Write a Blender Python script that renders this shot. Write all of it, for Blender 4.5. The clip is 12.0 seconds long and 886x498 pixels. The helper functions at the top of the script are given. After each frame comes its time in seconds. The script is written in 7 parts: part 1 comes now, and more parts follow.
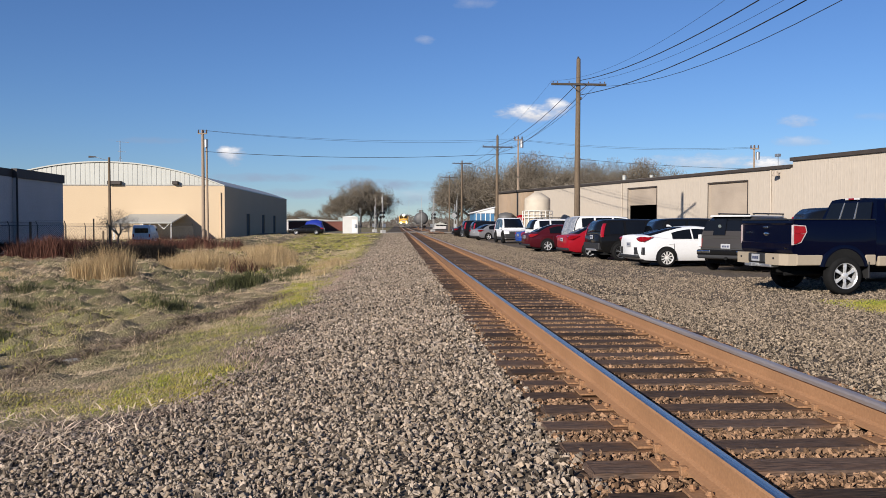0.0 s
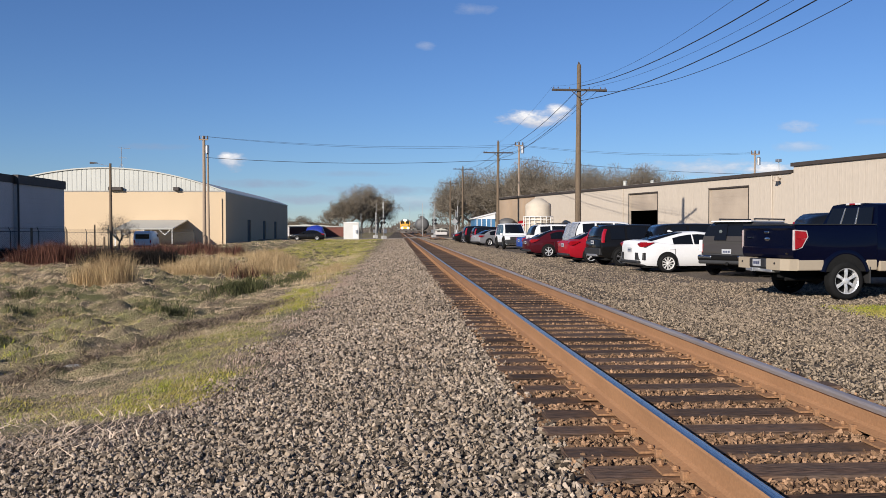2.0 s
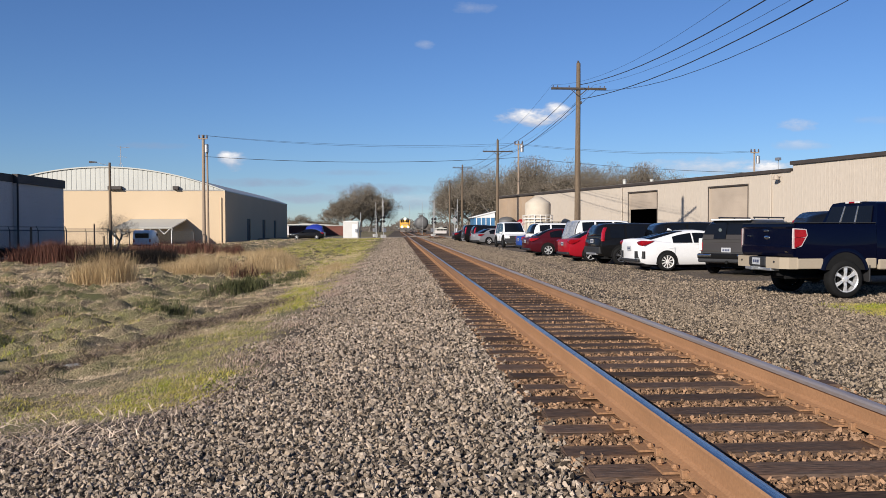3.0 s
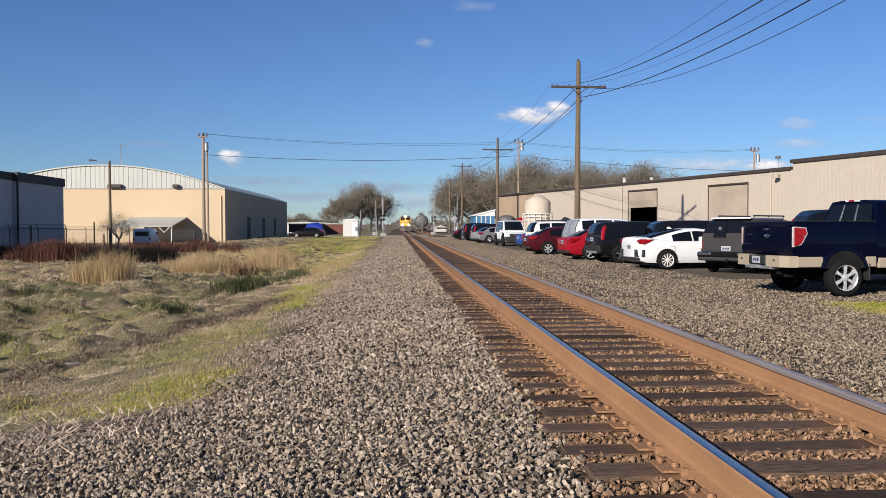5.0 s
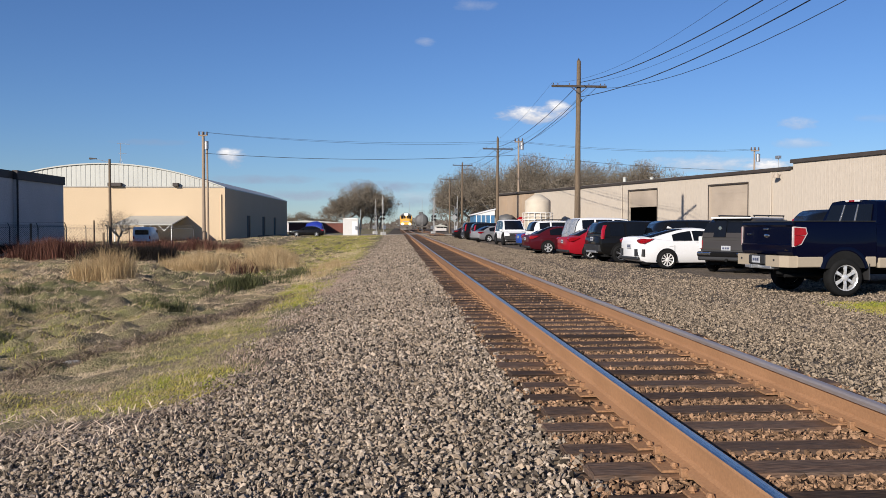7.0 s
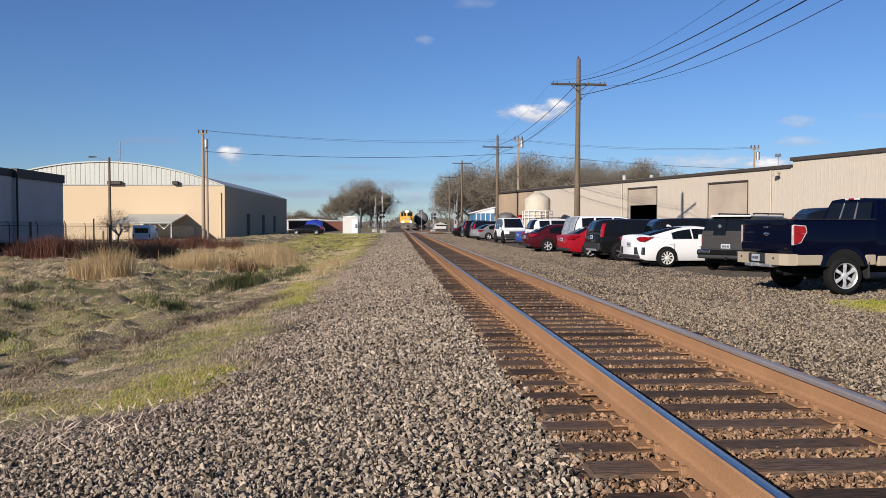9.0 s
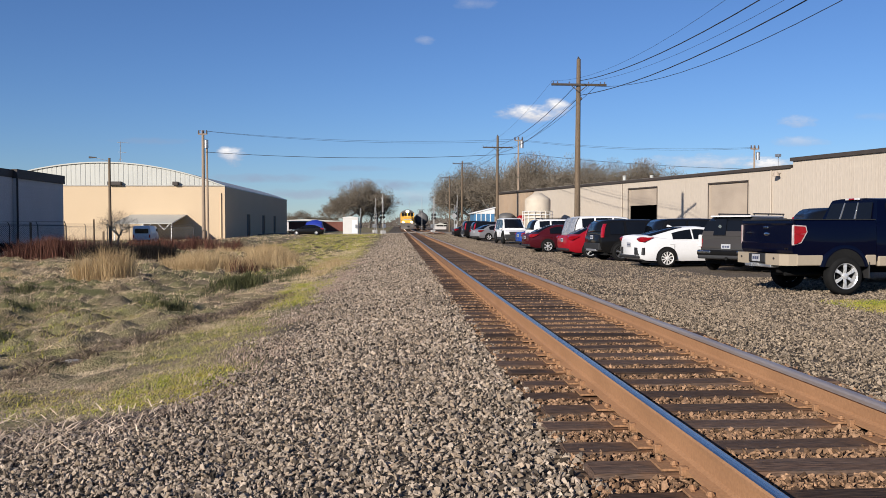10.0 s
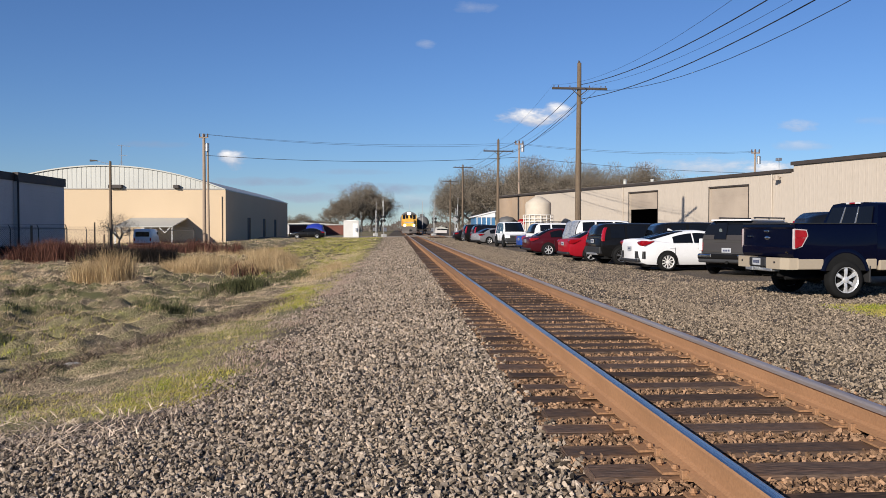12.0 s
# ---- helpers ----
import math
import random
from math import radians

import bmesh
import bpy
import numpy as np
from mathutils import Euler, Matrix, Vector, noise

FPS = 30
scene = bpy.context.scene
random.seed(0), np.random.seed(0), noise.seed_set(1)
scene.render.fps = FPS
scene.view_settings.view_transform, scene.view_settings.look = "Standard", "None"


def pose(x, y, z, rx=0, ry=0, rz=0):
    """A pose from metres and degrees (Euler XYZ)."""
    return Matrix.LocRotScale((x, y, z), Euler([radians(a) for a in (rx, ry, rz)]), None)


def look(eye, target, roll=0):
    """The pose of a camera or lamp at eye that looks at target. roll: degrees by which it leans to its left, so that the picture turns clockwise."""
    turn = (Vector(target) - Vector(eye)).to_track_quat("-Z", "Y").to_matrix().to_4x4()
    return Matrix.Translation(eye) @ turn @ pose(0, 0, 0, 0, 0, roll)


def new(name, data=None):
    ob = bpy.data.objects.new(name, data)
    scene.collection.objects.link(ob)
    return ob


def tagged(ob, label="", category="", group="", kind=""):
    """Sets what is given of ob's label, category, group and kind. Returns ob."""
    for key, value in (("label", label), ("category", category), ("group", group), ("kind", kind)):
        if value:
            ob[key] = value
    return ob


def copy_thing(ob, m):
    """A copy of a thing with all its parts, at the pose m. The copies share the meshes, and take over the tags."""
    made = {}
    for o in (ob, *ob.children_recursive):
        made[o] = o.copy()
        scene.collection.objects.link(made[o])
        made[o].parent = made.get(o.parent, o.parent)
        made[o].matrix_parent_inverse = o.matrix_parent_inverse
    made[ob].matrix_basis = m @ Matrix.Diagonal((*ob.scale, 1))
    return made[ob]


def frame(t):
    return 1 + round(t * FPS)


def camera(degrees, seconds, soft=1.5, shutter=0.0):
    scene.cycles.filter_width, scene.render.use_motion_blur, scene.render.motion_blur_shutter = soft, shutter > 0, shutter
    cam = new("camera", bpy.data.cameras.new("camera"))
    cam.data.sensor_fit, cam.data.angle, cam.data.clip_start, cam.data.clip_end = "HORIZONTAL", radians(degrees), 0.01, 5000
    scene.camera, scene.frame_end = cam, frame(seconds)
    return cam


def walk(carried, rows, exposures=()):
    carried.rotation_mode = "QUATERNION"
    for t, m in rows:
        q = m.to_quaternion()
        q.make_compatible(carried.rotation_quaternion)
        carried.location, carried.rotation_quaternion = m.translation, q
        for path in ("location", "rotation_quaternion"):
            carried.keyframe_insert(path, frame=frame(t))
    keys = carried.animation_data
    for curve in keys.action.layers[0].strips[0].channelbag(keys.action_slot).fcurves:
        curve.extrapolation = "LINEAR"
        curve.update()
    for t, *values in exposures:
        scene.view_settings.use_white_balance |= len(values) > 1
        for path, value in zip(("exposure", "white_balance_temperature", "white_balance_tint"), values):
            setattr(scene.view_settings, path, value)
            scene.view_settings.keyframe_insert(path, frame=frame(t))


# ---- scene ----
# Camera: held still at chest height on the ballast, nodding slightly.
cam = camera(56.8, 12.0, soft=0.5)
TILT = [  # seconds, nod up, turn left, lean (thousandths of a radian)
    (0.0, 0.0, 0.0, 0.0), (0.5, 1.9, 0.2, -0.8), (1.0, 3.9, 0.8, -1.2), (1.5, 5.9, 1.1, -1.4), (2.0, 7.0, 1.1, -1.0),
    (2.5, 6.5, 0.7, -2.0), (3.0, 5.5, 0.6, -2.2), (4.0, 4.4, 0.5, -2.2), (5.0, 3.4, 0.5, -2.0), (5.5, 3.2, 0.6, -1.0),
    (6.0, 3.2, 0.6, -0.2), (6.5, 3.2, 0.6, 0.2), (7.0, 2.3, 0.4, 0.2), (8.0, 0.9, 0.2, 0.1), (9.0, 0.0, 0.1, 0.0),
    (9.5, 0.0, 0.0, -0.3), (10.0, 0.5, 0.3, -0.6), (10.5, 2.1, 0.7, 0.0), (11.0, 3.2, 0.8, 0.2), (11.5, 4.2, 0.9, 0.5),
    (12.0, 4.9, 1.0, 0.7)]
EYE = 1.35
DEG = 180 / math.pi / 1000


def camera_path():
    rows = []
    for t, nod, turn, lean in TILT:
        m = pose(0, 0, EYE - 0.0008 * nod, 90 - 1.738 + nod * DEG, 0, -3.237 + turn * DEG)
        rows.append((t, m @ pose(0, 0, 0, 0, 0, lean * DEG)))
    walk(cam, rows)


camera_path()

# Daylight: a low winter sun behind the camera's left shoulder and a clear sky with a few clouds.
SUN_EL, SUN_AZ = 21.5, 218.0
scene.view_settings.exposure = 0.45


def daylight():
    world = bpy.data.worlds.new("sky")
    world.use_nodes = True
    scene.world = world
    nt = world.node_tree
    nt.nodes.clear()
    N, L = nt.nodes.new, nt.links.new
    out, bg = N("ShaderNodeOutputWorld"), N("ShaderNodeBackground")
    L(bg.outputs[0], out.inputs[0])
    sky = N("ShaderNodeTexSky")
    sky.sky_type, sky.sun_disc = "NISHITA", False
    sky.sun_elevation, sky.sun_rotation = radians(SUN_EL), radians(SUN_AZ)
    sky.air_density, sky.dust_density, sky.ozone_density = 1.0, 0.0, 4.0
    bg.inputs["Strength"].default_value = 0.054
    co = N("ShaderNodeTexCoord")
    sep = N("ShaderNodeSeparateXYZ")
    L(co.outputs["Generated"], sep.inputs[0])

    def m(op, a, b=None):
        n = N("ShaderNodeMath")
        n.operation = op
        for i, v in enumerate((a, b)):
            if v is None:
                continue
            if isinstance(v, (int, float)):
                n.inputs[i].default_value = v
            else:
                L(v, n.inputs[i])
        return n.outputs[0]

    u = m("DIVIDE", sep.outputs[0], m("MAXIMUM", sep.outputs[1], 0.02))
    v = m("DIVIDE", sep.outputs[2], m("MAXIMUM", sep.outputs[1], 0.02))
    stretch = N("ShaderNodeMapping")
    stretch.inputs["Scale"].default_value = (1, 1, 2.2)
    L(co.outputs["Generated"], stretch.inputs[0])
    puff = N("ShaderNodeTexNoise")
    puff.inputs["Scale"].default_value, puff.inputs["Detail"].default_value = 34.0, 7.0
    puff.inputs["Roughness"].default_value = 0.62
    L(stretch.outputs[0], puff.inputs["Vector"])
    rough = m("MULTIPLY", m("SUBTRACT", puff.outputs[0], 0.5), 3.4)
    total, shade = None, None
    # heading to the right, height, half width, half height, density
    clouds = [(0.165, 0.136, 0.048, 0.012, 1.3), (0.195, 0.143, 0.02, 0.012, 1.2), (-0.197, 0.083, 0.02, 0.012, 1.0), (-0.205, 0.086, 0.010, 0.010, 1.0),
              (0.0346, 0.223, 0.014, 0.006, 0.3), (0.095, 0.268, 0.03, 0.008, 0.25), (0.50, 0.128, 0.028, 0.009, 0.7),
              (0.50, 0.103, 0.04, 0.007, 0.45), (0.40, 0.077, 0.10, 0.011, 0.8), (0.455, 0.074, 0.05, 0.012, 1.3),
              (0.0, 0.036, 0.16, 0.008, 0.3),
              (-0.02, 0.288, 0.02, 0.008, 0.2), (0.60, 0.135, 0.03, 0.006, 0.2)]
    for a, e, wa, we, d in clouds:
        du = m("POWER", m("ABSOLUTE", m("DIVIDE", m("SUBTRACT", u, a), wa)), 2.0)
        low = m("DIVIDE", m("SUBTRACT", v, e), we)
        dv = m("POWER", m("ABSOLUTE", low), 2.0)
        k = m("SUBTRACT", m("ADD", 1.0, rough), m("ADD", du, dv))
        k = m("MULTIPLY", m("MINIMUM", m("MAXIMUM", m("MULTIPLY", k, 0.75), 0.0), 1.0), d)
        total = k if total is None else m("MAXIMUM", total, k)
        s = m("MULTIPLY", k, m("MINIMUM", m("MAXIMUM", m("ADD", m("MULTIPLY", low, 0.5), 0.62), 0.25), 1.0))
        shade = s if shade is None else m("MAXIMUM", shade, s)
    front = m("GREATER_THAN", sep.outputs[1], 0.1)
    total = m("MINIMUM", m("MULTIPLY", total, front), 1.0)
    ramp = N("ShaderNodeMix")
    ramp.data_type = "RGBA"
    L(shade, ramp.inputs["Factor"])
    ramp.inputs["A"].default_value = (6.2, 6.6, 8.0, 1)
    ramp.inputs["B"].default_value = (14.5, 14.3, 14.3, 1)
    mix = N("ShaderNodeMix")
    mix.data_type = "RGBA"
    L(total, mix.inputs["Factor"])
    air = N("ShaderNodeMix")
    air.data_type, air.blend_type = "RGBA", "MULTIPLY"
    air.inputs["Factor"].default_value = 1.0
    air.inputs["B"].default_value = (0.81, 1.0, 1.37, 1)
    L(sky.outputs[0], air.inputs["A"])
    L(air.outputs["Result"], mix.inputs["A"])
    L(ramp.outputs["Result"], mix.inputs["B"])
    # thin grey streaks low over the horizon
    grey = None
    for a, e, wa, we, d in ((-0.295, 0.1, 0.05, 0.005, 0.35), (-0.16, 0.056, 0.07, 0.006, 0.55), (-0.11, 0.037, 0.07, 0.007, 0.5), (-0.02, 0.048, 0.07, 0.008, 0.65), (0.0, 0.028, 0.09, 0.007, 0.4), (-0.05, 0.068, 0.06, 0.004, 0.3)):
        du = m("POWER", m("ABSOLUTE", m("DIVIDE", m("SUBTRACT", u, a), wa)), 2.0)
        dv = m("POWER", m("ABSOLUTE", m("DIVIDE", m("SUBTRACT", v, e), we)), 2.0)
        k = m("SUBTRACT", m("ADD", 1.0, m("MULTIPLY", rough, 0.8)), m("ADD", du, dv))
        k = m("MULTIPLY", m("MINIMUM", m("MAXIMUM", m("MULTIPLY", k, 0.8), 0.0), 1.0), d)
        grey = k if grey is None else m("MAXIMUM", grey, k)
    veil = N("ShaderNodeMix")
    veil.data_type = "RGBA"
    L(m("MULTIPLY", grey, front), veil.inputs["Factor"])
    L(mix.outputs["Result"], veil.inputs["A"])
    veil.inputs["B"].default_value = (4.3, 5.0, 6.9, 1)
    L(veil.outputs["Result"], bg.inputs["Color"])
    sun = new("sun", bpy.data.lights.new("sun", "SUN"))
    sun.data.energy, sun.data.angle, sun.data.color = 5.0, radians(0.55), (1.0, 0.92, 0.83)
    az, el = radians(SUN_AZ), radians(SUN_EL)
    to = Vector((math.sin(az) * math.cos(el), math.cos(az) * math.cos(el), math.sin(el)))
    sun.matrix_world = look(to * 50, (0, 0, 0))


daylight()


# ---- materials ----
def surface(name, base, rough=0.7, metal=0.0, var=0.25, scale=3.0, fine=40.0, bump=0.15, depth=0.01, tint=None,
            island=False, each=0.0, coat=0.0, stretch=(1, 1, 1), amount=0.5, hues=None):
    """A procedural surface: base colour varied at two scales, with bump."""
    mat = bpy.data.materials.new(name)
    mat.use_nodes = True
    nt = mat.node_tree
    N, L = nt.nodes.new, nt.links.new
    b = nt.nodes["Principled BSDF"]
    b.inputs["Roughness"].default_value, b.inputs["Metallic"].default_value = rough, metal
    b.inputs["Coat Weight"].default_value = coat
    if rough >= 0.8 and not metal:  # dusty and porous, with hardly any sheen
        b.inputs["Specular IOR Level"].default_value = 0.12
    b.inputs["Coat Roughness"].default_value = 0.06
    co, mp = N("ShaderNodeTexCoord"), N("ShaderNodeMapping")
    mp.inputs["Scale"].default_value = stretch
    L(co.outputs["Object"], mp.inputs[0])

    def noise_at(s, detail):
        n = N("ShaderNodeTexNoise")
        n.inputs["Scale"].default_value, n.inputs["Detail"].default_value = s, detail
        L(mp.outputs[0], n.inputs["Vector"])
        return n.outputs[0]

    def blend(f, a, c, kind="MIX"):
        n = N("ShaderNodeMix")
        n.data_type, n.blend_type = "RGBA", kind
        for key, v in (("Factor", f), ("A", a), ("B", c)):
            if isinstance(v, (int, float)):
                n.inputs[key].default_value = v
            elif isinstance(v, tuple):
                n.inputs[key].default_value = (*v, 1)
            else:
                L(v, n.inputs[key])
        return n.outputs["Result"]

    def span(v, lo, hi, a, c):
        n = N("ShaderNodeMapRange")
        L(v, n.inputs[0])
        for i, x in enumerate((lo, hi, a, c)):
            n.inputs[i + 1].default_value = x
        return n.outputs[0]

    big, small = noise_at(scale, 4.0), noise_at(fine, 5.0)
    other = tint or tuple(c * 0.55 for c in base)
    col = blend(span(big, 0.35, 0.7, 0, amount), base, other)
    grey = span(small, 0.3, 0.7, 1 - var, 1 + var)
    comb = N("ShaderNodeCombineColor")
    for i in range(3):
        L(grey, comb.inputs[i])
    col = blend(1.0, col, comb.outputs[0], "MULTIPLY")
    if island or each:
        if island:
            r = N("ShaderNodeNewGeometry").outputs["Random Per Island"]
        else:
            r = N("ShaderNodeObjectInfo").outputs["Random"]
        k = span(r, 0, 1, 1 - each, 1 + each)
        comb = N("ShaderNodeCombineColor")
        for i in range(3):
            L(k, comb.inputs[i])
        col = blend(1.0, col, comb.outputs[0], "MULTIPLY")
        if hues:
            again = N("ShaderNodeMath")
            again.operation = "MULTIPLY"
            L(r, again.inputs[0])
            again.inputs[1].default_value = 17.3
            frac = N("ShaderNodeMath")
            frac.operation = "FRACT"
            L(again.outputs[0], frac.inputs[0])
            col = blend(span(frac.outputs[0], 0.6, 1.0, 0, 0.75), col, hues)
    L(col, b.inputs["Base Color"])
    if bump:
        bp = N("ShaderNodeBump")
        bp.inputs["Strength"].default_value, bp.inputs["Distance"].default_value = bump, depth
        L(small, bp.inputs["Height"])
        L(bp.outputs[0], b.inputs["Normal"])
    L(span(small, 0.3, 0.7, max(rough - 0.1, 0.02), min(rough + 0.1, 1)), b.inputs["Roughness"])
    return mat


def glow(name, colour, strength):
    mat = bpy.data.materials.new(name)
    mat.use_nodes = True
    b = mat.node_tree.nodes["Principled BSDF"]
    b.inputs["Base Color"].default_value = (*colour, 1)
    b.inputs["Emission Color"].default_value = (*colour, 1)
    b.inputs["Emission Strength"].default_value = strength
    return mat


M_RUST = surface("rail_rust", (0.335, 0.182, 0.094), 0.85, 0.0, 0.12, 1.2, 60, 0.15, 0.003, (0.24, 0.128, 0.066))
M_HEAD = surface("rail_polished", (0.62, 0.57, 0.52), 0.3, 1.0, 0.08, 1.0, 30, 0.03, 0.001, (0.3, 0.26, 0.22), stretch=(12, 0.4, 12))
M_HEAD_WORN = surface("rail_worn", (0.40, 0.35, 0.33), 0.5, 0.55, 0.12, 1.0, 30, 0.03, 0.001, (0.27, 0.2, 0.16), stretch=(12, 0.4, 12))
M_TIE = surface("tie_wood", (0.078, 0.055, 0.043), 0.9, 0.0, 0.5, 3.0, 22, 0.8, 0.012, (0.105, 0.06, 0.038), each=0.4, stretch=(0.5, 4, 4), amount=0.7)


def rust_at_rails(mat):
    """Rust washed onto the tie on both sides of each rail."""
    nt = mat.node_tree
    N, L = nt.nodes.new, nt.links.new
    b = nt.nodes["Principled BSDF"]
    old = b.inputs["Base Color"].links[0].from_socket
    co = N("ShaderNodeTexCoord").outputs["Object"]
    sep, noise = N("ShaderNodeSeparateXYZ"), N("ShaderNodeTexNoise")
    L(co, sep.inputs[0])
    L(co, noise.inputs["Vector"])
    noise.inputs["Scale"].default_value, noise.inputs["Detail"].default_value = 7.0, 5.0
    prev = sep.outputs[0]
    for op, v in (("ABSOLUTE", 0.0), ("SUBTRACT", 0.7525), ("ABSOLUTE", 0.0)):
        n = N("ShaderNodeMath")
        n.operation = op
        L(prev, n.inputs[0])
        n.inputs[1].default_value = v
        prev = n.outputs[0]
    add = N("ShaderNodeMath")
    add.operation = "MULTIPLY_ADD"
    L(noise.outputs[0], add.inputs[0])
    add.inputs[1].default_value = 0.5
    L(prev, add.inputs[2])
    ramp = N("ShaderNodeMapRange")
    L(add.outputs[0], ramp.inputs[0])
    for i, v in enumerate((0.3, 0.62, 0.85, 0.0)):
        ramp.inputs[i + 1].default_value = v
    mix = N("ShaderNodeMix")
    mix.data_type = "RGBA"
    L(ramp.outputs[0], mix.inputs["Factor"])
    L(old, mix.inputs["A"])
    mix.inputs["B"].default_value = (0.165, 0.085, 0.045, 1)
    L(mix.outputs["Result"], b.inputs["Base Color"])


rust_at_rails(M_TIE)


def browner_far_rust(mat):
    """Orange rust at the near end, blended into a darker brown with distance along the rail."""
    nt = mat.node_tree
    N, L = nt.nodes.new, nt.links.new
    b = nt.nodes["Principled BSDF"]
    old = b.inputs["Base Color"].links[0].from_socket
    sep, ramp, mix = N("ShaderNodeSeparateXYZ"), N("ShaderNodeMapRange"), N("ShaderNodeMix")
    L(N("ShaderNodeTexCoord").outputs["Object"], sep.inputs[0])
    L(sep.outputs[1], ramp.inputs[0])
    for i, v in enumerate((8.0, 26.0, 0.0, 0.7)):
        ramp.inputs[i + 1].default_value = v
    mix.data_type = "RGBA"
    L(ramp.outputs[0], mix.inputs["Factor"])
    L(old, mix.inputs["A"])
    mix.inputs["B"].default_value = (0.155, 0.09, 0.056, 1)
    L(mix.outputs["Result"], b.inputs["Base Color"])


browner_far_rust(M_RUST)
M_PLATE = surface("plate_rust", (0.29, 0.16, 0.085), 0.9, 0.0, 0.25, 4.0, 60, 0.3, 0.004, (0.20, 0.11, 0.06))
M_STONE = surface("ballast_stone", (0.258, 0.21, 0.163), 0.9, 0.0, 0.28, 0.9, 70, 0.25, 0.004, (0.115, 0.093, 0.073), island=True, each=0.9, hues=(0.37, 0.28, 0.195))
M_STONE_ONE = surface("ballast_stone_single", (0.258, 0.21, 0.163), 0.9, 0.0, 0.28, 9.0, 70, 0.25, 0.004, (0.115, 0.093, 0.073), each=0.9, hues=(0.37, 0.28, 0.195))
M_STONE_RUST = surface("crib_stone", (0.225, 0.138, 0.082), 0.95, 0.0, 0.3, 1.2, 70, 0.3, 0.005, (0.17, 0.102, 0.062), island=True, each=0.7)
M_GRIT = surface("lot_gravel", (0.195, 0.154, 0.113), 0.95, 0.0, 0.3, 0.9, 70, 0.3, 0.005, (0.11, 0.088, 0.065), island=True, each=0.85, hues=(0.42, 0.33, 0.23))
M_POLE = surface("pole_wood", (0.16, 0.12, 0.082), 0.92, 0.0, 0.35, 1.5, 14, 0.5, 0.01, (0.06, 0.045, 0.035), stretch=(6, 6, 0.5))
M_ARM = surface("crossarm_wood", (0.055, 0.045, 0.038), 0.92, 0.0, 0.35, 1.5, 14, 0.4, 0.008, (0.09, 0.075, 0.06), stretch=(0.5, 6, 6))
M_POLE_PALE = surface("pole_wood_pale", (0.30, 0.23, 0.17), 0.92, 0.0, 0.3, 1.5, 14, 0.5, 0.01, (0.2, 0.15, 0.11), stretch=(6, 6, 0.5))
M_WIRE = surface("wire_black", (0.02, 0.02, 0.022), 0.6, 0.0, 0.1, 1, 5, 0)
M_GLASSWARE = surface("insulator_brown", (0.05, 0.025, 0.02), 0.6, 0.0, 0.1, 5, 30, 0)
M_GALV = surface("galvanised", (0.45, 0.46, 0.47), 0.45, 0.8, 0.12, 6, 40, 0.05)
M_TAN = surface("tan_stucco", (0.53, 0.41, 0.275), 0.9, 0.0, 0.06, 0.25, 9, 0.15, 0.006, (0.49, 0.378, 0.252))
M_HANGAR = surface("white_metal", (0.42, 0.42, 0.38), 0.5, 0.0, 0.06, 0.4, 8, 0.05, 0.01, (0.36, 0.36, 0.33))
M_STEELWALL = surface("beige_metal", (0.445, 0.385, 0.315), 0.6, 0.0, 0.06, 0.3, 10, 0.05, 0.01, (0.42, 0.36, 0.285), stretch=(1, 1, 0.25))
M_GREYWALL = surface("grey_block", (0.50, 0.475, 0.46), 0.85, 0.0, 0.1, 0.4, 10, 0.2, 0.008, (0.42, 0.40, 0.39))
M_FASCIA = surface("dark_fascia", (0.045, 0.035, 0.03), 0.7, 0.0, 0.15, 2, 20, 0.05)
M_DARK = surface("dark_interior", (0.02, 0.02, 0.02), 0.9, 0.0, 0.2, 2, 20, 0)
M_DOOR = surface("roller_door", (0.385, 0.315, 0.245), 0.6, 0.0, 0.06, 0.5, 12, 0.05)
M_ASPHALT = surface("asphalt", (0.22, 0.195, 0.165), 0.95, 0.0, 0.25, 0.3, 60, 0.3, 0.008, (0.13, 0.12, 0.11))
M_CONC = surface("concrete", (0.36, 0.34, 0.31), 0.9, 0.0, 0.15, 0.8, 30, 0.2)
M_CABIN = surface("pale_grey_paint", (0.41, 0.4, 0.375), 0.6, 0.0, 0.06, 1.2, 20, 0.03, 0.004, (0.35, 0.34, 0.315))
M_MAST = surface("mast_grey", (0.34, 0.34, 0.33), 0.5, 0.2, 0.1, 2, 20, 0)
M_WHITE = surface("white_paint", (0.72, 0.71, 0.68), 0.55, 0.0, 0.06, 1.2, 20, 0.03, 0.004, (0.62, 0.6, 0.56))
M_RUBBER = surface("tyre_rubber", (0.011, 0.011, 0.011), 0.85, 0.0, 0.2, 5, 60, 0.2, 0.003)
M_ALLOY = surface("alloy", (0.66, 0.66, 0.66), 0.3, 0.45, 0.05, 3, 40, 0)
M_CHROME = surface("chrome", (0.72, 0.72, 0.73), 0.1, 1.0, 0.03, 3, 30, 0)
M_TRIM = surface("black_plastic", (0.02, 0.02, 0.021), 0.6, 0.0, 0.15, 4, 60, 0.1, 0.002)
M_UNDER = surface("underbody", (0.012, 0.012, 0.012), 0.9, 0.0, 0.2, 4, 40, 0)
M_CARGLASS = surface("car_glass", (0.006, 0.007, 0.009), 0.06, 0.0, 0.05, 1, 10, 0)
M_CARGLASS.node_tree.nodes["Principled BSDF"].inputs["Specular IOR Level"].default_value = 0.35
M_LAMPRED = surface("tail_lens", (0.30, 0.006, 0.012), 0.15, 0.0, 0.15, 8, 60, 0, coat=0.5)
M_LAMPEDGE = surface("lamp_edge", (0.40, 0.34, 0.34), 0.45, 0.0, 0.08, 8, 60, 0)
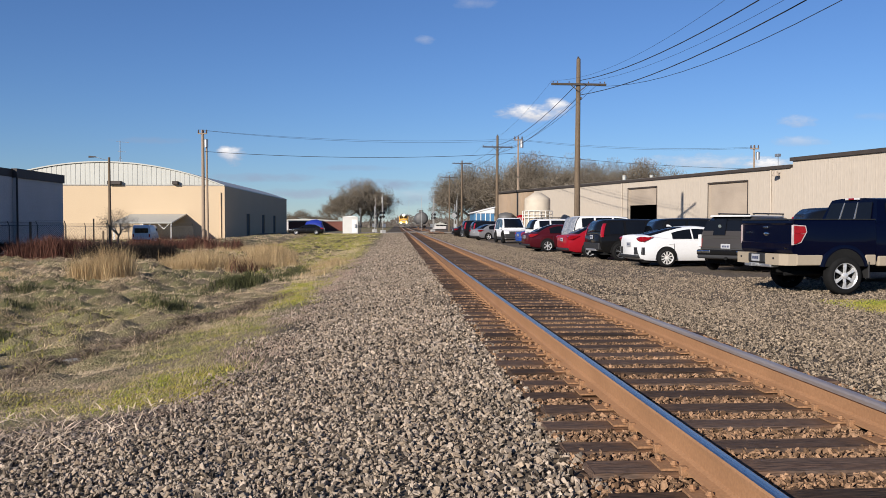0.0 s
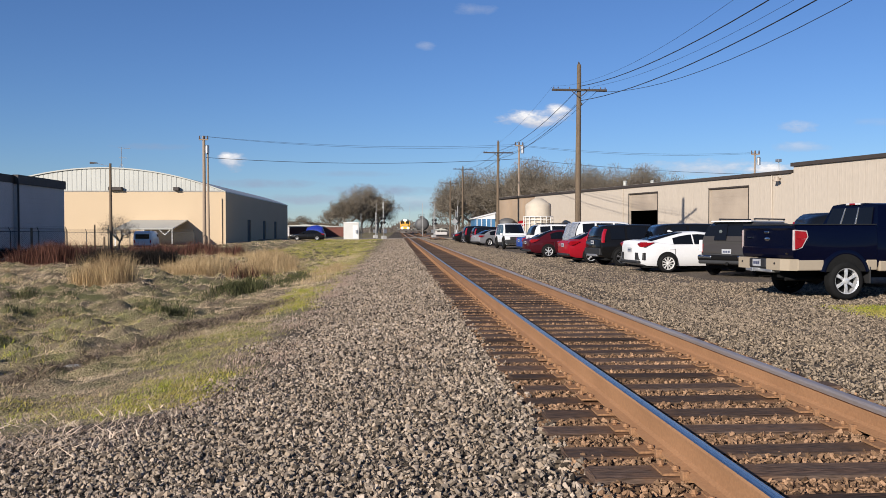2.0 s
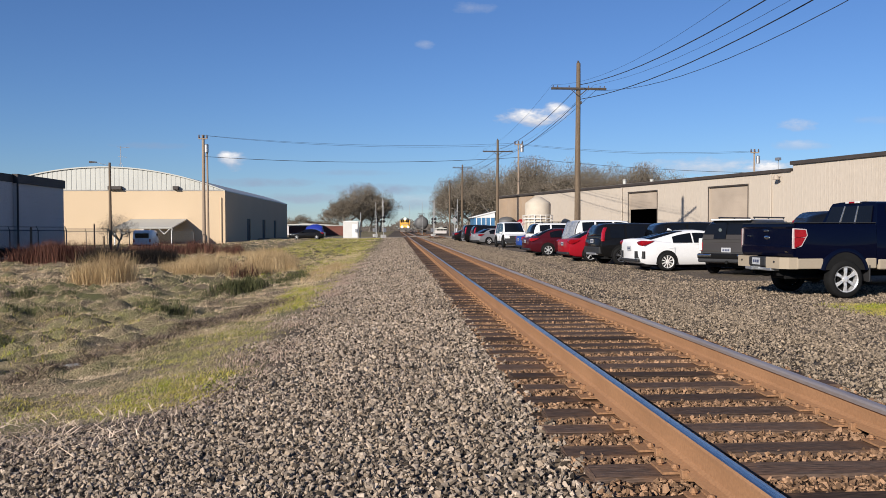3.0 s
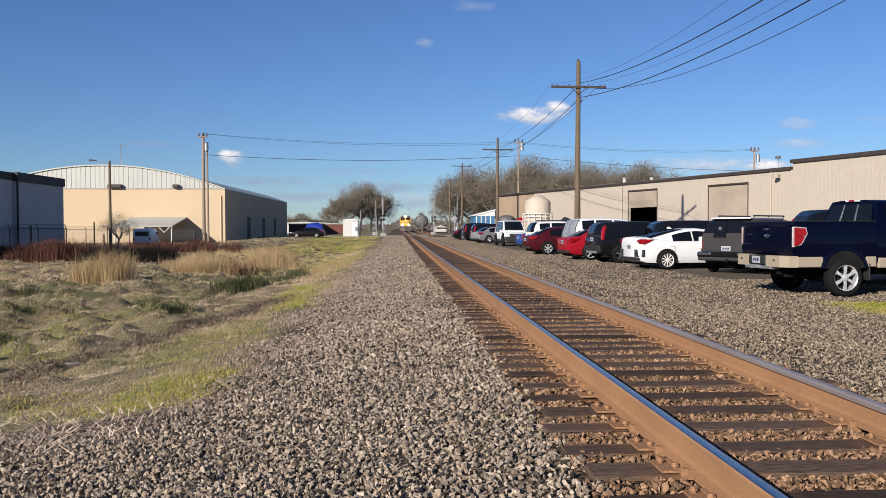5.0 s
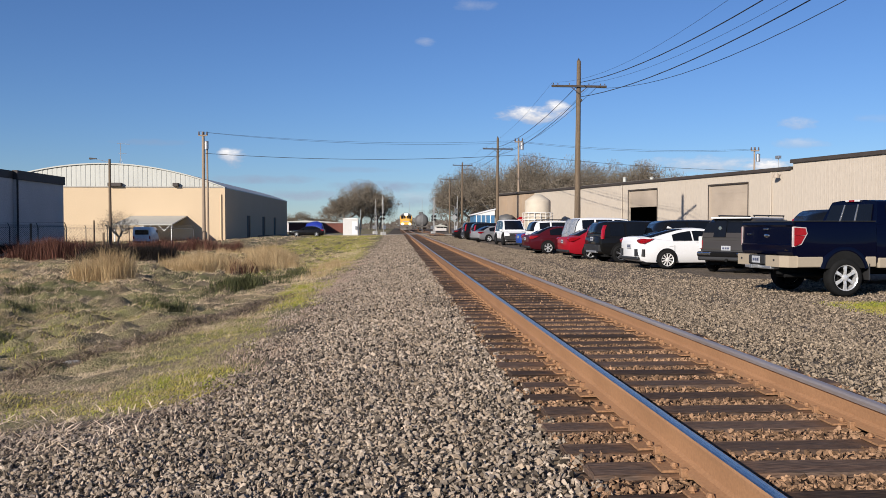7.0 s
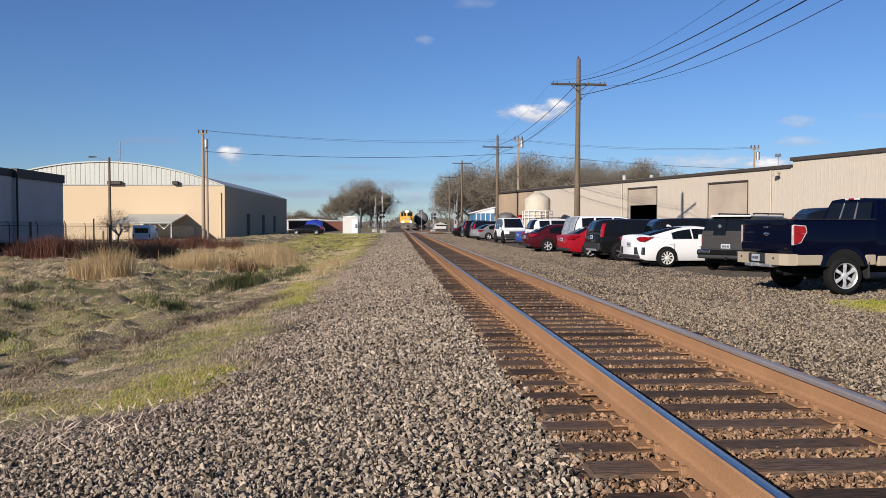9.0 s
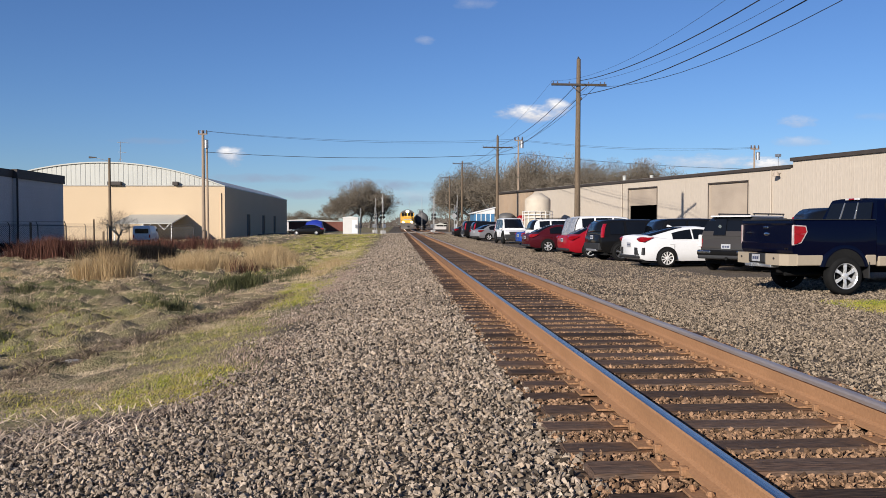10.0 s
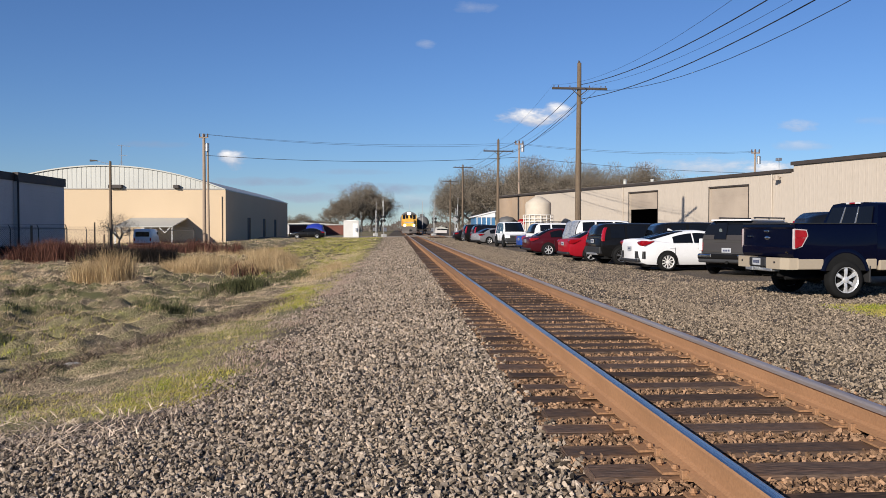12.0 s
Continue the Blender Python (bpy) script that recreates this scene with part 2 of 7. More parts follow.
M_LENS = surface("clear_lens", (0.7, 0.68, 0.66), 0.15, 0.0, 0.1, 8, 60, 0, coat=0.5)
M_PLATEWHITE = surface("number_plate", (0.38, 0.39, 0.41), 0.5, 0.0, 0.1, 8, 60, 0)
M_INK = surface("plate_ink", (0.06, 0.07, 0.12), 0.6, 0.0, 0.1, 8, 60, 0)


def paint(name, colour, rough=0.3, metal=0.0):
    mat = surface(name, colour, rough + 0.2, metal, 0.03, 0.6, 25, 0, coat=0.4, tint=tuple(c * 0.92 for c in colour))
    b = mat.node_tree.nodes["Principled BSDF"]
    b.inputs["Specular IOR Level"].default_value, b.inputs["Coat Roughness"].default_value = 0.05, 0.03
    return mat


def ground_material():
    """One sheet: ballast by the track, gravel lot beyond it, rough grass beside the shoulder."""
    mat = bpy.data.materials.new("ground")
    mat.use_nodes = True
    nt = mat.node_tree
    N, L = nt.nodes.new, nt.links.new
    b = nt.nodes["Principled BSDF"]
    b.inputs["Roughness"].default_value = 0.95
    b.inputs["Specular IOR Level"].default_value = 0.15
    co = N("ShaderNodeTexCoord").outputs["Object"]
    sep = N("ShaderNodeSeparateXYZ")
    L(co, sep.inputs[0])

    def noise_at(s, d=5.0, r=0.6):
        n = N("ShaderNodeTexNoise")
        n.inputs["Scale"].default_value, n.inputs["Detail"].default_value, n.inputs["Roughness"].default_value = s, d, r
        L(co, n.inputs["Vector"])
        return n.outputs[0]

    def m(op, a, c=None):
        n = N("ShaderNodeMath")
        n.operation = op
        for i, v in enumerate((a, c)):
            if v is None:
                continue
            if isinstance(v, (int, float)):
                n.inputs[i].default_value = v
            else:
                L(v, n.inputs[i])
        return n.outputs[0]

    def step(v, lo, hi):
        n = N("ShaderNodeMapRange")
        n.clamp = True
        L(v, n.inputs[0])
        n.inputs[1].default_value, n.inputs[2].default_value = lo, hi
        return n.outputs[0]

    def blend(f, a, c, kind="MIX"):
        n = N("ShaderNodeMix")
        n.data_type, n.blend_type = "RGBA", kind
        for key, v in (("Factor", f), ("A", a), ("B", c)):
            if isinstance(v, (int, float)):
                n.inputs[key].default_value = v
            elif isinstance(v, tuple):
                n.inputs[key].default_value = (*v, 1)
            else:
                L(v, n.inputs[key])
        return n.outputs["Result"]

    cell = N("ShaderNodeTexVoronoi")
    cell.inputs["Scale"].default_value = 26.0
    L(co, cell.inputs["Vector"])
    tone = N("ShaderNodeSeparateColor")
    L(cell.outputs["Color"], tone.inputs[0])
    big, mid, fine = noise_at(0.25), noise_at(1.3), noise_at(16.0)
    # bed colour darkened to stand for deep shade between the loose stones
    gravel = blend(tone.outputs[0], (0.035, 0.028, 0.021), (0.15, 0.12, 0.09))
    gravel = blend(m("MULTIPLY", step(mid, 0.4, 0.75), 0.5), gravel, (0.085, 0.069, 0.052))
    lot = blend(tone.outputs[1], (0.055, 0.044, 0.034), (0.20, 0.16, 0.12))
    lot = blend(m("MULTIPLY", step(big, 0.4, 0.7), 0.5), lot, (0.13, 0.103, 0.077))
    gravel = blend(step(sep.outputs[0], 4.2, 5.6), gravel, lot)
    # rust and oil stain between the rails
    rust = blend(tone.outputs[2], (0.028, 0.018, 0.012), (0.10, 0.058, 0.035))
    lane = m("MULTIPLY", step(sep.outputs[0], 0.9, 1.1), m("SUBTRACT", 1.0, step(sep.outputs[0], 3.7, 3.9)))
    gravel = blend(lane, gravel, rust)
    soil = blend(step(fine, 0.3, 0.7), (0.06, 0.047, 0.031), (0.26, 0.20, 0.13))
    dry = blend(step(mid, 0.42, 0.7), soil, (0.34, 0.262, 0.165))
    green = blend(step(noise_at(0.55), 0.42, 0.62), dry, (0.17, 0.16, 0.07))
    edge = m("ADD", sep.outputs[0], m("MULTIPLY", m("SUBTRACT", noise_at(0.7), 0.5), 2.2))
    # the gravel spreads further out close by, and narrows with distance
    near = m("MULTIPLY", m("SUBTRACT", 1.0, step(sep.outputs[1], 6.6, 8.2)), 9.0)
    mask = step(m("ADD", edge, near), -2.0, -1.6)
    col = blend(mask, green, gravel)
    L(col, b.inputs["Base Color"])
    bp = N("ShaderNodeBump")
    bp.inputs["Strength"].default_value, bp.inputs["Distance"].default_value = 0.7, 0.03
    L(m("ADD", m("MULTIPLY", cell.outputs["Distance"], -1.0), m("MULTIPLY", fine, 0.6)), bp.inputs["Height"])
    L(bp.outputs[0], b.inputs["Normal"])
    return mat


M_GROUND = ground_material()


# ---- mesh helpers ----
def part(name, bm, material, parent=None, label="", smooth=False):
    me = bpy.data.meshes.new(name)
    bmesh.ops.recalc_face_normals(bm, faces=bm.faces)
    bm.to_mesh(me)
    bm.free()
    for m in material if isinstance(material, (list, tuple)) else (material,):
        me.materials.append(m)
    if smooth:
        for p in me.polygons:
            p.use_smooth = True
    ob = new(name, me)
    ob.parent = parent
    if label:
        ob["label"] = label
    return ob


def empty(name, m=None):
    ob = new(name)
    ob.empty_display_size = 0.2
    if m is not None:
        ob.matrix_basis = m
    return ob


def box(bm, x0, x1, y0, y1, z0, z1, bevel=0.0, m=None, slot=0):
    before = set(bm.faces)
    vs = bmesh.ops.create_cube(bm, size=1.0)["verts"]
    for v in vs:
        v.co = Vector((x0 + (v.co.x + 0.5) * (x1 - x0), y0 + (v.co.y + 0.5) * (y1 - y0), z0 + (v.co.z + 0.5) * (z1 - z0)))
    if bevel:
        es = {e for v in vs for e in v.link_edges}
        bmesh.ops.bevel(bm, geom=list(es), offset=bevel, segments=2, affect="EDGES", profile=0.5)
    made = [f for f in bm.faces if f not in before]
    if m is not None:
        bmesh.ops.transform(bm, matrix=m, verts=list({v for f in made for v in f.verts}))
    for f in made:
        f.material_index = slot
    return bm


def tube(bm, a, b, r0, r1=None, n=10, slot=0):
    """A tapered round bar from a to b."""
    a, b = Vector(a), Vector(b)
    d = b - a
    before = set(bm.faces)
    m = Matrix.Translation((a + b) / 2) @ d.to_track_quat("Z", "Y").to_matrix().to_4x4()
    bmesh.ops.create_cone(bm, cap_ends=True, segments=n, radius1=r0, radius2=r0 if r1 is None else r1, depth=d.length, matrix=m)
    for f in bm.faces:
        if f not in before:
            f.material_index = slot
    return bm


def loft(bm, rings, caps=True, slot=0):
    """Skin closed rings of equal length."""
    rows = [[bm.verts.new(p) for p in r] for r in rings]
    n = len(rows[0])
    for a, b in zip(rows, rows[1:]):
        for i in range(n):
            f = bm.faces.new((a[i], a[(i + 1) % n], b[(i + 1) % n], b[i]))
            f.material_index = slot
    if caps:
        for r in (rows[0], rows[-1]):
            f = bm.faces.new(r)
            f.material_index = slot
    return rows


def plate(bm, pts, thick, slot=0):
    """A flat polygon given thickness along its normal (both ways)."""
    pts = [Vector(p) for p in pts]
    n = (pts[1] - pts[0]).cross(pts[2] - pts[0]).normalized() * thick / 2
    loft(bm, [[p - n for p in pts], [p + n for p in pts]], True, slot)
    return bm


def B():
    return bmesh.new()


def mesh_from(name, verts, faces, material, smooth=False, parent=None):
    """A mesh from numpy arrays: verts (n, 3), faces (m, k)."""
    me = bpy.data.meshes.new(name)
    verts, faces = np.asarray(verts, dtype=np.float32), np.asarray(faces, dtype=np.int32)
    k = faces.shape[1]
    me.vertices.add(len(verts))
    me.vertices.foreach_set("co", verts.ravel())
    me.loops.add(faces.size)
    me.loops.foreach_set("vertex_index", faces.ravel())
    me.polygons.add(len(faces))
    me.polygons.foreach_set("loop_start", np.arange(0, faces.size, k, dtype=np.int32))
    me.polygons.foreach_set("loop_total", np.full(len(faces), k, dtype=np.int32))
    me.polygons.foreach_set("use_smooth", np.full(len(faces), smooth))
    me.update(calc_edges=True)
    for m in material if isinstance(material, (list, tuple)) else (material,):
        me.materials.append(m)
    ob = new(name, me)
    ob.parent = parent
    return ob


rng = np.random.default_rng(7)

# ---- ground ----
RAIL_L, RAIL_R, MID = 1.64, 3.145, 2.3925
SIDING = 6.1


def height(x, y):
    """Ground level: ballast crown, shoulder, ditch and field on one hand, the gravel lot on the other."""
    x, y = np.asarray(x, float), np.asarray(y, float)
    z = np.interp(x, [-60, -14, -9, -6.5, -4.5, -1.7, 0.95, 1.2, 3.6, 3.9, 5.6, 60],
                  [-0.60, -0.58, -0.66, -0.86, -0.70, -0.36, -0.05, -0.045, -0.045, -0.06, -0.12, -0.12])
    far = np.clip((y - 84) / 34, 0, 1)
    far = far * far * (3 - 2 * far)
    side = np.clip((x + 24) / 6, 0, 1)
    lift = np.where(x < 0.9, far * side, 0)
    z = z * (1 - lift) + np.minimum(z + 0.0, -0.06) * 0 * lift - 0.08 * lift
    wave = 0.05 * np.sin(x * 0.9 + 0.35 * y) * np.sin(y * 0.31 + 1.7) + 0.03 * np.sin(x * 2.3 - y * 1.1)
    wave += 0.07 * np.sin(x * 1.7 + 2 * np.sin(y * 0.8)) * np.sin(y * 1.3 + 1.5 * np.sin(x * 0.6))
    # tussocks
    lump = np.zeros(np.broadcast(x, y).shape)
    for k in range(7):
        a, f, q = 0.4 + 2.4 * k, 3.1 + 1.25 * k, 1.9 * k
        lump = lump + np.sin(f * (x * math.cos(a) + y * math.sin(a)) + q + 1.4 * np.sin(0.9 * x + 1.3 * y + q))
    wave = wave + 0.04 * np.maximum(lump, -1.2) * np.clip((-x - 3.2) / 1.5, 0, 1)
    return z + wave * np.clip((-x - 2.2) / 3, 0, 1) * (1 - far)


def ground():
    xs = np.concatenate([[-2500, -1200, -600, -300, -150, -90, -60, -45], np.arange(-36, -16, 0.5), np.arange(-16, -2, 0.14), np.arange(-2, 9, 0.25),
                         np.arange(9, 40, 1.5), [45, 60, 90, 150, 300, 600, 1200, 2500]])
    ys = np.concatenate([[-600, -200, -80, -30, -10, -2, 2, 5], np.arange(6, 24, 0.14), np.arange(24, 40, 0.25), np.arange(40, 60, 0.6), np.arange(60, 150, 3.0),
                         [160, 180, 210, 260, 340, 480, 700, 1100, 1800, 3500]])
    X, Y = np.meshgrid(xs, ys)
    V = np.stack([X, Y, height(X, Y)], -1).reshape(-1, 3)
    n, k = len(xs), len(ys)
    i = np.arange(n - 1)[None] + np.arange(k - 1)[:, None] * n
    F = np.stack([i, i + 1, i + 1 + n, i + n], -1).reshape(-1, 4)
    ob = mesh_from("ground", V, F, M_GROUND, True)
    return tagged(ob, "gravel, ballast and rough winter grass", "ground", kind="structure")


ground()


def gz(x, y):
    return float(height(x, y))


def road():
    bm = B()
    pts = [(-70, -0.42), (-30, -0.35), (-20, -0.12), (0.9, -0.02), (1.5, 0.10), (2.39, 0.12), (3.3, 0.10), (6.3, 0.08), (9, 0.0), (80, 0.0)]
    for (xa, za), (xb, zb) in zip(pts, pts[1:]):
        q = [bm.verts.new(p) for p in ((xa, 133, za), (xb, 133, zb), (xb, 142, zb), (xa, 142, za), (xa, 133, za - 0.4), (xb, 133, zb - 0.4), (xb, 142, zb - 0.4), (xa, 142, za - 0.4))]
        bm.faces.new((q[0], q[1], q[2], q[3]))
        bm.faces.new((q[0], q[1], q[5], q[4]))
        bm.faces.new((q[3], q[2], q[6], q[7]))
    bmesh.ops.remove_doubles(bm, verts=bm.verts, dist=0.001)
    return tagged(part("road", bm, M_ASPHALT), "worn grey asphalt road over the railway", "road", kind="structure")


road()


# ---- track ----
def rail_profile():
    half = [(0.0, 0.0), (0.076, 0.0), (0.076, 0.012), (0.03, 0.028), (0.009, 0.045), (0.009, 0.128), (0.036, 0.143), (0.037, 0.168), (0.031, 0.181), (0.021, 0.1855), (0.0, 0.187)]
    return half + [(-x, z) for x, z in half[-2:0:-1]]


def rail(x, y0, y1, name, label, head=M_HEAD, gauge=1):
    """gauge: the side on which the wheel flanges rub the head bright."""
    bm = B()
    ring = rail_profile()
    ys = np.linspace(y0, y1, 24)
    rows = [[bm.verts.new((px, y, pz)) for px, pz in ring] for y in ys]
    n = len(ring)
    for a, b in zip(rows, rows[1:]):
        for i in range(n):
            f = bm.faces.new((a[i], a[(i + 1) % n], b[(i + 1) % n], b[i]))
            top = min(ring[i][1], ring[(i + 1) % n][1])
            flank = top > 0.141 and gauge * (ring[i][0] + ring[(i + 1) % n][0]) > 0.03
            f.material_index = 1 if top > 0.18 or flank else 0
    ob = part(name, bm, (M_RUST, head))
    ob.location = (x, 0, 0.004)
    return tagged(ob, label, "rail", "running rails", "structure")


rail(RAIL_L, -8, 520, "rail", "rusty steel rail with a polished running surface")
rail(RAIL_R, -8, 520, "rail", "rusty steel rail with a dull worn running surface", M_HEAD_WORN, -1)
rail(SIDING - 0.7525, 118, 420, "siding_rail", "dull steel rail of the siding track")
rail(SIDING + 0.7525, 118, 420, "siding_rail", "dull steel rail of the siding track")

TIE_GAP, TIE_FIRST = 0.50, 2.97


def track_bed():
    """Ties with plates and spikes on the ballast; far ties are joined."""
    top = empty("track_bed", pose(0, 0, 0))
    q = random.Random(8)
    tagged(top, "dark creosoted wooden ties with rusty plates", "track", kind="structure")
    r = random.Random(3)
    shapes = []
    for k in range(4):
        bm = B()
        box(bm, -1.37, 1.37, -0.115, 0.115, -0.17, 0.0, 0.012)
        for v in bm.verts:  # worn, split edges
            v.co += Vector((r.uniform(-0.012, 0.012), r.uniform(-0.008, 0.008), r.uniform(-0.008, 0.004)))
        me = bpy.data.meshes.new("tie")
        bm.to_mesh(me)
        bm.free()
        me.materials.append(M_TIE)
        shapes.append(me)
    bm = B()
    box(bm, -0.19, 0.19, -0.1, 0.1, 0.0, 0.013)
    box(bm, 0.078, 0.1, -0.1, 0.1, 0.012, 0.022)
    box(bm, -0.1, -0.078, -0.1, 0.1, 0.012, 0.022)
    for x, y in ((-0.105, -0.06), (0.105, 0.06), (-0.155, 0.05), (0.155, -0.05)):
        box(bm, x - 0.01, x + 0.01, y - 0.01, y + 0.01, 0.012, 0.04)
        tube(bm, (x, y, 0.026), (x, y, 0.046), 0.023, 0.012, 6)
    plate_me = bpy.data.meshes.new("tie_plate")
    bm.to_mesh(plate_me)
    bm.free()
    plate_me.materials.append(M_PLATE)
    bm = B()
    box(bm, -0.085, 0.085, -0.02, 0.02, -0.03, 0.004)
    box(bm, -0.1, -0.06, -0.022, 0.022, -0.02, 0.03, 0.005)
    box(bm, 0.06, 0.1, -0.022, 0.022, -0.02, 0.026)
    anchor_me = bpy.data.meshes.new("rail_anchor")
    bm.to_mesh(anchor_me)
    bm.free()
    anchor_me.materials.append(M_PLATE)
    far_v = []
    cube = [(-1, -1, 0), (1, -1, 0), (1, 1, 0), (-1, 1, 0), (-1, -1, 1), (1, -1, 1), (1, 1, 1), (-1, 1, 1)]
    for k in range(620):
        y = TIE_FIRST + TIE_GAP * k + r.uniform(-0.03, 0.03)
        shift, turn = r.uniform(-0.06, 0.06), r.uniform(-0.7, 0.7)
        if k < 240:
            ob = new("tie", shapes[k % 4])
            ob.parent, ob.matrix_basis = top, pose(MID + shift, y, r.uniform(-0.018, -0.006), 0, r.uniform(-0.3, 0.3), turn)
            if k < 170:
                for x in (RAIL_L, RAIL_R):
                    ob = new("tie_plate", plate_me)
                    ob.parent, ob.matrix_basis = top, pose(x, y, -0.008, 0, 0, turn)
                    if k < 150 and r.random() < 0.75:
                        ob = new("rail_anchor", anchor_me)
                        ob.parent, ob.matrix_basis = top, pose(x, y - 0.14, 0.0)
        else:
            far_v += [(MID + shift + 1.37 * a, y + 0.115 * b, -0.16 + 0.15 * c) for a, b, c in cube]
    # the track goes on beside and behind
    for k in range(-21, 0):
        y = TIE_FIRST + TIE_GAP * k + q.uniform(-0.03, 0.03)
        turn = q.uniform(-0.7, 0.7)
        ob = new("tie", shapes[k % 4])
        ob.parent, ob.matrix_basis = top, pose(MID + q.uniform(-0.06, 0.06), y, q.uniform(-0.018, -0.006), 0, q.uniform(-0.3, 0.3), turn)
        for x in (RAIL_L, RAIL_R):
            ob = new("tie_plate", plate_me)
            ob.parent, ob.matrix_basis = top, pose(x, y, -0.008, 0, 0, turn)
    n = len(far_v) // 8
    f = np.array([(0, 1, 5, 4), (1, 2, 6, 5), (2, 3, 7, 6), (3, 0, 4, 7), (4, 5, 6, 7)])
    F = (f[None] + 8 * np.arange(n)[:, None, None]).reshape(-1, 4)
    ob = mesh_from("far_ties", far_v, F, M_TIE, False, top)
    ob["kind"] = "stuff"
    # siding ties
    sv = []
    for k in range(400):
        y = 120 + 0.55 * k
        sv += [(SIDING + 1.3 * a, y + 0.115 * b, -0.16 + 0.15 * c) for a, b, c in cube]
    n = len(sv) // 8
    F = (f[None] + 8 * np.arange(n)[:, None, None]).reshape(-1, 4)
    ob = mesh_from("siding_ties", sv, F, M_TIE, False, top)
    ob["kind"] = "stuff"


track_bed()


# ---- loose stone ----
def rock_shapes(count, ico):
    """Angular stones of unit radius."""
    out = []
    for k in range(count):
        bm = B()
        sx, sy, sz = rng.uniform(0.9, 1.5), rng.uniform(0.65, 1.0), rng.uniform(0.38, 0.75)
        for p in rng.normal(size=(10 if ico else 6, 3)):  # the hull of a few points has broken, flat faces
            p = p / np.abs(p).max() * 0.55 + p / np.linalg.norm(p) * 0.35
            bm.verts.new((p[0] * sx, p[1] * sy, p[2] * sz))
        bmesh.ops.convex_hull(bm, input=bm.verts)
        bmesh.ops.delete(bm, geom=[v for v in bm.verts if not v.link_faces], context="VERTS")
        bmesh.ops.triangulate(bm, faces=bm.faces)
        bm.verts.index_update()
        bm.verts.ensure_lookup_table()
        out.append((np.array([v.co[:] for v in bm.verts]), np.array([[v.index for v in f.verts] for f in bm.faces])))
        bm.free()
    return out


def turns(n):
    q = rng.normal(size=(n, 4))
    q /= np.linalg.norm(q, axis=1)[:, None]
    w, x, y, z = q.T
    return np.stack([1 - 2 * (y * y + z * z), 2 * (x * y - z * w), 2 * (x * z + y * w), 2 * (x * y + z * w), 1 - 2 * (x * x + z * z),
                     2 * (y * z - x * w), 2 * (x * z - y * w), 2 * (y * z + x * w), 1 - 2 * (x * x + y * y)], -1).reshape(n, 3, 3)


def strew(name, xyz, size, shapes, material, parent=None):
    Vs, Fs, off = [], [], 0
    pick = rng.integers(0, len(shapes), len(xyz))
    for k, (v, f) in enumerate(shapes):
        sel = np.where(pick == k)[0]
        if not len(sel):
            continue
        P = np.einsum("nij,vj->nvi", turns(len(sel)), v) * size[sel][:, None, None] + xyz[sel][:, None]
        Vs.append(P.reshape(-1, 3))
        Fs.append((f[None] + (off + len(v) * np.arange(len(sel)))[:, None, None]).reshape(-1, 3))
        off += len(v) * len(sel)
    return mesh_from(name, np.concatenate(Vs), np.concatenate(Fs), material, False, parent)


def scatter(x0, x1, y0, y1, per_m2):
    n = int((x1 - x0) * (y1 - y0) * per_m2)
    return rng.uniform(x0, x1, n), rng.uniform(y0, y1, n)


def grain(n, lo, hi):
    return lo + (hi - lo) * rng.beta(1.6, 3.0, n)


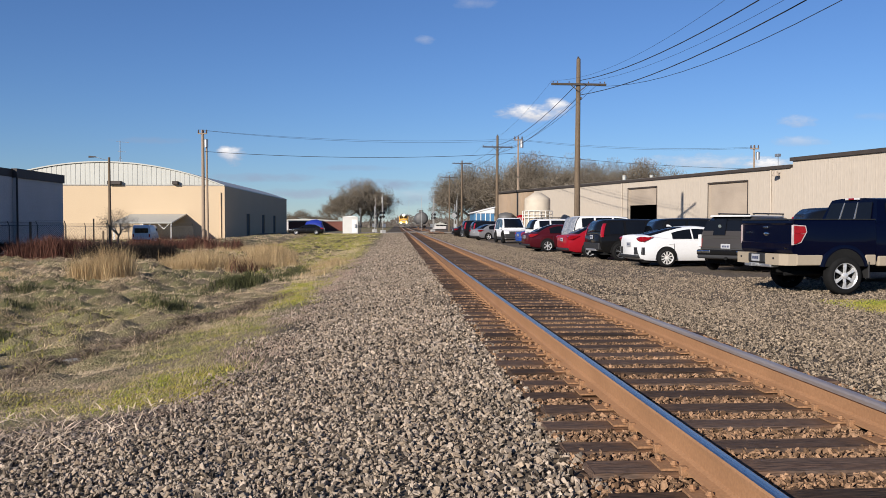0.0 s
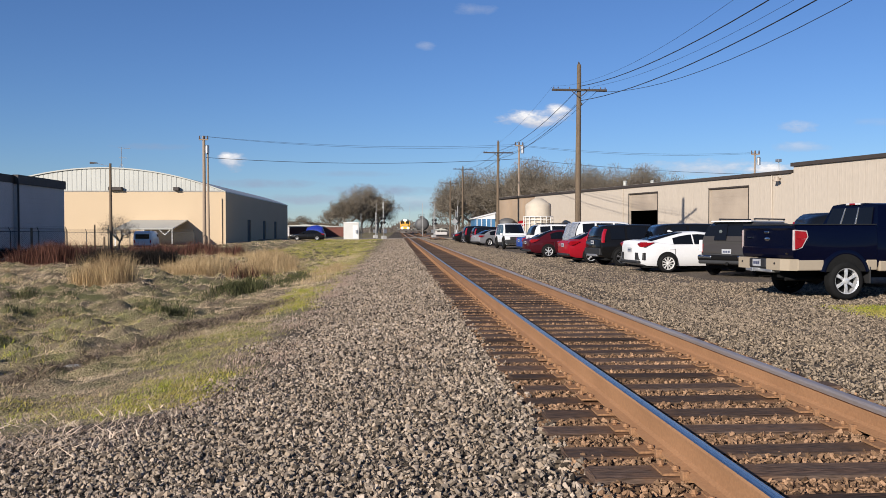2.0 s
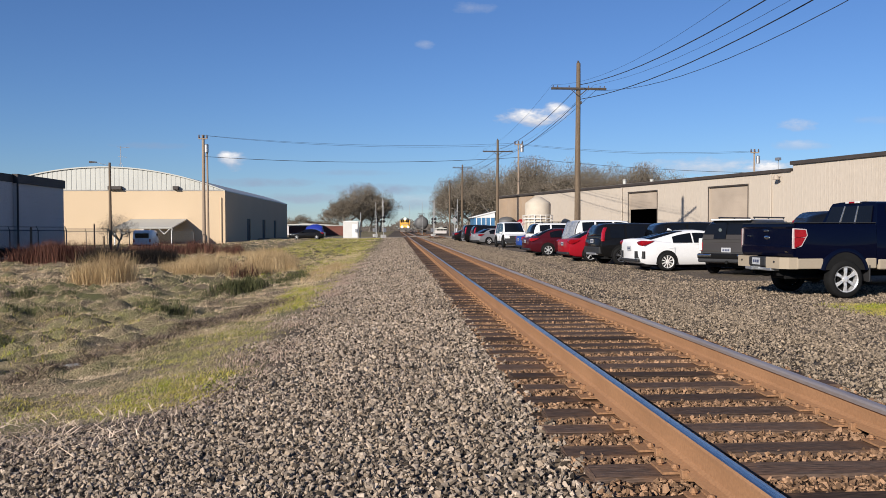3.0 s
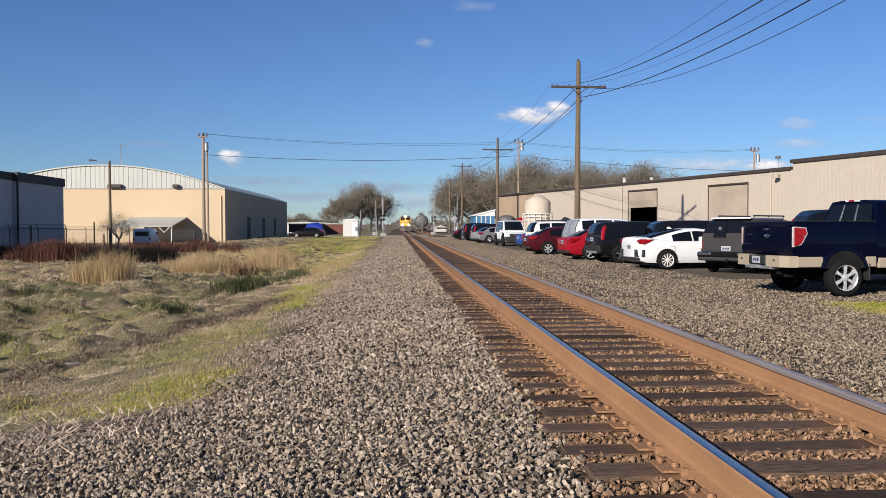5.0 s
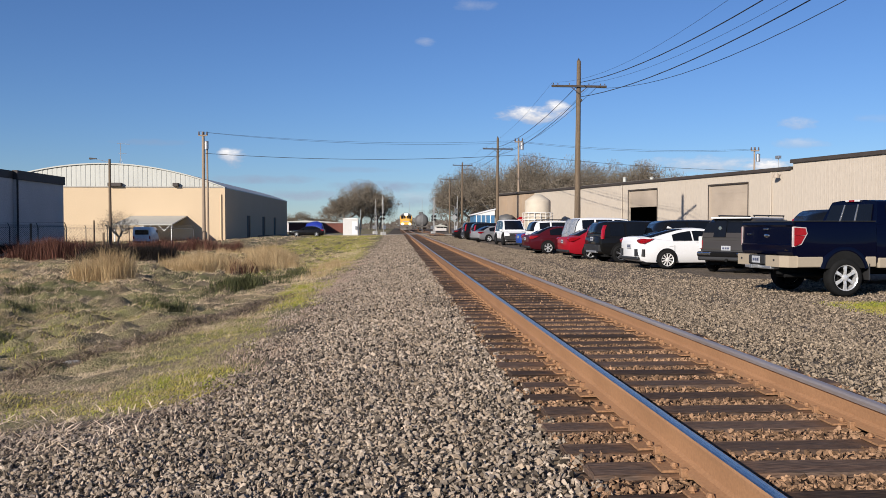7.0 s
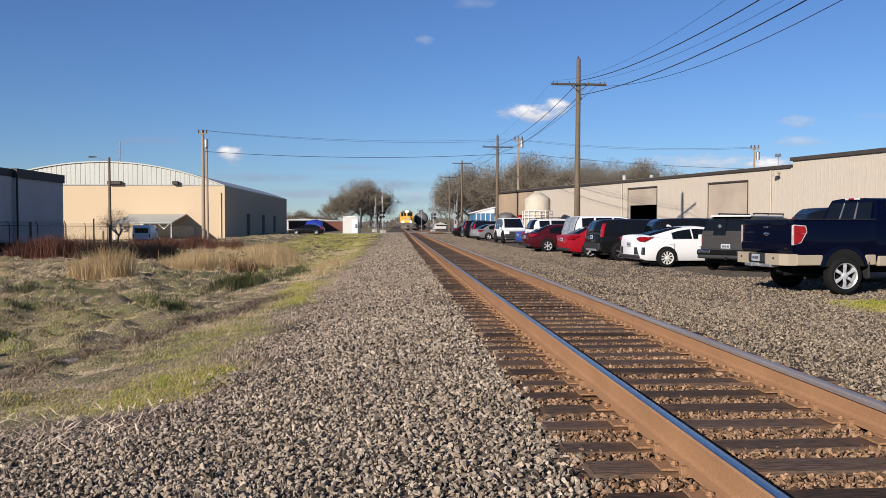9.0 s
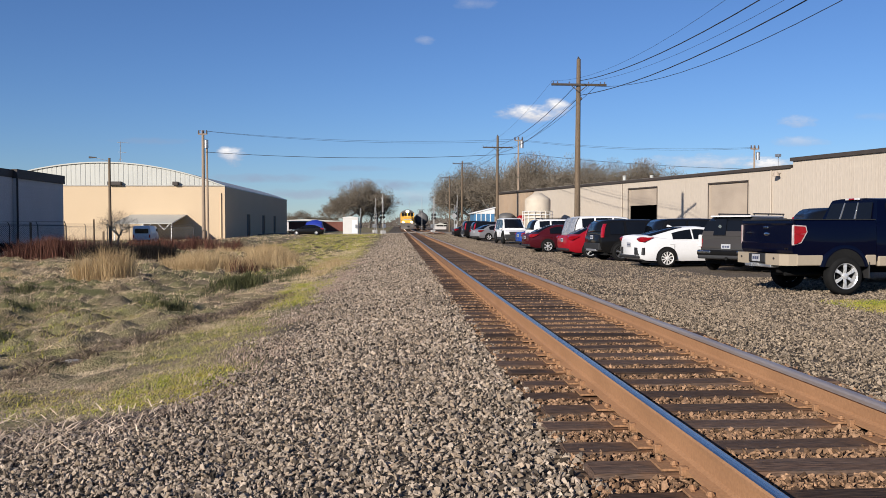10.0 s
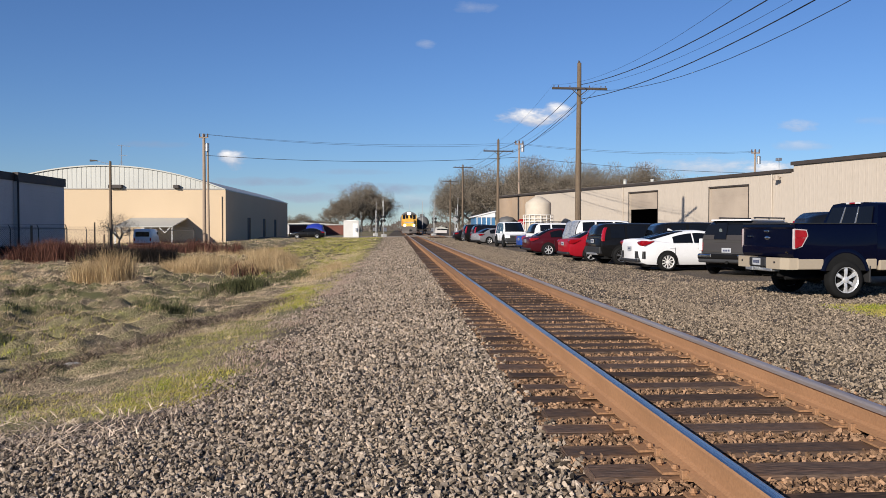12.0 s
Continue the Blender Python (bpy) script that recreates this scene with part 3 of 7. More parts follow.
def ballast():
    fine, plain = rock_shapes(9, True), rock_shapes(8, False)
    near, ns, mid, ms, lot, ls = [], [], [], [], [], []

    def lay(x0, x1, y0, y1, d, lo, hi, P, S, keep=None, jig=0.012, up=0.006):
        x, y = scatter(x0, x1, y0, y1, d)
        if keep is not None:
            k = keep(x, y)
            x, y = x[k], y[k]
        s = grain(len(x), lo, hi)
        z = height(x, y) + up + rng.uniform(-jig, jig, len(x)) + s * 0.2
        P.append(np.stack([x, y, z], -1))
        S.append(s)

    def between(x, y):
        d = np.abs((y - TIE_FIRST + TIE_GAP / 2) % TIE_GAP - TIE_GAP / 2)
        return (d > 0.112) & (np.abs(x - RAIL_L) > 0.05) & (np.abs(x - RAIL_R) > 0.05)

    def ragged(x, y):
        return (x + 0.35 * np.sin(y * 1.7) + 0.25 * np.sin(y * 4.1 + 1) + rng.normal(0, 0.18, len(x)) > np.where(y < 7.6, -6, -1.75)) & ((x < 0.99) | between(x, y))

    lay(-4.2, 1.1, 4.0, 8.2, 1450, 0.009, 0.033, near, ns, ragged, 0.018, 0.004)
    lay(-2.4, 1.1, 8.2, 14, 950, 0.011, 0.037, near, ns, ragged, 0.018, 0.004)
    lay(-2.4, 1.06, 14, 28, 560, 0.014, 0.04, mid, ms, ragged)
    lay(-2.3, 1.02, 28, 60, 150, 0.022, 0.055, mid, ms, ragged)
    lay(-2.2, 1.0, 60, 130, 30, 0.03, 0.07, mid, ms, ragged)
    lay(3.72, 5.6, 5, 16, 800, 0.009, 0.032, lot, ls)
    lay(3.78, 5.6, 16, 60, 170, 0.014, 0.038, lot, ls)
    bare = lambda x, y: np.hypot((x - 9.1) / 1.4, (y - 14.0) / 1.3) > rng.uniform(0.5, 1.1, len(x))
    lay(5.0, 12, 9, 22, 400, 0.008, 0.036, lot, ls, bare, 0.006, 0.0)
    lay(5.0, 9.5, 8, 15, 330, 0.010, 0.032, lot, ls, bare, 0.008, 0.004)
    lay(5.0, 9, 22, 50, 130, 0.012, 0.038, lot, ls, None, 0.006, 0.0)
    lay(3.8, 5.4, 60, 90, 45, 0.02, 0.045, lot, ls, None, 0.006, 0.0)
    lay(3.8, 8.0, 88, 133, 22, 0.03, 0.06, lot, ls, None, 0.006, 0.0)
    lay(5.3, 7.5, 50, 90, 50, 0.02, 0.045, lot, ls, None, 0.006, 0.0)
    P, S = np.concatenate(near), np.concatenate(ns)
    # the 300 stones closest to where one stands are pieces of their own
    order = np.argsort(np.hypot(P[:, 0] - 0.3, P[:, 1] - 4.9))
    first, rest = order[:300], order[300:]
    bed = strew("ballast", P[rest], S[rest], fine, M_STONE)
    tagged(bed, "loose crushed grey-brown ballast stones", "ballast", kind="structure")
    ob = strew("distant_ballast", np.concatenate(mid), np.concatenate(ms), plain, M_STONE)
    tagged(ob, "crushed stone spread over the shoulders", "gravel", kind="stuff")
    ob = strew("lot_gravel", np.concatenate(lot), np.concatenate(ls), plain, M_GRIT)
    tagged(ob, "brown crushed gravel spread over the parking lot", "gravel", kind="stuff")
    data = []
    for v, f in fine:
        me = bpy.data.meshes.new("stone")
        me.from_pydata(v.tolist(), [], f.tolist())
        me.materials.append(M_STONE_ONE)
        data.append(me)
    R = turns(300)
    for k, i in enumerate(first):
        ob = new("stone", data[k % len(data)])
        ob.parent = bed
        ob.matrix_basis = Matrix.Translation(P[i]) @ Matrix(R[k].tolist()).to_4x4() @ Matrix.Scale(float(S[i]), 4)
    # rust-stained stones in the cribs between the ties
    crib, cs = [], []

    lay(1.0, 3.85, 3.8, 12, 1500, 0.010, 0.030, crib, cs, between, 0.012, 0.004)
    lay(0.95, 3.85, 12, 28, 650, 0.014, 0.036, crib, cs, between, 0.010, 0.0)
    lay(0.95, 3.85, 28, 60, 70, 0.02, 0.04, crib, cs, between, 0.008, -0.014)
    ob = strew("crib_ballast", crib[0], cs[0], fine[:5], M_STONE_RUST)
    tagged(ob, "rust-stained ballast stones between the ties", "ballast", kind="stuff")
    ob = strew("crib_ballast", np.concatenate(crib[1:]), np.concatenate(cs[1:]), plain, M_STONE_RUST)
    tagged(ob, "rust-stained ballast stones between the ties", "ballast", kind="stuff")


ballast()


# ---- grass, brush and trees ----
def leaf_material(name, a, c, rough=0.8, trans=0.25, other=None, size=1.1):
    """Blades between two colours, one by one; other: a third colour that takes over in patches."""
    mat = bpy.data.materials.new(name)
    mat.use_nodes = True
    nt = mat.node_tree
    N, L = nt.nodes.new, nt.links.new
    b = nt.nodes["Principled BSDF"]
    b.inputs["Roughness"].default_value = rough
    b.inputs["Specular IOR Level"].default_value = 0.2

    def mixed(f, p, q):
        n = N("ShaderNodeMix")
        n.data_type = "RGBA"
        L(f, n.inputs["Factor"])
        for key, v in (("A", p), ("B", q)):
            if isinstance(v, tuple):
                n.inputs[key].default_value = (*v, 1)
            else:
                L(v, n.inputs[key])
        return n.outputs["Result"]

    col = mixed(N("ShaderNodeNewGeometry").outputs["Random Per Island"], a, c)
    if other:
        co = N("ShaderNodeTexCoord").outputs["Object"]
        noise, span = N("ShaderNodeTexNoise"), N("ShaderNodeMapRange")
        noise.inputs["Scale"].default_value, noise.inputs["Detail"].default_value = size, 3.0
        L(co, noise.inputs["Vector"])
        L(noise.outputs[0], span.inputs[0])
        for i, v in enumerate((0.42, 0.6, 0.0, 0.85)):
            span.inputs[i + 1].default_value = v
        col = mixed(span.outputs[0], col, other)
    L(col, b.inputs["Base Color"])
    if trans:
        tr = N("ShaderNodeBsdfTranslucent")
        L(col, tr.inputs["Color"])
        add = N("ShaderNodeMixShader")
        add.inputs[0].default_value = trans
        L(b.outputs[0], add.inputs[1])
        L(tr.outputs[0], add.inputs[2])
        L(add.outputs[0], nt.nodes["Material Output"].inputs["Surface"])
    return mat


M_TALL = leaf_material("straw_grass", (0.28, 0.20, 0.10), (0.74, 0.55, 0.31), other=(0.34, 0.235, 0.12), size=0.7)
M_FIELD = leaf_material("field_grass", (0.26, 0.19, 0.115), (0.95, 0.76, 0.52), other=(0.52, 0.39, 0.245))
M_FIELDGREEN = leaf_material("field_grass_green", (0.12, 0.11, 0.045), (0.70, 0.60, 0.33), other=(0.38, 0.33, 0.15), size=0.8)
M_RUSH = leaf_material("rush", (0.03, 0.035, 0.014), (0.13, 0.13, 0.055))
# near-black blades: the deep shade of the bank is in their colour
M_BRAMBLE_SHADE = leaf_material("bramble", (0.006, 0.005, 0.005), (0.022, 0.017, 0.014), 0.9, 0.0)
M_DEBRIS = leaf_material("dead_stalks", (0.035, 0.024, 0.017), (0.42, 0.32, 0.23), 0.9, 0.0, (0.05, 0.034, 0.024), 4.0)
M_FARWOOD = leaf_material("far_wood", (0.07, 0.058, 0.05), (0.14, 0.12, 0.10), 0.95, 0.0)
M_GREEN = leaf_material("green_grass", (0.14, 0.17, 0.02), (0.47, 0.47, 0.075), other=(0.46, 0.38, 0.10), size=1.6)
M_YELLOW = leaf_material("yellowing_grass", (0.24, 0.20, 0.09), (0.56, 0.46, 0.25), other=(0.30, 0.28, 0.09), size=1.3)
M_BRUSH = leaf_material("red_brush", (0.04, 0.017, 0.013), (0.15, 0.065, 0.045), 0.9, 0.0)
M_STEM = leaf_material("dead_stem", (0.42, 0.32, 0.23), (0.74, 0.60, 0.46), 0.8, 0.1)
M_STRAW = leaf_material("dead_straw", (0.22, 0.155, 0.115), (0.52, 0.39, 0.31), 0.8, 0.1)
M_TWIG = leaf_material("twigs", (0.065, 0.053, 0.039), (0.24, 0.20, 0.15), 0.9, 0.0)
M_BARK = surface("oak_bark", (0.24, 0.215, 0.18), 0.95, 0, 0.3, 1.5, 9, 0.5, 0.02, (0.24, 0.21, 0.17))


def blades(name, x, y, h, w, material, lean=0.45, per=1, spread=0.0, wind=(0.0, 0.0), lift=-0.02):
    """Bent blades of grass, each two triangles and a tip, rooted at x, y."""
    x, y, h = np.repeat(x, per), np.repeat(y, per), np.repeat(h, per)
    n = len(x)
    x, y = x + rng.normal(0, spread, n), y + rng.normal(0, spread, n)
    h = h * rng.uniform(0.55, 1.1, n)
    z = height(x, y) + lift
    a, b = rng.uniform(0, 2 * np.pi, n), rng.uniform(0, 2 * np.pi, n)
    wx, wy = np.cos(a) * w * rng.uniform(0.6, 1.3, n), np.sin(a) * w * rng.uniform(0.6, 1.3, n)
    l = lean * rng.uniform(0.1, 1.0, n)
    dx, dy = np.cos(b) * l + wind[0], np.sin(b) * l + wind[1]
    p = np.stack([x, y, z], -1)
    side = np.stack([wx, wy, 0 * wx], -1)
    mid = p + np.stack([dx * h * 0.35, dy * h * 0.35, h * 0.6], -1)
    tip = p + np.stack([dx * h, dy * h, h * np.sqrt(np.clip(1 - l * l * 0.6, 0.2, 1))], -1)
    V = np.stack([p - side, p + side, mid + side * 0.7, mid - side * 0.7, tip], 1).reshape(-1, 3)
    i = 5 * np.arange(n)[:, None]
    F = np.concatenate([i + np.array([[0, 1, 2]]), i + np.array([[0, 2, 3]]), i + np.array([[3, 2, 4]])])
    return mesh_from(name, V, F, material)


def patchy(x, y, s, seed):
    """Soft patches from 0 to 1."""
    v = np.zeros(len(x))
    for k in range(1, 5):
        v += np.sin(x * s * k * 1.3 + seed * k + 1.7 * np.sin(y * s * k * 0.7 + seed)) * np.sin(y * s * k + 2.1 * k + seed) / k
    return np.clip(0.5 + 0.42 * v, 0, 1)


def verge():
    def wedge(y0, y1, d, edge=-2.0, reach=0.52):
        """Points of the field in view beside the line."""
        n = int((y1 - y0) * (reach * y1 + 2) * d)
        y = rng.uniform(y0, y1, n)
        x = rng.uniform(-reach * y1 - 2, edge, n)
        k = x > -reach * y - 2.5
        return x[k], y[k]

    away = lambda x, y: (y > 7.4 + 0.3 * np.sin(x * 3)) | (x < -5.5)
    dry = lambda x, y: away(x, y) & (patchy(x, y, 0.6, 2.0) > rng.uniform(0.0, 0.7, len(x))) & (x < -2.6)
    lush = lambda x, y: away(x, y) & (patchy(x, y, 0.5, 5.0) > rng.uniform(0.2, 0.85, len(x))) & (x < -2.4)
    # y from, y to, tufts per square metre, height, blade half width, blades in a tuft, tuft radius
    rows = [(7.4, 14, 46, 0.07, 0.003, 18, 0.07), (14, 28, 22, 0.095, 0.005, 17, 0.10), (28, 60, 7, 0.14, 0.011, 14, 0.15), (60, 125, 0.6, 0.16, 0.03, 12, 0.25)]
    for keep, material, share, label in ((dry, M_FIELD, 1.0, "short dull brown winter grass in tufts"), (lush, M_FIELDGREEN, 0.42, "short olive field grass in tufts")):
        for y0, y1, d, h, w, per, rad in rows:
            x, y = wedge(y0, y1, d * share)
            k = keep(x, y)
            x, y = x[k], y[k]
            hh = h * (0.35 + 1.0 * rng.beta(1.5, 2.5, len(x)) + 0.9 * patchy(x, y, 1.6, 4.0) ** 2)
            ob = blades("field_grass", x, y, hh, w, material, 3.0, per, rad, (0.5, 0.2))
            tagged(ob, label, "grass", kind="stuff")

    # green strip along the foot of the ballast
    def strip(name, material, bands, label):
        xs, ys, hs = [], [], []
        for x0, x1, y0, y1, d, hh in bands:
            xx, yy = scatter(x0, x1, y0, y1, d)
            e = np.minimum(np.minimum(xx - x0, x1 - xx) / (0.35 * (x1 - x0)), np.minimum(yy - y0, y1 - yy) / (0.3 * (y1 - y0)))
            k = np.clip(e, 0, 1) * (0.35 + patchy(xx, yy, 1.1, 1.0)) > rng.uniform(0.1, 0.9, len(xx))
            xs.append(xx[k]), ys.append(yy[k]), hs.append(np.full(k.sum(), hh))
        ob = blades(name, np.concatenate(xs), np.concatenate(ys), np.concatenate(hs), 0.005, material, 2.0, 7, 0.06, (0.3, 0.1))
        tagged(ob, label, "grass", kind="stuff")

    strip("green_grass", M_GREEN, [(-3.4, -1.7, 7.9, 10.8, 380, 0.075), (-5.4, -2.9, 8.2, 10.2, 110, 0.075), (-3.9, -2.2, 10.5, 17, 45, 0.075), (-3.5, -1.7, 17, 28, 75, 0.12),
                                   (-7.5, -1.6, 30, 60, 22, 0.13), (-13, -1.6, 50, 128, 24, 0.15), (-9.5, -5.0, 12, 22, 14, 0.14), (7.6, 10.6, 12.7, 15.4, 300, 0.075)],
          "patches of fresh green grass beside the ballast")
    strip("yellow_grass", M_YELLOW, [(-3.5, -1.6, 8.4, 16.5, 85, 0.075), (-4.4, -2.3, 10.5, 20, 60, 0.08), (-3.4, -1.5, 24, 60, 17, 0.14),
                                     (-12, -1.4, 45, 126, 6, 0.14), (7.2, 9.6, 12.8, 16, 80, 0.04)],
          "yellowing grass along the verge")
    # tall straw-coloured grass
    xs, ys, hs = [], [], []
    for cx, cy, rx, ry, k, hh in ((-10.7, 30.5, 1.0, 0.9, 56, 1.5), (-8.2, 37.5, 2.2, 1.6, 80, 1.0), (-9.6, 41, 1.6, 1.6, 50, 1.0), (-6.2, 40, 1.6, 2.4, 50, 0.85), (-7.4, 49, 1.4, 4, 60, 1.3),
                                  (-18.5, 37, 2.5, 1.4, 18, 0.4), (-10.0, 58, 2.5, 3, 36, 0.8),
                                  (-15.5, 30, 2.0, 1.2, 20, 0.4), (-3.0, 36, 0.6, 7, 24, 0.4)):
        a, f = rng.uniform(0, 2 * np.pi, k), np.sqrt(rng.uniform(0, 1, k))
        xs.append(cx + rx * f * np.cos(a)), ys.append(cy + ry * f * np.sin(a)), hs.append(rng.uniform(0.7, 1.1, k) * hh * (1.1 - 0.45 * f))
    ob = blades("tall_grass", np.concatenate(xs), np.concatenate(ys), np.concatenate(hs), 0.006, M_TALL, 0.75, 60, 0.2)
    tagged(ob, "clumps of tall straw-coloured dead grass", "grass", kind="stuff")
    # darker rushes along the ditch
    xs, ys, hs = [], [], []
    for cx, cy, rx, ry, k, hh in ((-5.4, 28, 0.55, 1.3, 60, 0.42), (-5.6, 20, 0.35, 0.3, 14, 0.22), (-6.4, 22.5, 0.5, 0.6, 14, 0.22), (-4.4, 33, 0.5, 3.0, 30, 0.3), (-9.0, 20.5, 0.9, 0.5, 12, 0.2), (-7.5, 16, 0.8, 0.4, 12, 0.14), (-10.5, 25, 1.0, 0.6, 14, 0.22)):
        xs.append(rng.normal(cx, rx * 0.6, k)), ys.append(rng.normal(cy, ry * 0.6, k)), hs.append(rng.uniform(0.7, 1.1, k) * hh)
    ob = blades("rushes", np.concatenate(xs), np.concatenate(ys), np.concatenate(hs), 0.009, M_RUSH, 0.9, 40, 0.16)
    tagged(ob, "dark green rushes along the ditch", "rushes", kind="stuff")
    # brown stalks lying in the ditch, and before the fence a bramble bank blackened for shade
    x, y = scatter(-6.2, -2.5, 11.5, 22, 110)
    k = np.abs(x - np.interp(y, [11.5, 13.5, 18.8, 22], [-5.4, -4.85, -3.4, -2.95])) < rng.uniform(0.0, 0.75, len(x)) * np.interp(y, [11.5, 14, 17, 22], [0.5, 1.0, 1.0, 0.5])
    ob = blades("dead_stalks", x[k], y[k], np.full(k.sum(), 0.17), 0.008, M_DEBRIS, 4.5, 7, 0.1)
    tagged(ob, "dark brown fallen stalks in the ditch", "stalks", kind="stuff")
    x, y = rng.uniform(-13, -3.6, 170), rng.uniform(10, 34, 170)
    ob = blades("rushes", x, y, rng.uniform(0.06, 0.2, 170), 0.006, M_RUSH, 1.4, 26, 0.11)
    tagged(ob, "dark green rushes scattered in the field", "rushes", kind="stuff")
    own = np.random.default_rng(5)
    x, y = own.uniform(-15, -4.2, 900), own.uniform(10, 36, 900)
    k = patchy(x, y, 0.9, 3.0) > own.uniform(0.35, 1.0, 900)
    ob = blades("rushes", x[k], y[k], own.uniform(0.05, 0.15, k.sum()), 0.006, M_RUSH, 1.8, 22, 0.13)
    tagged(ob, "low dark green tussocks in the field", "rushes", kind="stuff")
    x, y = rng.uniform(-31, -22, 150), rng.normal(57, 0.8, 150)
    ob = blades("bramble", x, y, rng.uniform(0.5, 0.95, 150), 0.016, M_BRAMBLE_SHADE, 0.9, 60, 0.3)
    tagged(ob, "leafless bramble bank coloured near black for shade", "bush", kind="stuff")
    x, y = rng.uniform(-16.3, -12.4, 190), rng.normal(45.2, 0.7, 190)
    ob = blades("bramble", x, y, rng.uniform(0.6, 1.0, 190), 0.016, M_BRAMBLE_SHADE, 0.9, 80, 0.3)
    tagged(ob, "leafless bramble bank coloured near black for shade", "bush", kind="stuff")
    # thin dead stalks and debris by the gravel edge
    x, y = scatter(-4.6, -1.7, 6.6, 9.2, 110)
    k = rng.uniform(0, 1, len(x)) < patchy(x, y, 1.4, 3.0)
    ob = blades("dead_straw", x[k], y[k], np.full(k.sum(), 0.06), 0.0025, M_STRAW, 5.0, 4, 0.08, lift=0.05)
    tagged(ob, "flattened pale dead straw on gravel", "straw", kind="stuff")
    x, y = scatter(-4.4, -2.1, 6.5, 8.0, 34)
    ob = blades("dead_straw", x, y, np.full(len(x), 0.09), 0.0065, M_STEM, 5.0, 3, 0.1, lift=0.065)
    tagged(ob, "long pale dead stems on gravel", "straw", kind="stuff")
    x, y = scatter(-2.5, -1.45, 7.6, 40, 42)
    k = patchy(x, y, 1.0, 6.0) + 0.25 * np.sin(y * 1.3) > rng.uniform(0.15, 0.9, len(x))
    x, y = x[k] - 0.35 * np.clip(9 - y[k], 0, 1.5), y[k]
    ob = blades("dead_straw", x, y, np.full(len(x), 0.1), 0.003, M_STRAW, 1.8, 11, 0.1, (0.4, 0.1), 0.01)
    tagged(ob, "pale dead straw at the ballast edge", "straw", kind="stuff")
    # red-brown brush in front of the fences
    xs, ys, hs = [], [], []
    for cx, cy, rx, ry, k, hh in ((-19.0, 47.0, 1.5, 0.9, 110, 1.3), (-22.8, 49, 2.2, 1.2, 24, 0.55), (-15.5, 62, 3.5, 1.5, 70, 1.15), (-18.5, 63, 1.5, 1.0, 30, 1.0), (-6.7, 36.2, 0.25, 0.25, 2, 0.75)):
        xs.append(rng.normal(cx, rx * 0.6, k)), ys.append(rng.normal(cy, ry * 0.6, k)), hs.append(rng.uniform(0.6, 1.1, k) * hh)
    ob = blades("brush", np.concatenate(xs), np.concatenate(ys), np.concatenate(hs), 0.012, M_BRUSH, 0.7, 60, 0.3)
    tagged(ob, "tangled red-brown bare brush", "bush", kind="stuff")


verge()


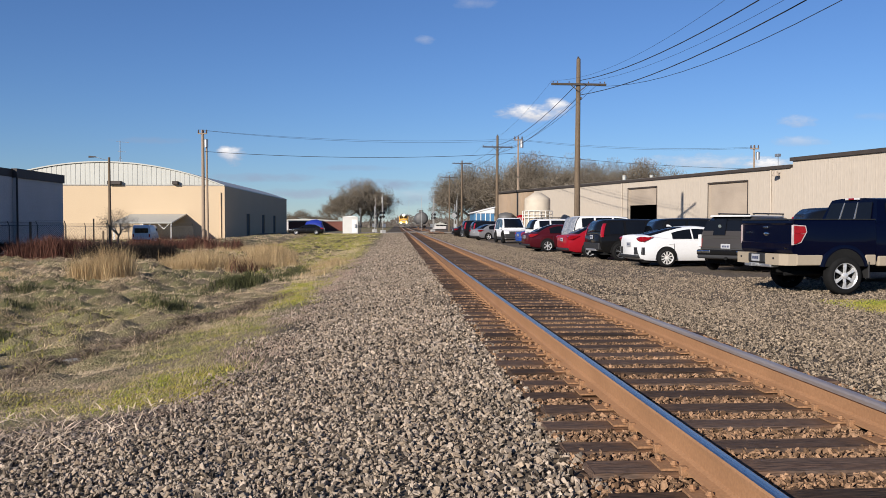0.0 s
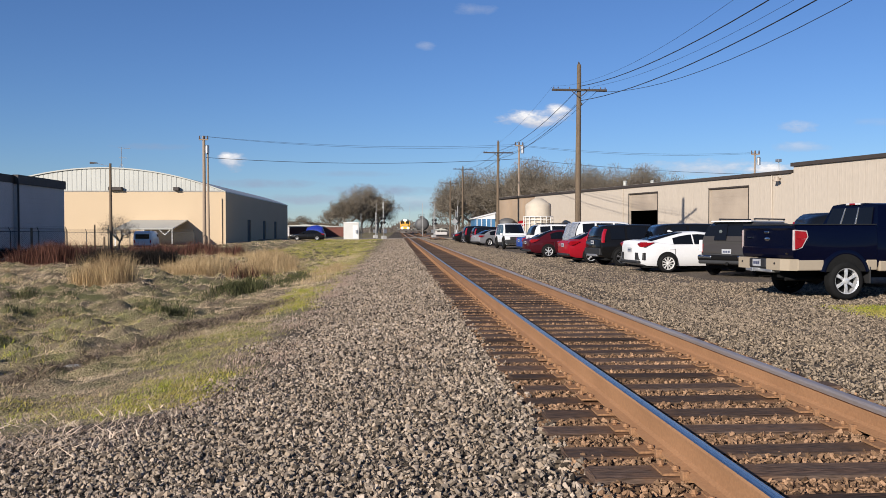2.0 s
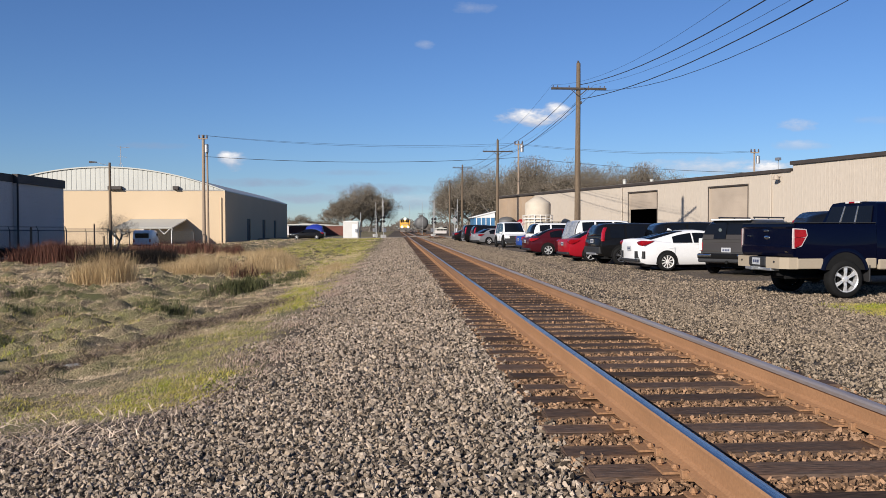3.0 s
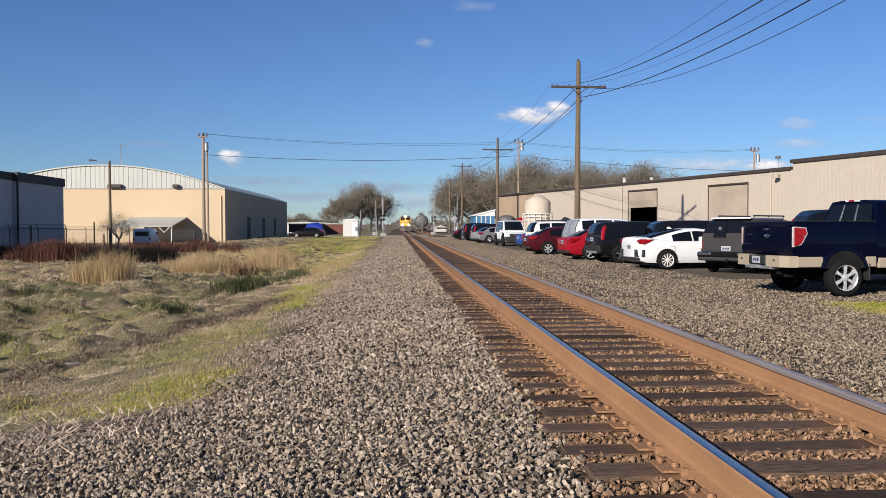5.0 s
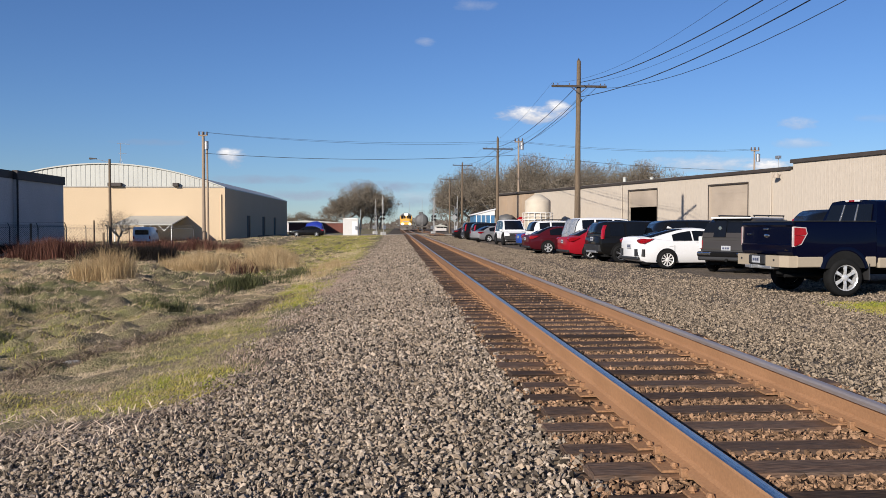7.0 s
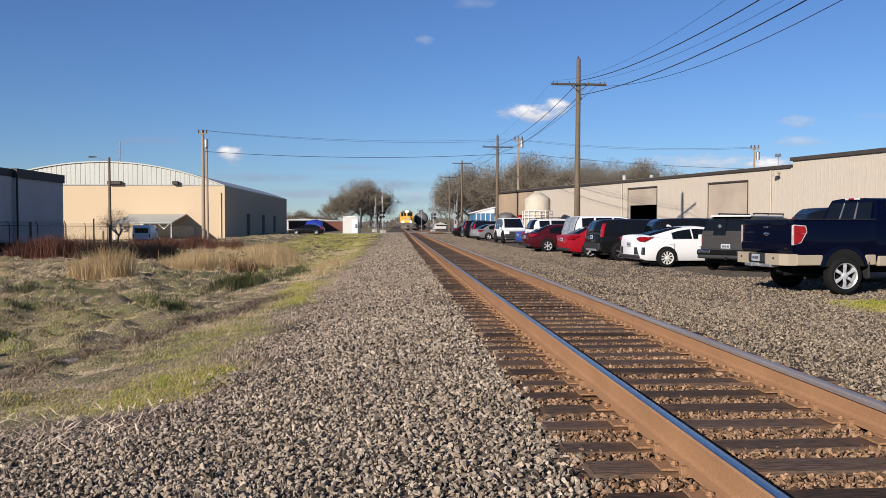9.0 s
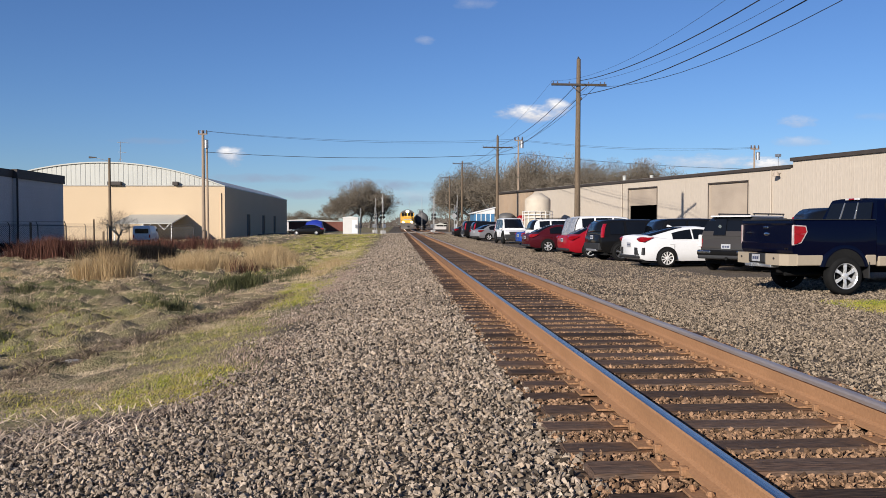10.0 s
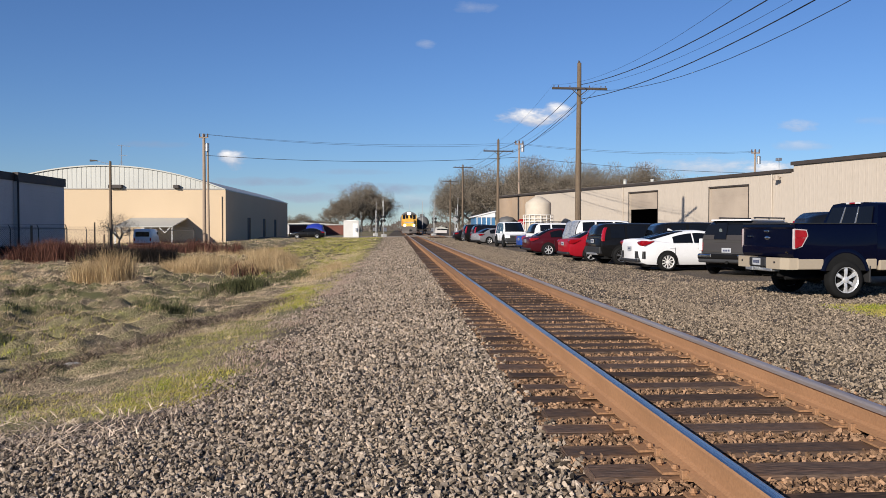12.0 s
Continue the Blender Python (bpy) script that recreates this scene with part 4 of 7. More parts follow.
def tree_meshes(seed, h, twig_n, twig_w=0.022):
    """Short trunk, spreading crooked limbs, and a ragged dome of fine winter twigs."""
    r = random.Random(seed)
    bm = B()
    tips = []
    wide = h * 0.55

    def limb(p, d, length, rad, depth):
        segs = 3
        q = p
        for k in range(segs):
            d = (d + Vector((r.uniform(-1, 1), r.uniform(-1, 1), r.uniform(-0.6, 0.7))) * 0.3).normalized()
            e = q + d * length / segs
            turn = Matrix.Translation((q + e) / 2) @ (e - q).to_track_quat("Z", "Y").to_matrix().to_4x4()
            bmesh.ops.create_cone(bm, cap_ends=False, segments=6 if depth < 2 else 3, radius1=rad * (1 - 0.4 * k / segs), radius2=rad * (1 - 0.4 * (k + 1) / segs), depth=(e - q).length, matrix=turn)
            q = e
            if depth >= 2:
                tips.append((q[:], d[:]))
        if depth < 4:
            for k in range((6, 4, 3, 3)[depth]):
                a = r.uniform(0, 2 * math.pi)
                nd = (d * 0.55 + Vector((math.cos(a), math.sin(a), r.uniform(-0.15, 0.8)))).normalized()
                limb(q, nd, length * (r.uniform(1.0, 1.35) if depth == 0 else r.uniform(0.6, 0.8)), rad * 0.52, depth + 1)

    limb(Vector((0, 0, -0.1)), Vector((0, 0, 1)), h * 0.22, h * 0.03, 0)
    wood = bpy.data.meshes.new("trunk")
    bm.to_mesh(wood)
    bm.free()
    wood.materials.append(M_BARK)
    T, D = np.array([t[0] for t in tips]), np.array([t[1] for t in tips])
    n1 = int(twig_n * 0.55)
    i = rng.integers(0, len(T), n1)
    p1, d1 = T[i] + rng.normal(0, 0.25, (n1, 3)), D[i] + rng.normal(0, 0.8, (n1, 3))
    # twigs of the dome, in lobes
    n2 = twig_n - n1
    lobes = rng.normal(size=(16, 3))
    lobes[:, 2] = np.abs(lobes[:, 2]) * 0.9 - 0.35
    lobes /= np.linalg.norm(lobes, axis=1)[:, None]
    c = np.array([0, 0, h * 0.42]) + lobes * np.array([wide * 0.62, wide * 0.62, h * 0.36])
    v = rng.normal(size=(n2, 3))
    v /= np.linalg.norm(v, axis=1)[:, None]
    p2 = c[rng.integers(0, 16, n2)] + v * (rng.uniform(0, 1, (n2, 1)) ** 0.45) * h * 0.19
    d2 = (p2 - np.array([0, 0, h * 0.25])) / h * 1.6 + rng.normal(0, 0.5, (n2, 3))
    p, d = np.concatenate([p1, p2]), np.concatenate([d1, d2])
    p[:, 2] = np.maximum(p[:, 2], h * 0.07)
    d /= np.linalg.norm(d, axis=1)[:, None]
    length = rng.uniform(0.2, 0.55, twig_n)[:, None]
    side = np.cross(d, rng.normal(size=(twig_n, 3)))
    side /= np.linalg.norm(side, axis=1)[:, None]
    side *= twig_w * rng.uniform(0.6, 1.5, twig_n)[:, None]
    V = np.stack([p - side, p + side, p + d * length], 1).reshape(-1, 3)
    F = (3 * np.arange(twig_n))[:, None] + np.array([[0, 1, 2]])
    tmp = mesh_from("crown", V, F, M_TWIG)
    crown = tmp.data
    bpy.data.objects.remove(tmp)
    return wood, crown


KINDS = [tree_meshes(11, 12.5, 23000, 0.026), tree_meshes(23, 12.5, 23000, 0.026), tree_meshes(37, 12.5, 23000, 0.026), tree_meshes(51, 12.5, 2600, 0.03)]


def tree(x, y, scale, turn, kind, wide=1.0, name="oak_tree", label="bare brown oak tree in winter", z=None):
    top = empty(name, pose(x, y, gz(x, y) if z is None else z, 0, 0, turn))
    top.scale = (scale * wide, scale * wide, scale)
    for n, me in zip(("trunk", "crown"), KINDS[kind]):
        ob = new(n, me)
        ob.parent = top
    return tagged(top, label, "tree", "winter oaks")


def woods():
    r = random.Random(5)
    # heading to the right (per metre of distance), distance, size
    for u, d, s, k in ((0.072, 215, 1.08, 1), (0.084, 205, 1.2, 2), (0.104, 210, 1.25, 0), (0.122, 190, 1.2, 1), (0.142, 185, 1.22, 2),
                       (0.163, 178, 1.22, 0), (0.184, 170, 1.2, 1), (0.206, 165, 1.17, 2), (0.228, 160, 1.13, 0), (0.252, 156, 1.08, 1), (0.276, 152, 1.02, 2),
                       (0.300, 150, 1.0, 0), (0.324, 148, 0.97, 1), (0.350, 146, 0.93, 2), (0.374, 145, 0.86, 0), (0.088, 245, 1.25, 2), (0.115, 235, 1.35, 1), (0.155, 215, 1.3, 0), (0.196, 205, 1.25, 2), (0.238, 195, 1.2, 1), (0.29, 185, 1.12, 0), (0.335, 180, 1.05, 2), (0.265, 215, 1.22, 2), (0.305, 205, 1.15, 1), (0.345, 200, 1.12, 0), (0.372, 190, 1.0, 1), (0.396, 185, 0.86, 2)):
        tree(u * d, d, (1.14 - 0.25 * max(u - 0.2, 0)) * s * r.uniform(0.94, 1.06), r.uniform(0, 360), k, 0.98)
    for x, y, s, k, w in ((-20.0, 322, 1.3, 2, 0.88), (-14.5, 330, 1.54, 0, 0.9), (-8.5, 334, 1.5, 1, 0.9), (-25.0, 338, 1.1, 1, 0.9), (-7.4, 350, 1.3, 2, 0.8), (-11.5, 345, 1.6, 2, 0.85)):
        tree(x, y, 1.1 * s, r.uniform(0, 360), k, w)
    tree(-26.6, 80, 0.35, 40, 3, 1.0, "bare_shrub", "small bare pale shrub by the fence")
    # far tree line behind the road
    for x, y, s, k in ((-62, 330, 0.6, 0), (-52, 340, 0.6, 1), (-43, 330, 0.6, 2), (-36, 320, 0.65, 0), (-30, 335, 0.6, 1)):
        tree(x, y, s, r.uniform(0, 360), k, 1.4)


woods()


def far_woods():
    """Low bare woods on the horizon."""
    n = 26000
    a = rng.uniform(-0.62, 0.75, n)
    d = rng.uniform(420, 620, n)
    top = 3.5 + 1.5 * np.sin(a * 23) + 1.2 * np.sin(a * 61 + 1) + 1.2 * np.sin(a * 140)
    p = np.stack([a * d, d, rng.uniform(0, 1, n) ** 0.8 * np.clip(top, 2, 12)], -1)
    v = rng.normal(size=(n, 3)) * np.array([1, 0.4, 1])
    v /= np.linalg.norm(v, axis=1)[:, None]
    s = np.cross(v, np.array([0.0, 1, 0]))
    l, w = rng.uniform(0.8, 2.2, n)[:, None], 0.22
    V = np.stack([p - s * w, p + s * w, p + v * l + s * w * 0.4, p + v * l - s * w * 0.4], 1).reshape(-1, 3)
    F = (4 * np.arange(n))[:, None] + np.array([[0, 1, 2, 3]])
    ob = mesh_from("far_woods", V, F, M_FARWOOD)
    tagged(ob, "low bare brown woods on the horizon", "woods", kind="stuff")


far_woods()


# ---- buildings ----
def warehouse():
    """The long beige metal building, set at an angle to the track, with two roller doors and a taller end."""
    m = Matrix.Translation((24.17, 48.9, 0)) @ Matrix.Rotation(math.atan2(0.9613, -0.2755), 4, "Z")
    top = empty("warehouse", m)
    tagged(top, "long beige corrugated metal warehouse with dark roof edge", "building")
    doors = [(4.0, 8.09, 4.18), (14.38, 18.5, 4.24)]
    spans, last = [], 0.0
    for a, b, _ in doors:
        spans.append((last, a))
        last = b
    spans.append((last, 36.4))

    def sheet(name, s0, s1, z0, z1, label=""):
        n = max(1, round((s1 - s0) / 0.915))
        w = (s1 - s0) / n
        for k in range(n):  # lapped sheets, each pressed with three ribs
            a = s0 + w * k
            ring = []
            for j in range(3):
                b = a + w * j / 3
                ring += [(b + 0.004, 0.0), (b + w * 0.11, 0.0), (b + w * 0.13, 0.0035), (b + w * 0.18, 0.0035), (b + w * 0.20, 0.0)]
            ring += [(a + w - 0.004, 0.0), (a + w - 0.004, -0.2), (a + 0.004, -0.2)]
            bm = B()
            loft(bm, [[(x, y, z) for x, y in ring] for z in (z0, z1)])
            part(name, bm, M_STEELWALL, top, label)

    for a, b in spans:
        sheet("wall_sheet", a, b, -0.3, 4.8)
    for a, b, h in doors:
        sheet("wall_sheet", a, b, h, 4.8)
        # frame bars, their dark colour also standing for shadow in the recess
        bm = B()
        for s in (a - 0.04, b - 0.02):
            box(bm, s, s + 0.055, 0.02, 0.05, -0.2, h)
        box(bm, a - 0.04, b + 0.04, 0.02, 0.06, h, h + 0.08)
        part("door_frame", bm, M_FASCIA, top)
    far = B()
    box(far, 36.4, 46, -0.22, -0.02, -0.3, 4.7)
    brown = surface("brown_metal", (0.36, 0.27, 0.19), 0.65, 0, 0.06, 0.4, 9, 0.05)
    end_wall = part("wall", far, brown, top, "brown ribbed wall panel")
    for k in range(30):
        bm = B()
        box(bm, 36.5 + k * 0.305, 36.56 + k * 0.305, -0.02, 0.02, -0.3, 4.7)
        part("rib", bm, brown, end_wall)
    sheet("wall_sheet", -27, 0, -0.3, 5.2)
    bm = B()
    box(bm, -27.2, 0.12, -18, 0.14, 5.2, 5.42)
    part("roof_edge", bm, M_FASCIA, top, "dark brown roof edge")
    bm = B()
    box(bm, 0.12, 46.2, -0.3, 0.14, 4.8, 5.0)
    part("roof_edge", bm, M_FASCIA, top, "dark brown roof edge")
    bm = B()
    plate(bm, [(0.12, -0.1, 4.98), (46.2, -0.1, 4.98), (46.2, -18, 5.7), (0.12, -18, 5.7)], 0.1)
    part("roof", bm, M_HANGAR, top)
    bm = B()
    box(bm, 45.8, 46, -18, -0.2, -0.3, 5.0)
    box(bm, -27, 46, -18.2, -18, -0.3, 5.6)
    box(bm, -27.2, -27, -18, -0.2, -0.3, 5.3)
    part("back_wall", bm, M_STEELWALL, top)
    # roller doors: one shut, one half raised
    for (a, b, h), low in zip(doors, (-0.12, 2.88)):
        bm = B()
        box(bm, a + 0.02, b - 0.02, -0.17, -0.13, low, h)
        door = part("roller_door", bm, M_DOOR, top, "shut beige roller door" if low < 0 else "half-raised beige roller door")
        z = low
        while z < h - 0.02:
            z1 = min(z + 0.53, h)
            bm = B()
            box(bm, a + 0.02, b - 0.02, -0.13, -0.10, z + 0.001, z1 - 0.001)
            part("panel", bm, M_DOOR, door)
            z = z1
    # near-black walls put the unlit room's darkness into the colour
    bm = B()
    box(bm, 11, 21, -9, -8.8, -0.1, 4.7)
    box(bm, 10.8, 11, -9, -0.25, -0.1, 4.7)
    box(bm, 21, 21.2, -9, -0.25, -0.1, 4.7)
    box(bm, 11, 21, -9, -0.25, 4.6, 4.7)
    box(bm, 11, 21, -9, -0.25, -0.25, -0.1)
    part("interior", bm, M_DARK, top, "dark interior behind the open door")
    for s in (1.8, 19.4):
        bm = B()
        tube(bm, (s, 0.08, -0.1), (s, 0.08, 4.75), 0.045, None, 8)
        part("downpipe", bm, M_STEELWALL, top)
    # wall lamp and flood light by the roof
    bm = B()
    tube(bm, (1.05, 0.0, 4.55), (1.05, 0.35, 4.5), 0.03, None, 6)
    tube(bm, (1.05, 0.35, 4.62), (1.05, 0.35, 4.35), 0.12, 0.22, 12)
    part("wall_lamp", bm, M_DOOR, top)
    bm = B()
    tube(bm, (1.6, -0.3, 4.95), (1.6, -0.3, 5.65), 0.025, None, 6)
    box(bm, 1.45, 1.75, -0.4, -0.15, 5.6, 5.78, 0.02)
    part("flood_light", bm, M_GALV, top)
    # rooftop vents
    for s, h, r in ((22.4, 0.3, 0.14), (18.2, 0.1, 0.14)):
        bm = B()
        tube(bm, (s, -2.0, 4.9), (s, -2.0, 5.25 + h), r, None, 10)
        tube(bm, (s, -2.0, 5.25 + h), (s, -2.0, 5.33 + h), r * 1.4, r * 0.7, 10)
        part("roof_vent", bm, M_HANGAR, top)
    return top


warehouse()


def hangar():
    """Tan stucco hall with a white barrel roof and gable."""
    x0, x1, y0, y1, ev, base = -53.2, -22.3, 108.0, 168.0, 6.35, -0.7
    top = empty("hangar", pose(0, 0, 0))
    tagged(top, "tan stucco hall with a white arched metal roof", "building")
    bm = B()
    box(bm, x0, x1, y0, y0 + 0.3, base, ev)
    part("front_wall", bm, M_TAN, top)
    bm = B()
    holes = [y0 + 15.5, y0 + 29.5, y0 + 42.0]
    last = y0 + 0.3
    for h in holes:
        box(bm, x1 - 0.3, x1 - 0.004, last, h, base, ev)
        box(bm, x1 - 0.3, x1 - 0.004, h, h + 3.0, 2.9, ev)
        last = h + 3.0
    box(bm, x1 - 0.3, x1 - 0.004, last, y1, base, ev)
    part("side_wall", bm, M_TAN, top)
    for h in holes:
        bm = B()
        box(bm, x1 - 0.25, x1 - 0.12, h, h + 3.0, base, 2.9)
        part("door", bm, M_FASCIA, top, "dark side door")
    bm = B()
    box(bm, x0, x1, y1 - 0.3, y1, base, ev)
    box(bm, x0, x0 + 0.3, y0 + 0.3, y1 - 0.3, base, ev)
    part("back_wall", bm, M_TAN, top)
    # barrel roof with ribbed gable
    n, rise, cx, hw = 28, 3.05, (x0 + x1) / 2, (x1 - x0) / 2
    arc = [(cx + hw * t, ev + 0.06 + rise * (1 - t * t)) for t in np.linspace(-1, 1, n)]
    bm = B()
    loft(bm, [[(x, y, z) for x, z in arc] + [(x, y, z - 0.15) for x, z in arc[::-1]] for y in (y0 - 0.15, y1 + 0.15)])
    part("roof", bm, M_HANGAR, top, "white barrel roof")
    for i, x in enumerate(np.arange(x0 + 0.2, x1 - 0.2, 0.6)):
        h = rise * (1 - ((x + 0.3 - cx) / hw) ** 2)
        if h > 0.12:
            h1 = rise * (1 - ((x + 0.6 - cx) / hw) ** 2)
            bm = B()
            loft(bm, [[(x + 0.003, y0 + 0.02, z), (x + 0.40, y0 + 0.02, z), (x + 0.44, y0 + 0.06, zz), (x + 0.597, y0 + 0.06, zz), (x + 0.597, y0 + 0.16, zz), (x + 0.003, y0 + 0.16, z)]
                      for z, zz in ((ev, ev), (ev + max(h, 0.1), ev + max(h1, 0.1)))])
            part("gable_sheet", bm, M_HANGAR, top, "white ribbed gable sheet")
    bm = B()
    box(bm, x0, x1 + 0.05, y0 - 0.08, y0 + 0.04, ev - 0.03, ev + 0.1)
    part("eave_trim", bm, M_CONC, top)
    for x, w in ((-36.2, 0.85), (-28.5, 0.35)):
        bm = B()
        box(bm, x - w, x + w, y0 - 0.6, y0 + 0.02, ev + 0.1, ev + 0.55, 0.04)
        part("vent_box", bm, M_FASCIA, top)
    bm = B()
    tube(bm, (x1 - 0.5, y0 - 0.1, base), (x1 - 0.5, y0 - 0.1, ev - 0.9), 0.08, None, 8)
    part("downpipe", bm, M_TAN, top)
    # lean-to canopy on the front, with posts and dark space below
    bm = B()
    plate(bm, [(-34.2, y0 - 0.05, 2.6), (-27.2, y0 - 0.05, 2.6), (-27.2, y0 - 7.0, 1.5), (-34.2, y0 - 7.0, 1.5)], 0.14)
    part("canopy", bm, M_HANGAR, top, "low white lean-to canopy")
    for x in (-34.1, -30.7, -27.3):
        bm = B()
        box(bm, x - 0.07, x + 0.07, y0 - 6.9, y0 - 6.75, base - 0.1, 1.5)
        part("canopy_post", bm, M_WHITE, top)
    for x in (-33.0, -30.4, -28.2):
        bm = B()
        for dx in (-0.7, 0.7):
            tube(bm, (x, y0 - 6.85, 0.75), (x + dx, y0 - 6.85, 1.45), 0.05, None, 6)
        part("canopy_brace", bm, M_WHITE, top, "white V-shaped brace")
    # aerial on the roof
    bm = B()
    tube(bm, (-37.5, y0 + 6, ev + 2.4), (-37.5, y0 + 6, ev + 6.3), 0.05, None, 6)
    for z, w in ((6.2, 1.2), (4.9, 0.8)):
        tube(bm, (-37.5 - w * 0.4, y0 + 6, ev + z), (-37.5 + w, y0 + 6, ev + z - 0.1), 0.03, None, 5)
    for dx in (-0.7, 0.7):
        tube(bm, (-37.5 + dx, y0 + 6, ev + 2.5), (-37.5, y0 + 6, ev + 4.2), 0.025, None, 5)
    part("aerial", bm, M_GALV, top)
    return top


hangar()


def block_building():
    """Grey block building with its shaded long side to the track."""
    top = empty("block_building", pose(0, 0, 0))
    tagged(top, "shaded grey block building with a dark roof band", "building")
    x, ya, yb, z = -29.0, 64.4, 73.2, 5.6
    row = 0
    zz = -0.9
    while zz < z - 0.75:
        h = min(0.4, z - 0.7 - zz)
        bm = B()
        d = 0.0 if row % 2 else 0.004
        loft(bm, [[(x - 0.25, y, zz), (x - d, y, zz), (x - d, y, zz + h - 0.02), (x - 0.02, y, zz + h - 0.012), (x - 0.02, y, zz + h), (x - 0.25, y, zz + h)] for y in (ya, yb)])
        part("block_course", bm, M_GREYWALL, top)
        zz += h
        row += 1
    bm = B()
    box(bm, x - 0.3, x + 0.12, ya - 0.1, yb + 0.1, z - 0.7, z)
    part("roof_band", bm, M_FASCIA, top, "dark roof band")
    bm = B()
    tube(bm, (x + 0.08, ya - 0.02, -0.9), (x + 0.08, ya - 0.02, z - 0.5), 0.075, None, 8)
    part("downpipe", bm, M_FASCIA, top)
    bm = B()
    box(bm, x - 0.6, x - 0.253, 40, ya + 0.3, -0.9, z - 0.65)
    part("side_wall", bm, M_GREYWALL, top)
    bm = B()
    box(bm, x - 0.65, x - 0.2, 40, ya - 0.103, z - 0.647, z - 0.05)
    part("roof_band", bm, M_FASCIA, top, "dark roof band")
    bm = B()
    box(bm, x - 18, x - 0.3, yb - 0.25, yb, -0.9, z - 0.7)
    box(bm, x - 18, x - 17.7, 40, yb, -0.9, z - 0.7)
    box(bm, x - 18, x - 0.6, 40, 40.3, -0.9, z - 0.7)
    part("back_wall", bm, M_GREYWALL, top)
    bm = B()
    box(bm, x - 18, x - 0.4, 40, yb, z - 0.3, z - 0.1)
    part("roof", bm, M_GREYWALL, top)
    return top


block_building()


# ---- poles and wires ----
def line_pole(x, y, z, arm_z, lean=0.0, arm=1.55):
    top = empty("line_pole", pose(x, y, gz(x, y) - 0.05, 0, lean, 0))
    tagged(top, "weathered wooden line pole with one crossarm", "pole", "line poles by the track")
    h = z - gz(x, y)
    bm = B()
    n = 12
    rings = []
    for k in range(10):
        f = k / 9
        r = 0.19 - 0.075 * f
        rings.append([(r * (1 + 0.05 * math.sin(3 * a + k)) * math.cos(a), r * math.sin(a), h * f) for a in np.linspace(0, 2 * math.pi, n, endpoint=False)])
    loft(bm, rings)
    part("shaft", bm, M_POLE, top)
    az = arm_z - gz(x, y)
    bm = B()
    box(bm, -arm, arm, -0.2, -0.1, az - 0.06, az + 0.06, 0.008)
    part("crossarm", bm, M_ARM, top)
    for s in (-1, 1):
        bm = B()
        plate(bm, [(s * 0.42, -0.19, az - 0.05), (s * 0.48, -0.19, az - 0.05), (s * 0.04, -0.19, az - 0.42), (0, -0.19, az - 0.38)], 0.012)
        part("brace", bm, M_ARM, top)
    bm = B()  # splintered top
    for k in range(5):
        a = k * 1.257
        tube(bm, (0.055 * math.cos(a), 0.055 * math.sin(a), h - 0.05), (0.03 * math.cos(a), 0.03 * math.sin(a), h + 0.08 + 0.05 * (k % 3)), 0.055, 0.012, 5)
    part("weathered_top", bm, M_ARM, top)
    bm = B()
    box(bm, 0.05, 0.16, -0.2, -0.1, az - 0.85, az - 0.7, 0.01)
    part("wire_bracket", bm, M_ARM, top)
    for px in (-1.45, -1.2, -0.55, 0.55, 1.2, 1.45):
        bm = B()
        tube(bm, (px, -0.15, az + 0.06), (px, -0.15, az + 0.11), 0.015, None, 6)
        tube(bm, (px, -0.15, az + 0.1), (px, -0.15, az + 0.17), 0.035, 0.022, 8)
        part("insulator", bm, M_GLASSWARE, top)
    return top


POLES = [(10.06, 0.5, 10.4, 8.95), (10.11, 45.6, 10.63, 9.19), (10.36, 84.5, 10.51, 9.35), (10.4, 131.0, 11.5, 11.1), (10.6, 165.0, 11.2, 10.8)]
for px, py, pz, pa in POLES:
    line_pole(px, py, pz, pa, 0.3)


def wire(name, a, b, sag, r=0.012, label="sagging black overhead wire", group="overhead wires"):
    a, b = Vector(a), Vector(b)
    cu = bpy.data.curves.new(name, "CURVE")
    cu.dimensions, cu.bevel_depth, cu.bevel_resolution = "3D", r, 1
    sp = cu.splines.new("POLY")
    n = 20
    sp.points.add(n)
    for i in range(n + 1):
        f = i / n
        p = a.lerp(b, f) - Vector((0, 0, 4 * sag * f * (1 - f)))
        sp.points[i].co = (*p, 1)
    cu.materials.append(M_WIRE)
    ob = new(name, cu)
    return tagged(ob, label, "wire", group)


for k, ((xa, ya, za, aa), (xb, yb, zb, ab)) in enumerate(zip(POLES, POLES[1:])):
    # place on the first pole, place and drop on the others
    for first, px, drop, r, sag in ((-1.45, -1.45, 0.0, 0.005, 2.0), (0.55, 0.12, 0.0, 0.018, 1.45), (1.2, 0.9, 0.0, 0.006, 1.45), (1.75, 0.15, 0.8, 0.018, 1.45), (1.5, 1.0, 0.3, 0.011, 2.05)):
        wire("overhead_wire", (xa + (px if k else first), ya - 0.15, aa + 0.17 - (drop if k else 0)), (xb + px, yb - 0.15, ab + 0.17 - drop), 0.6 if k else sag, r)


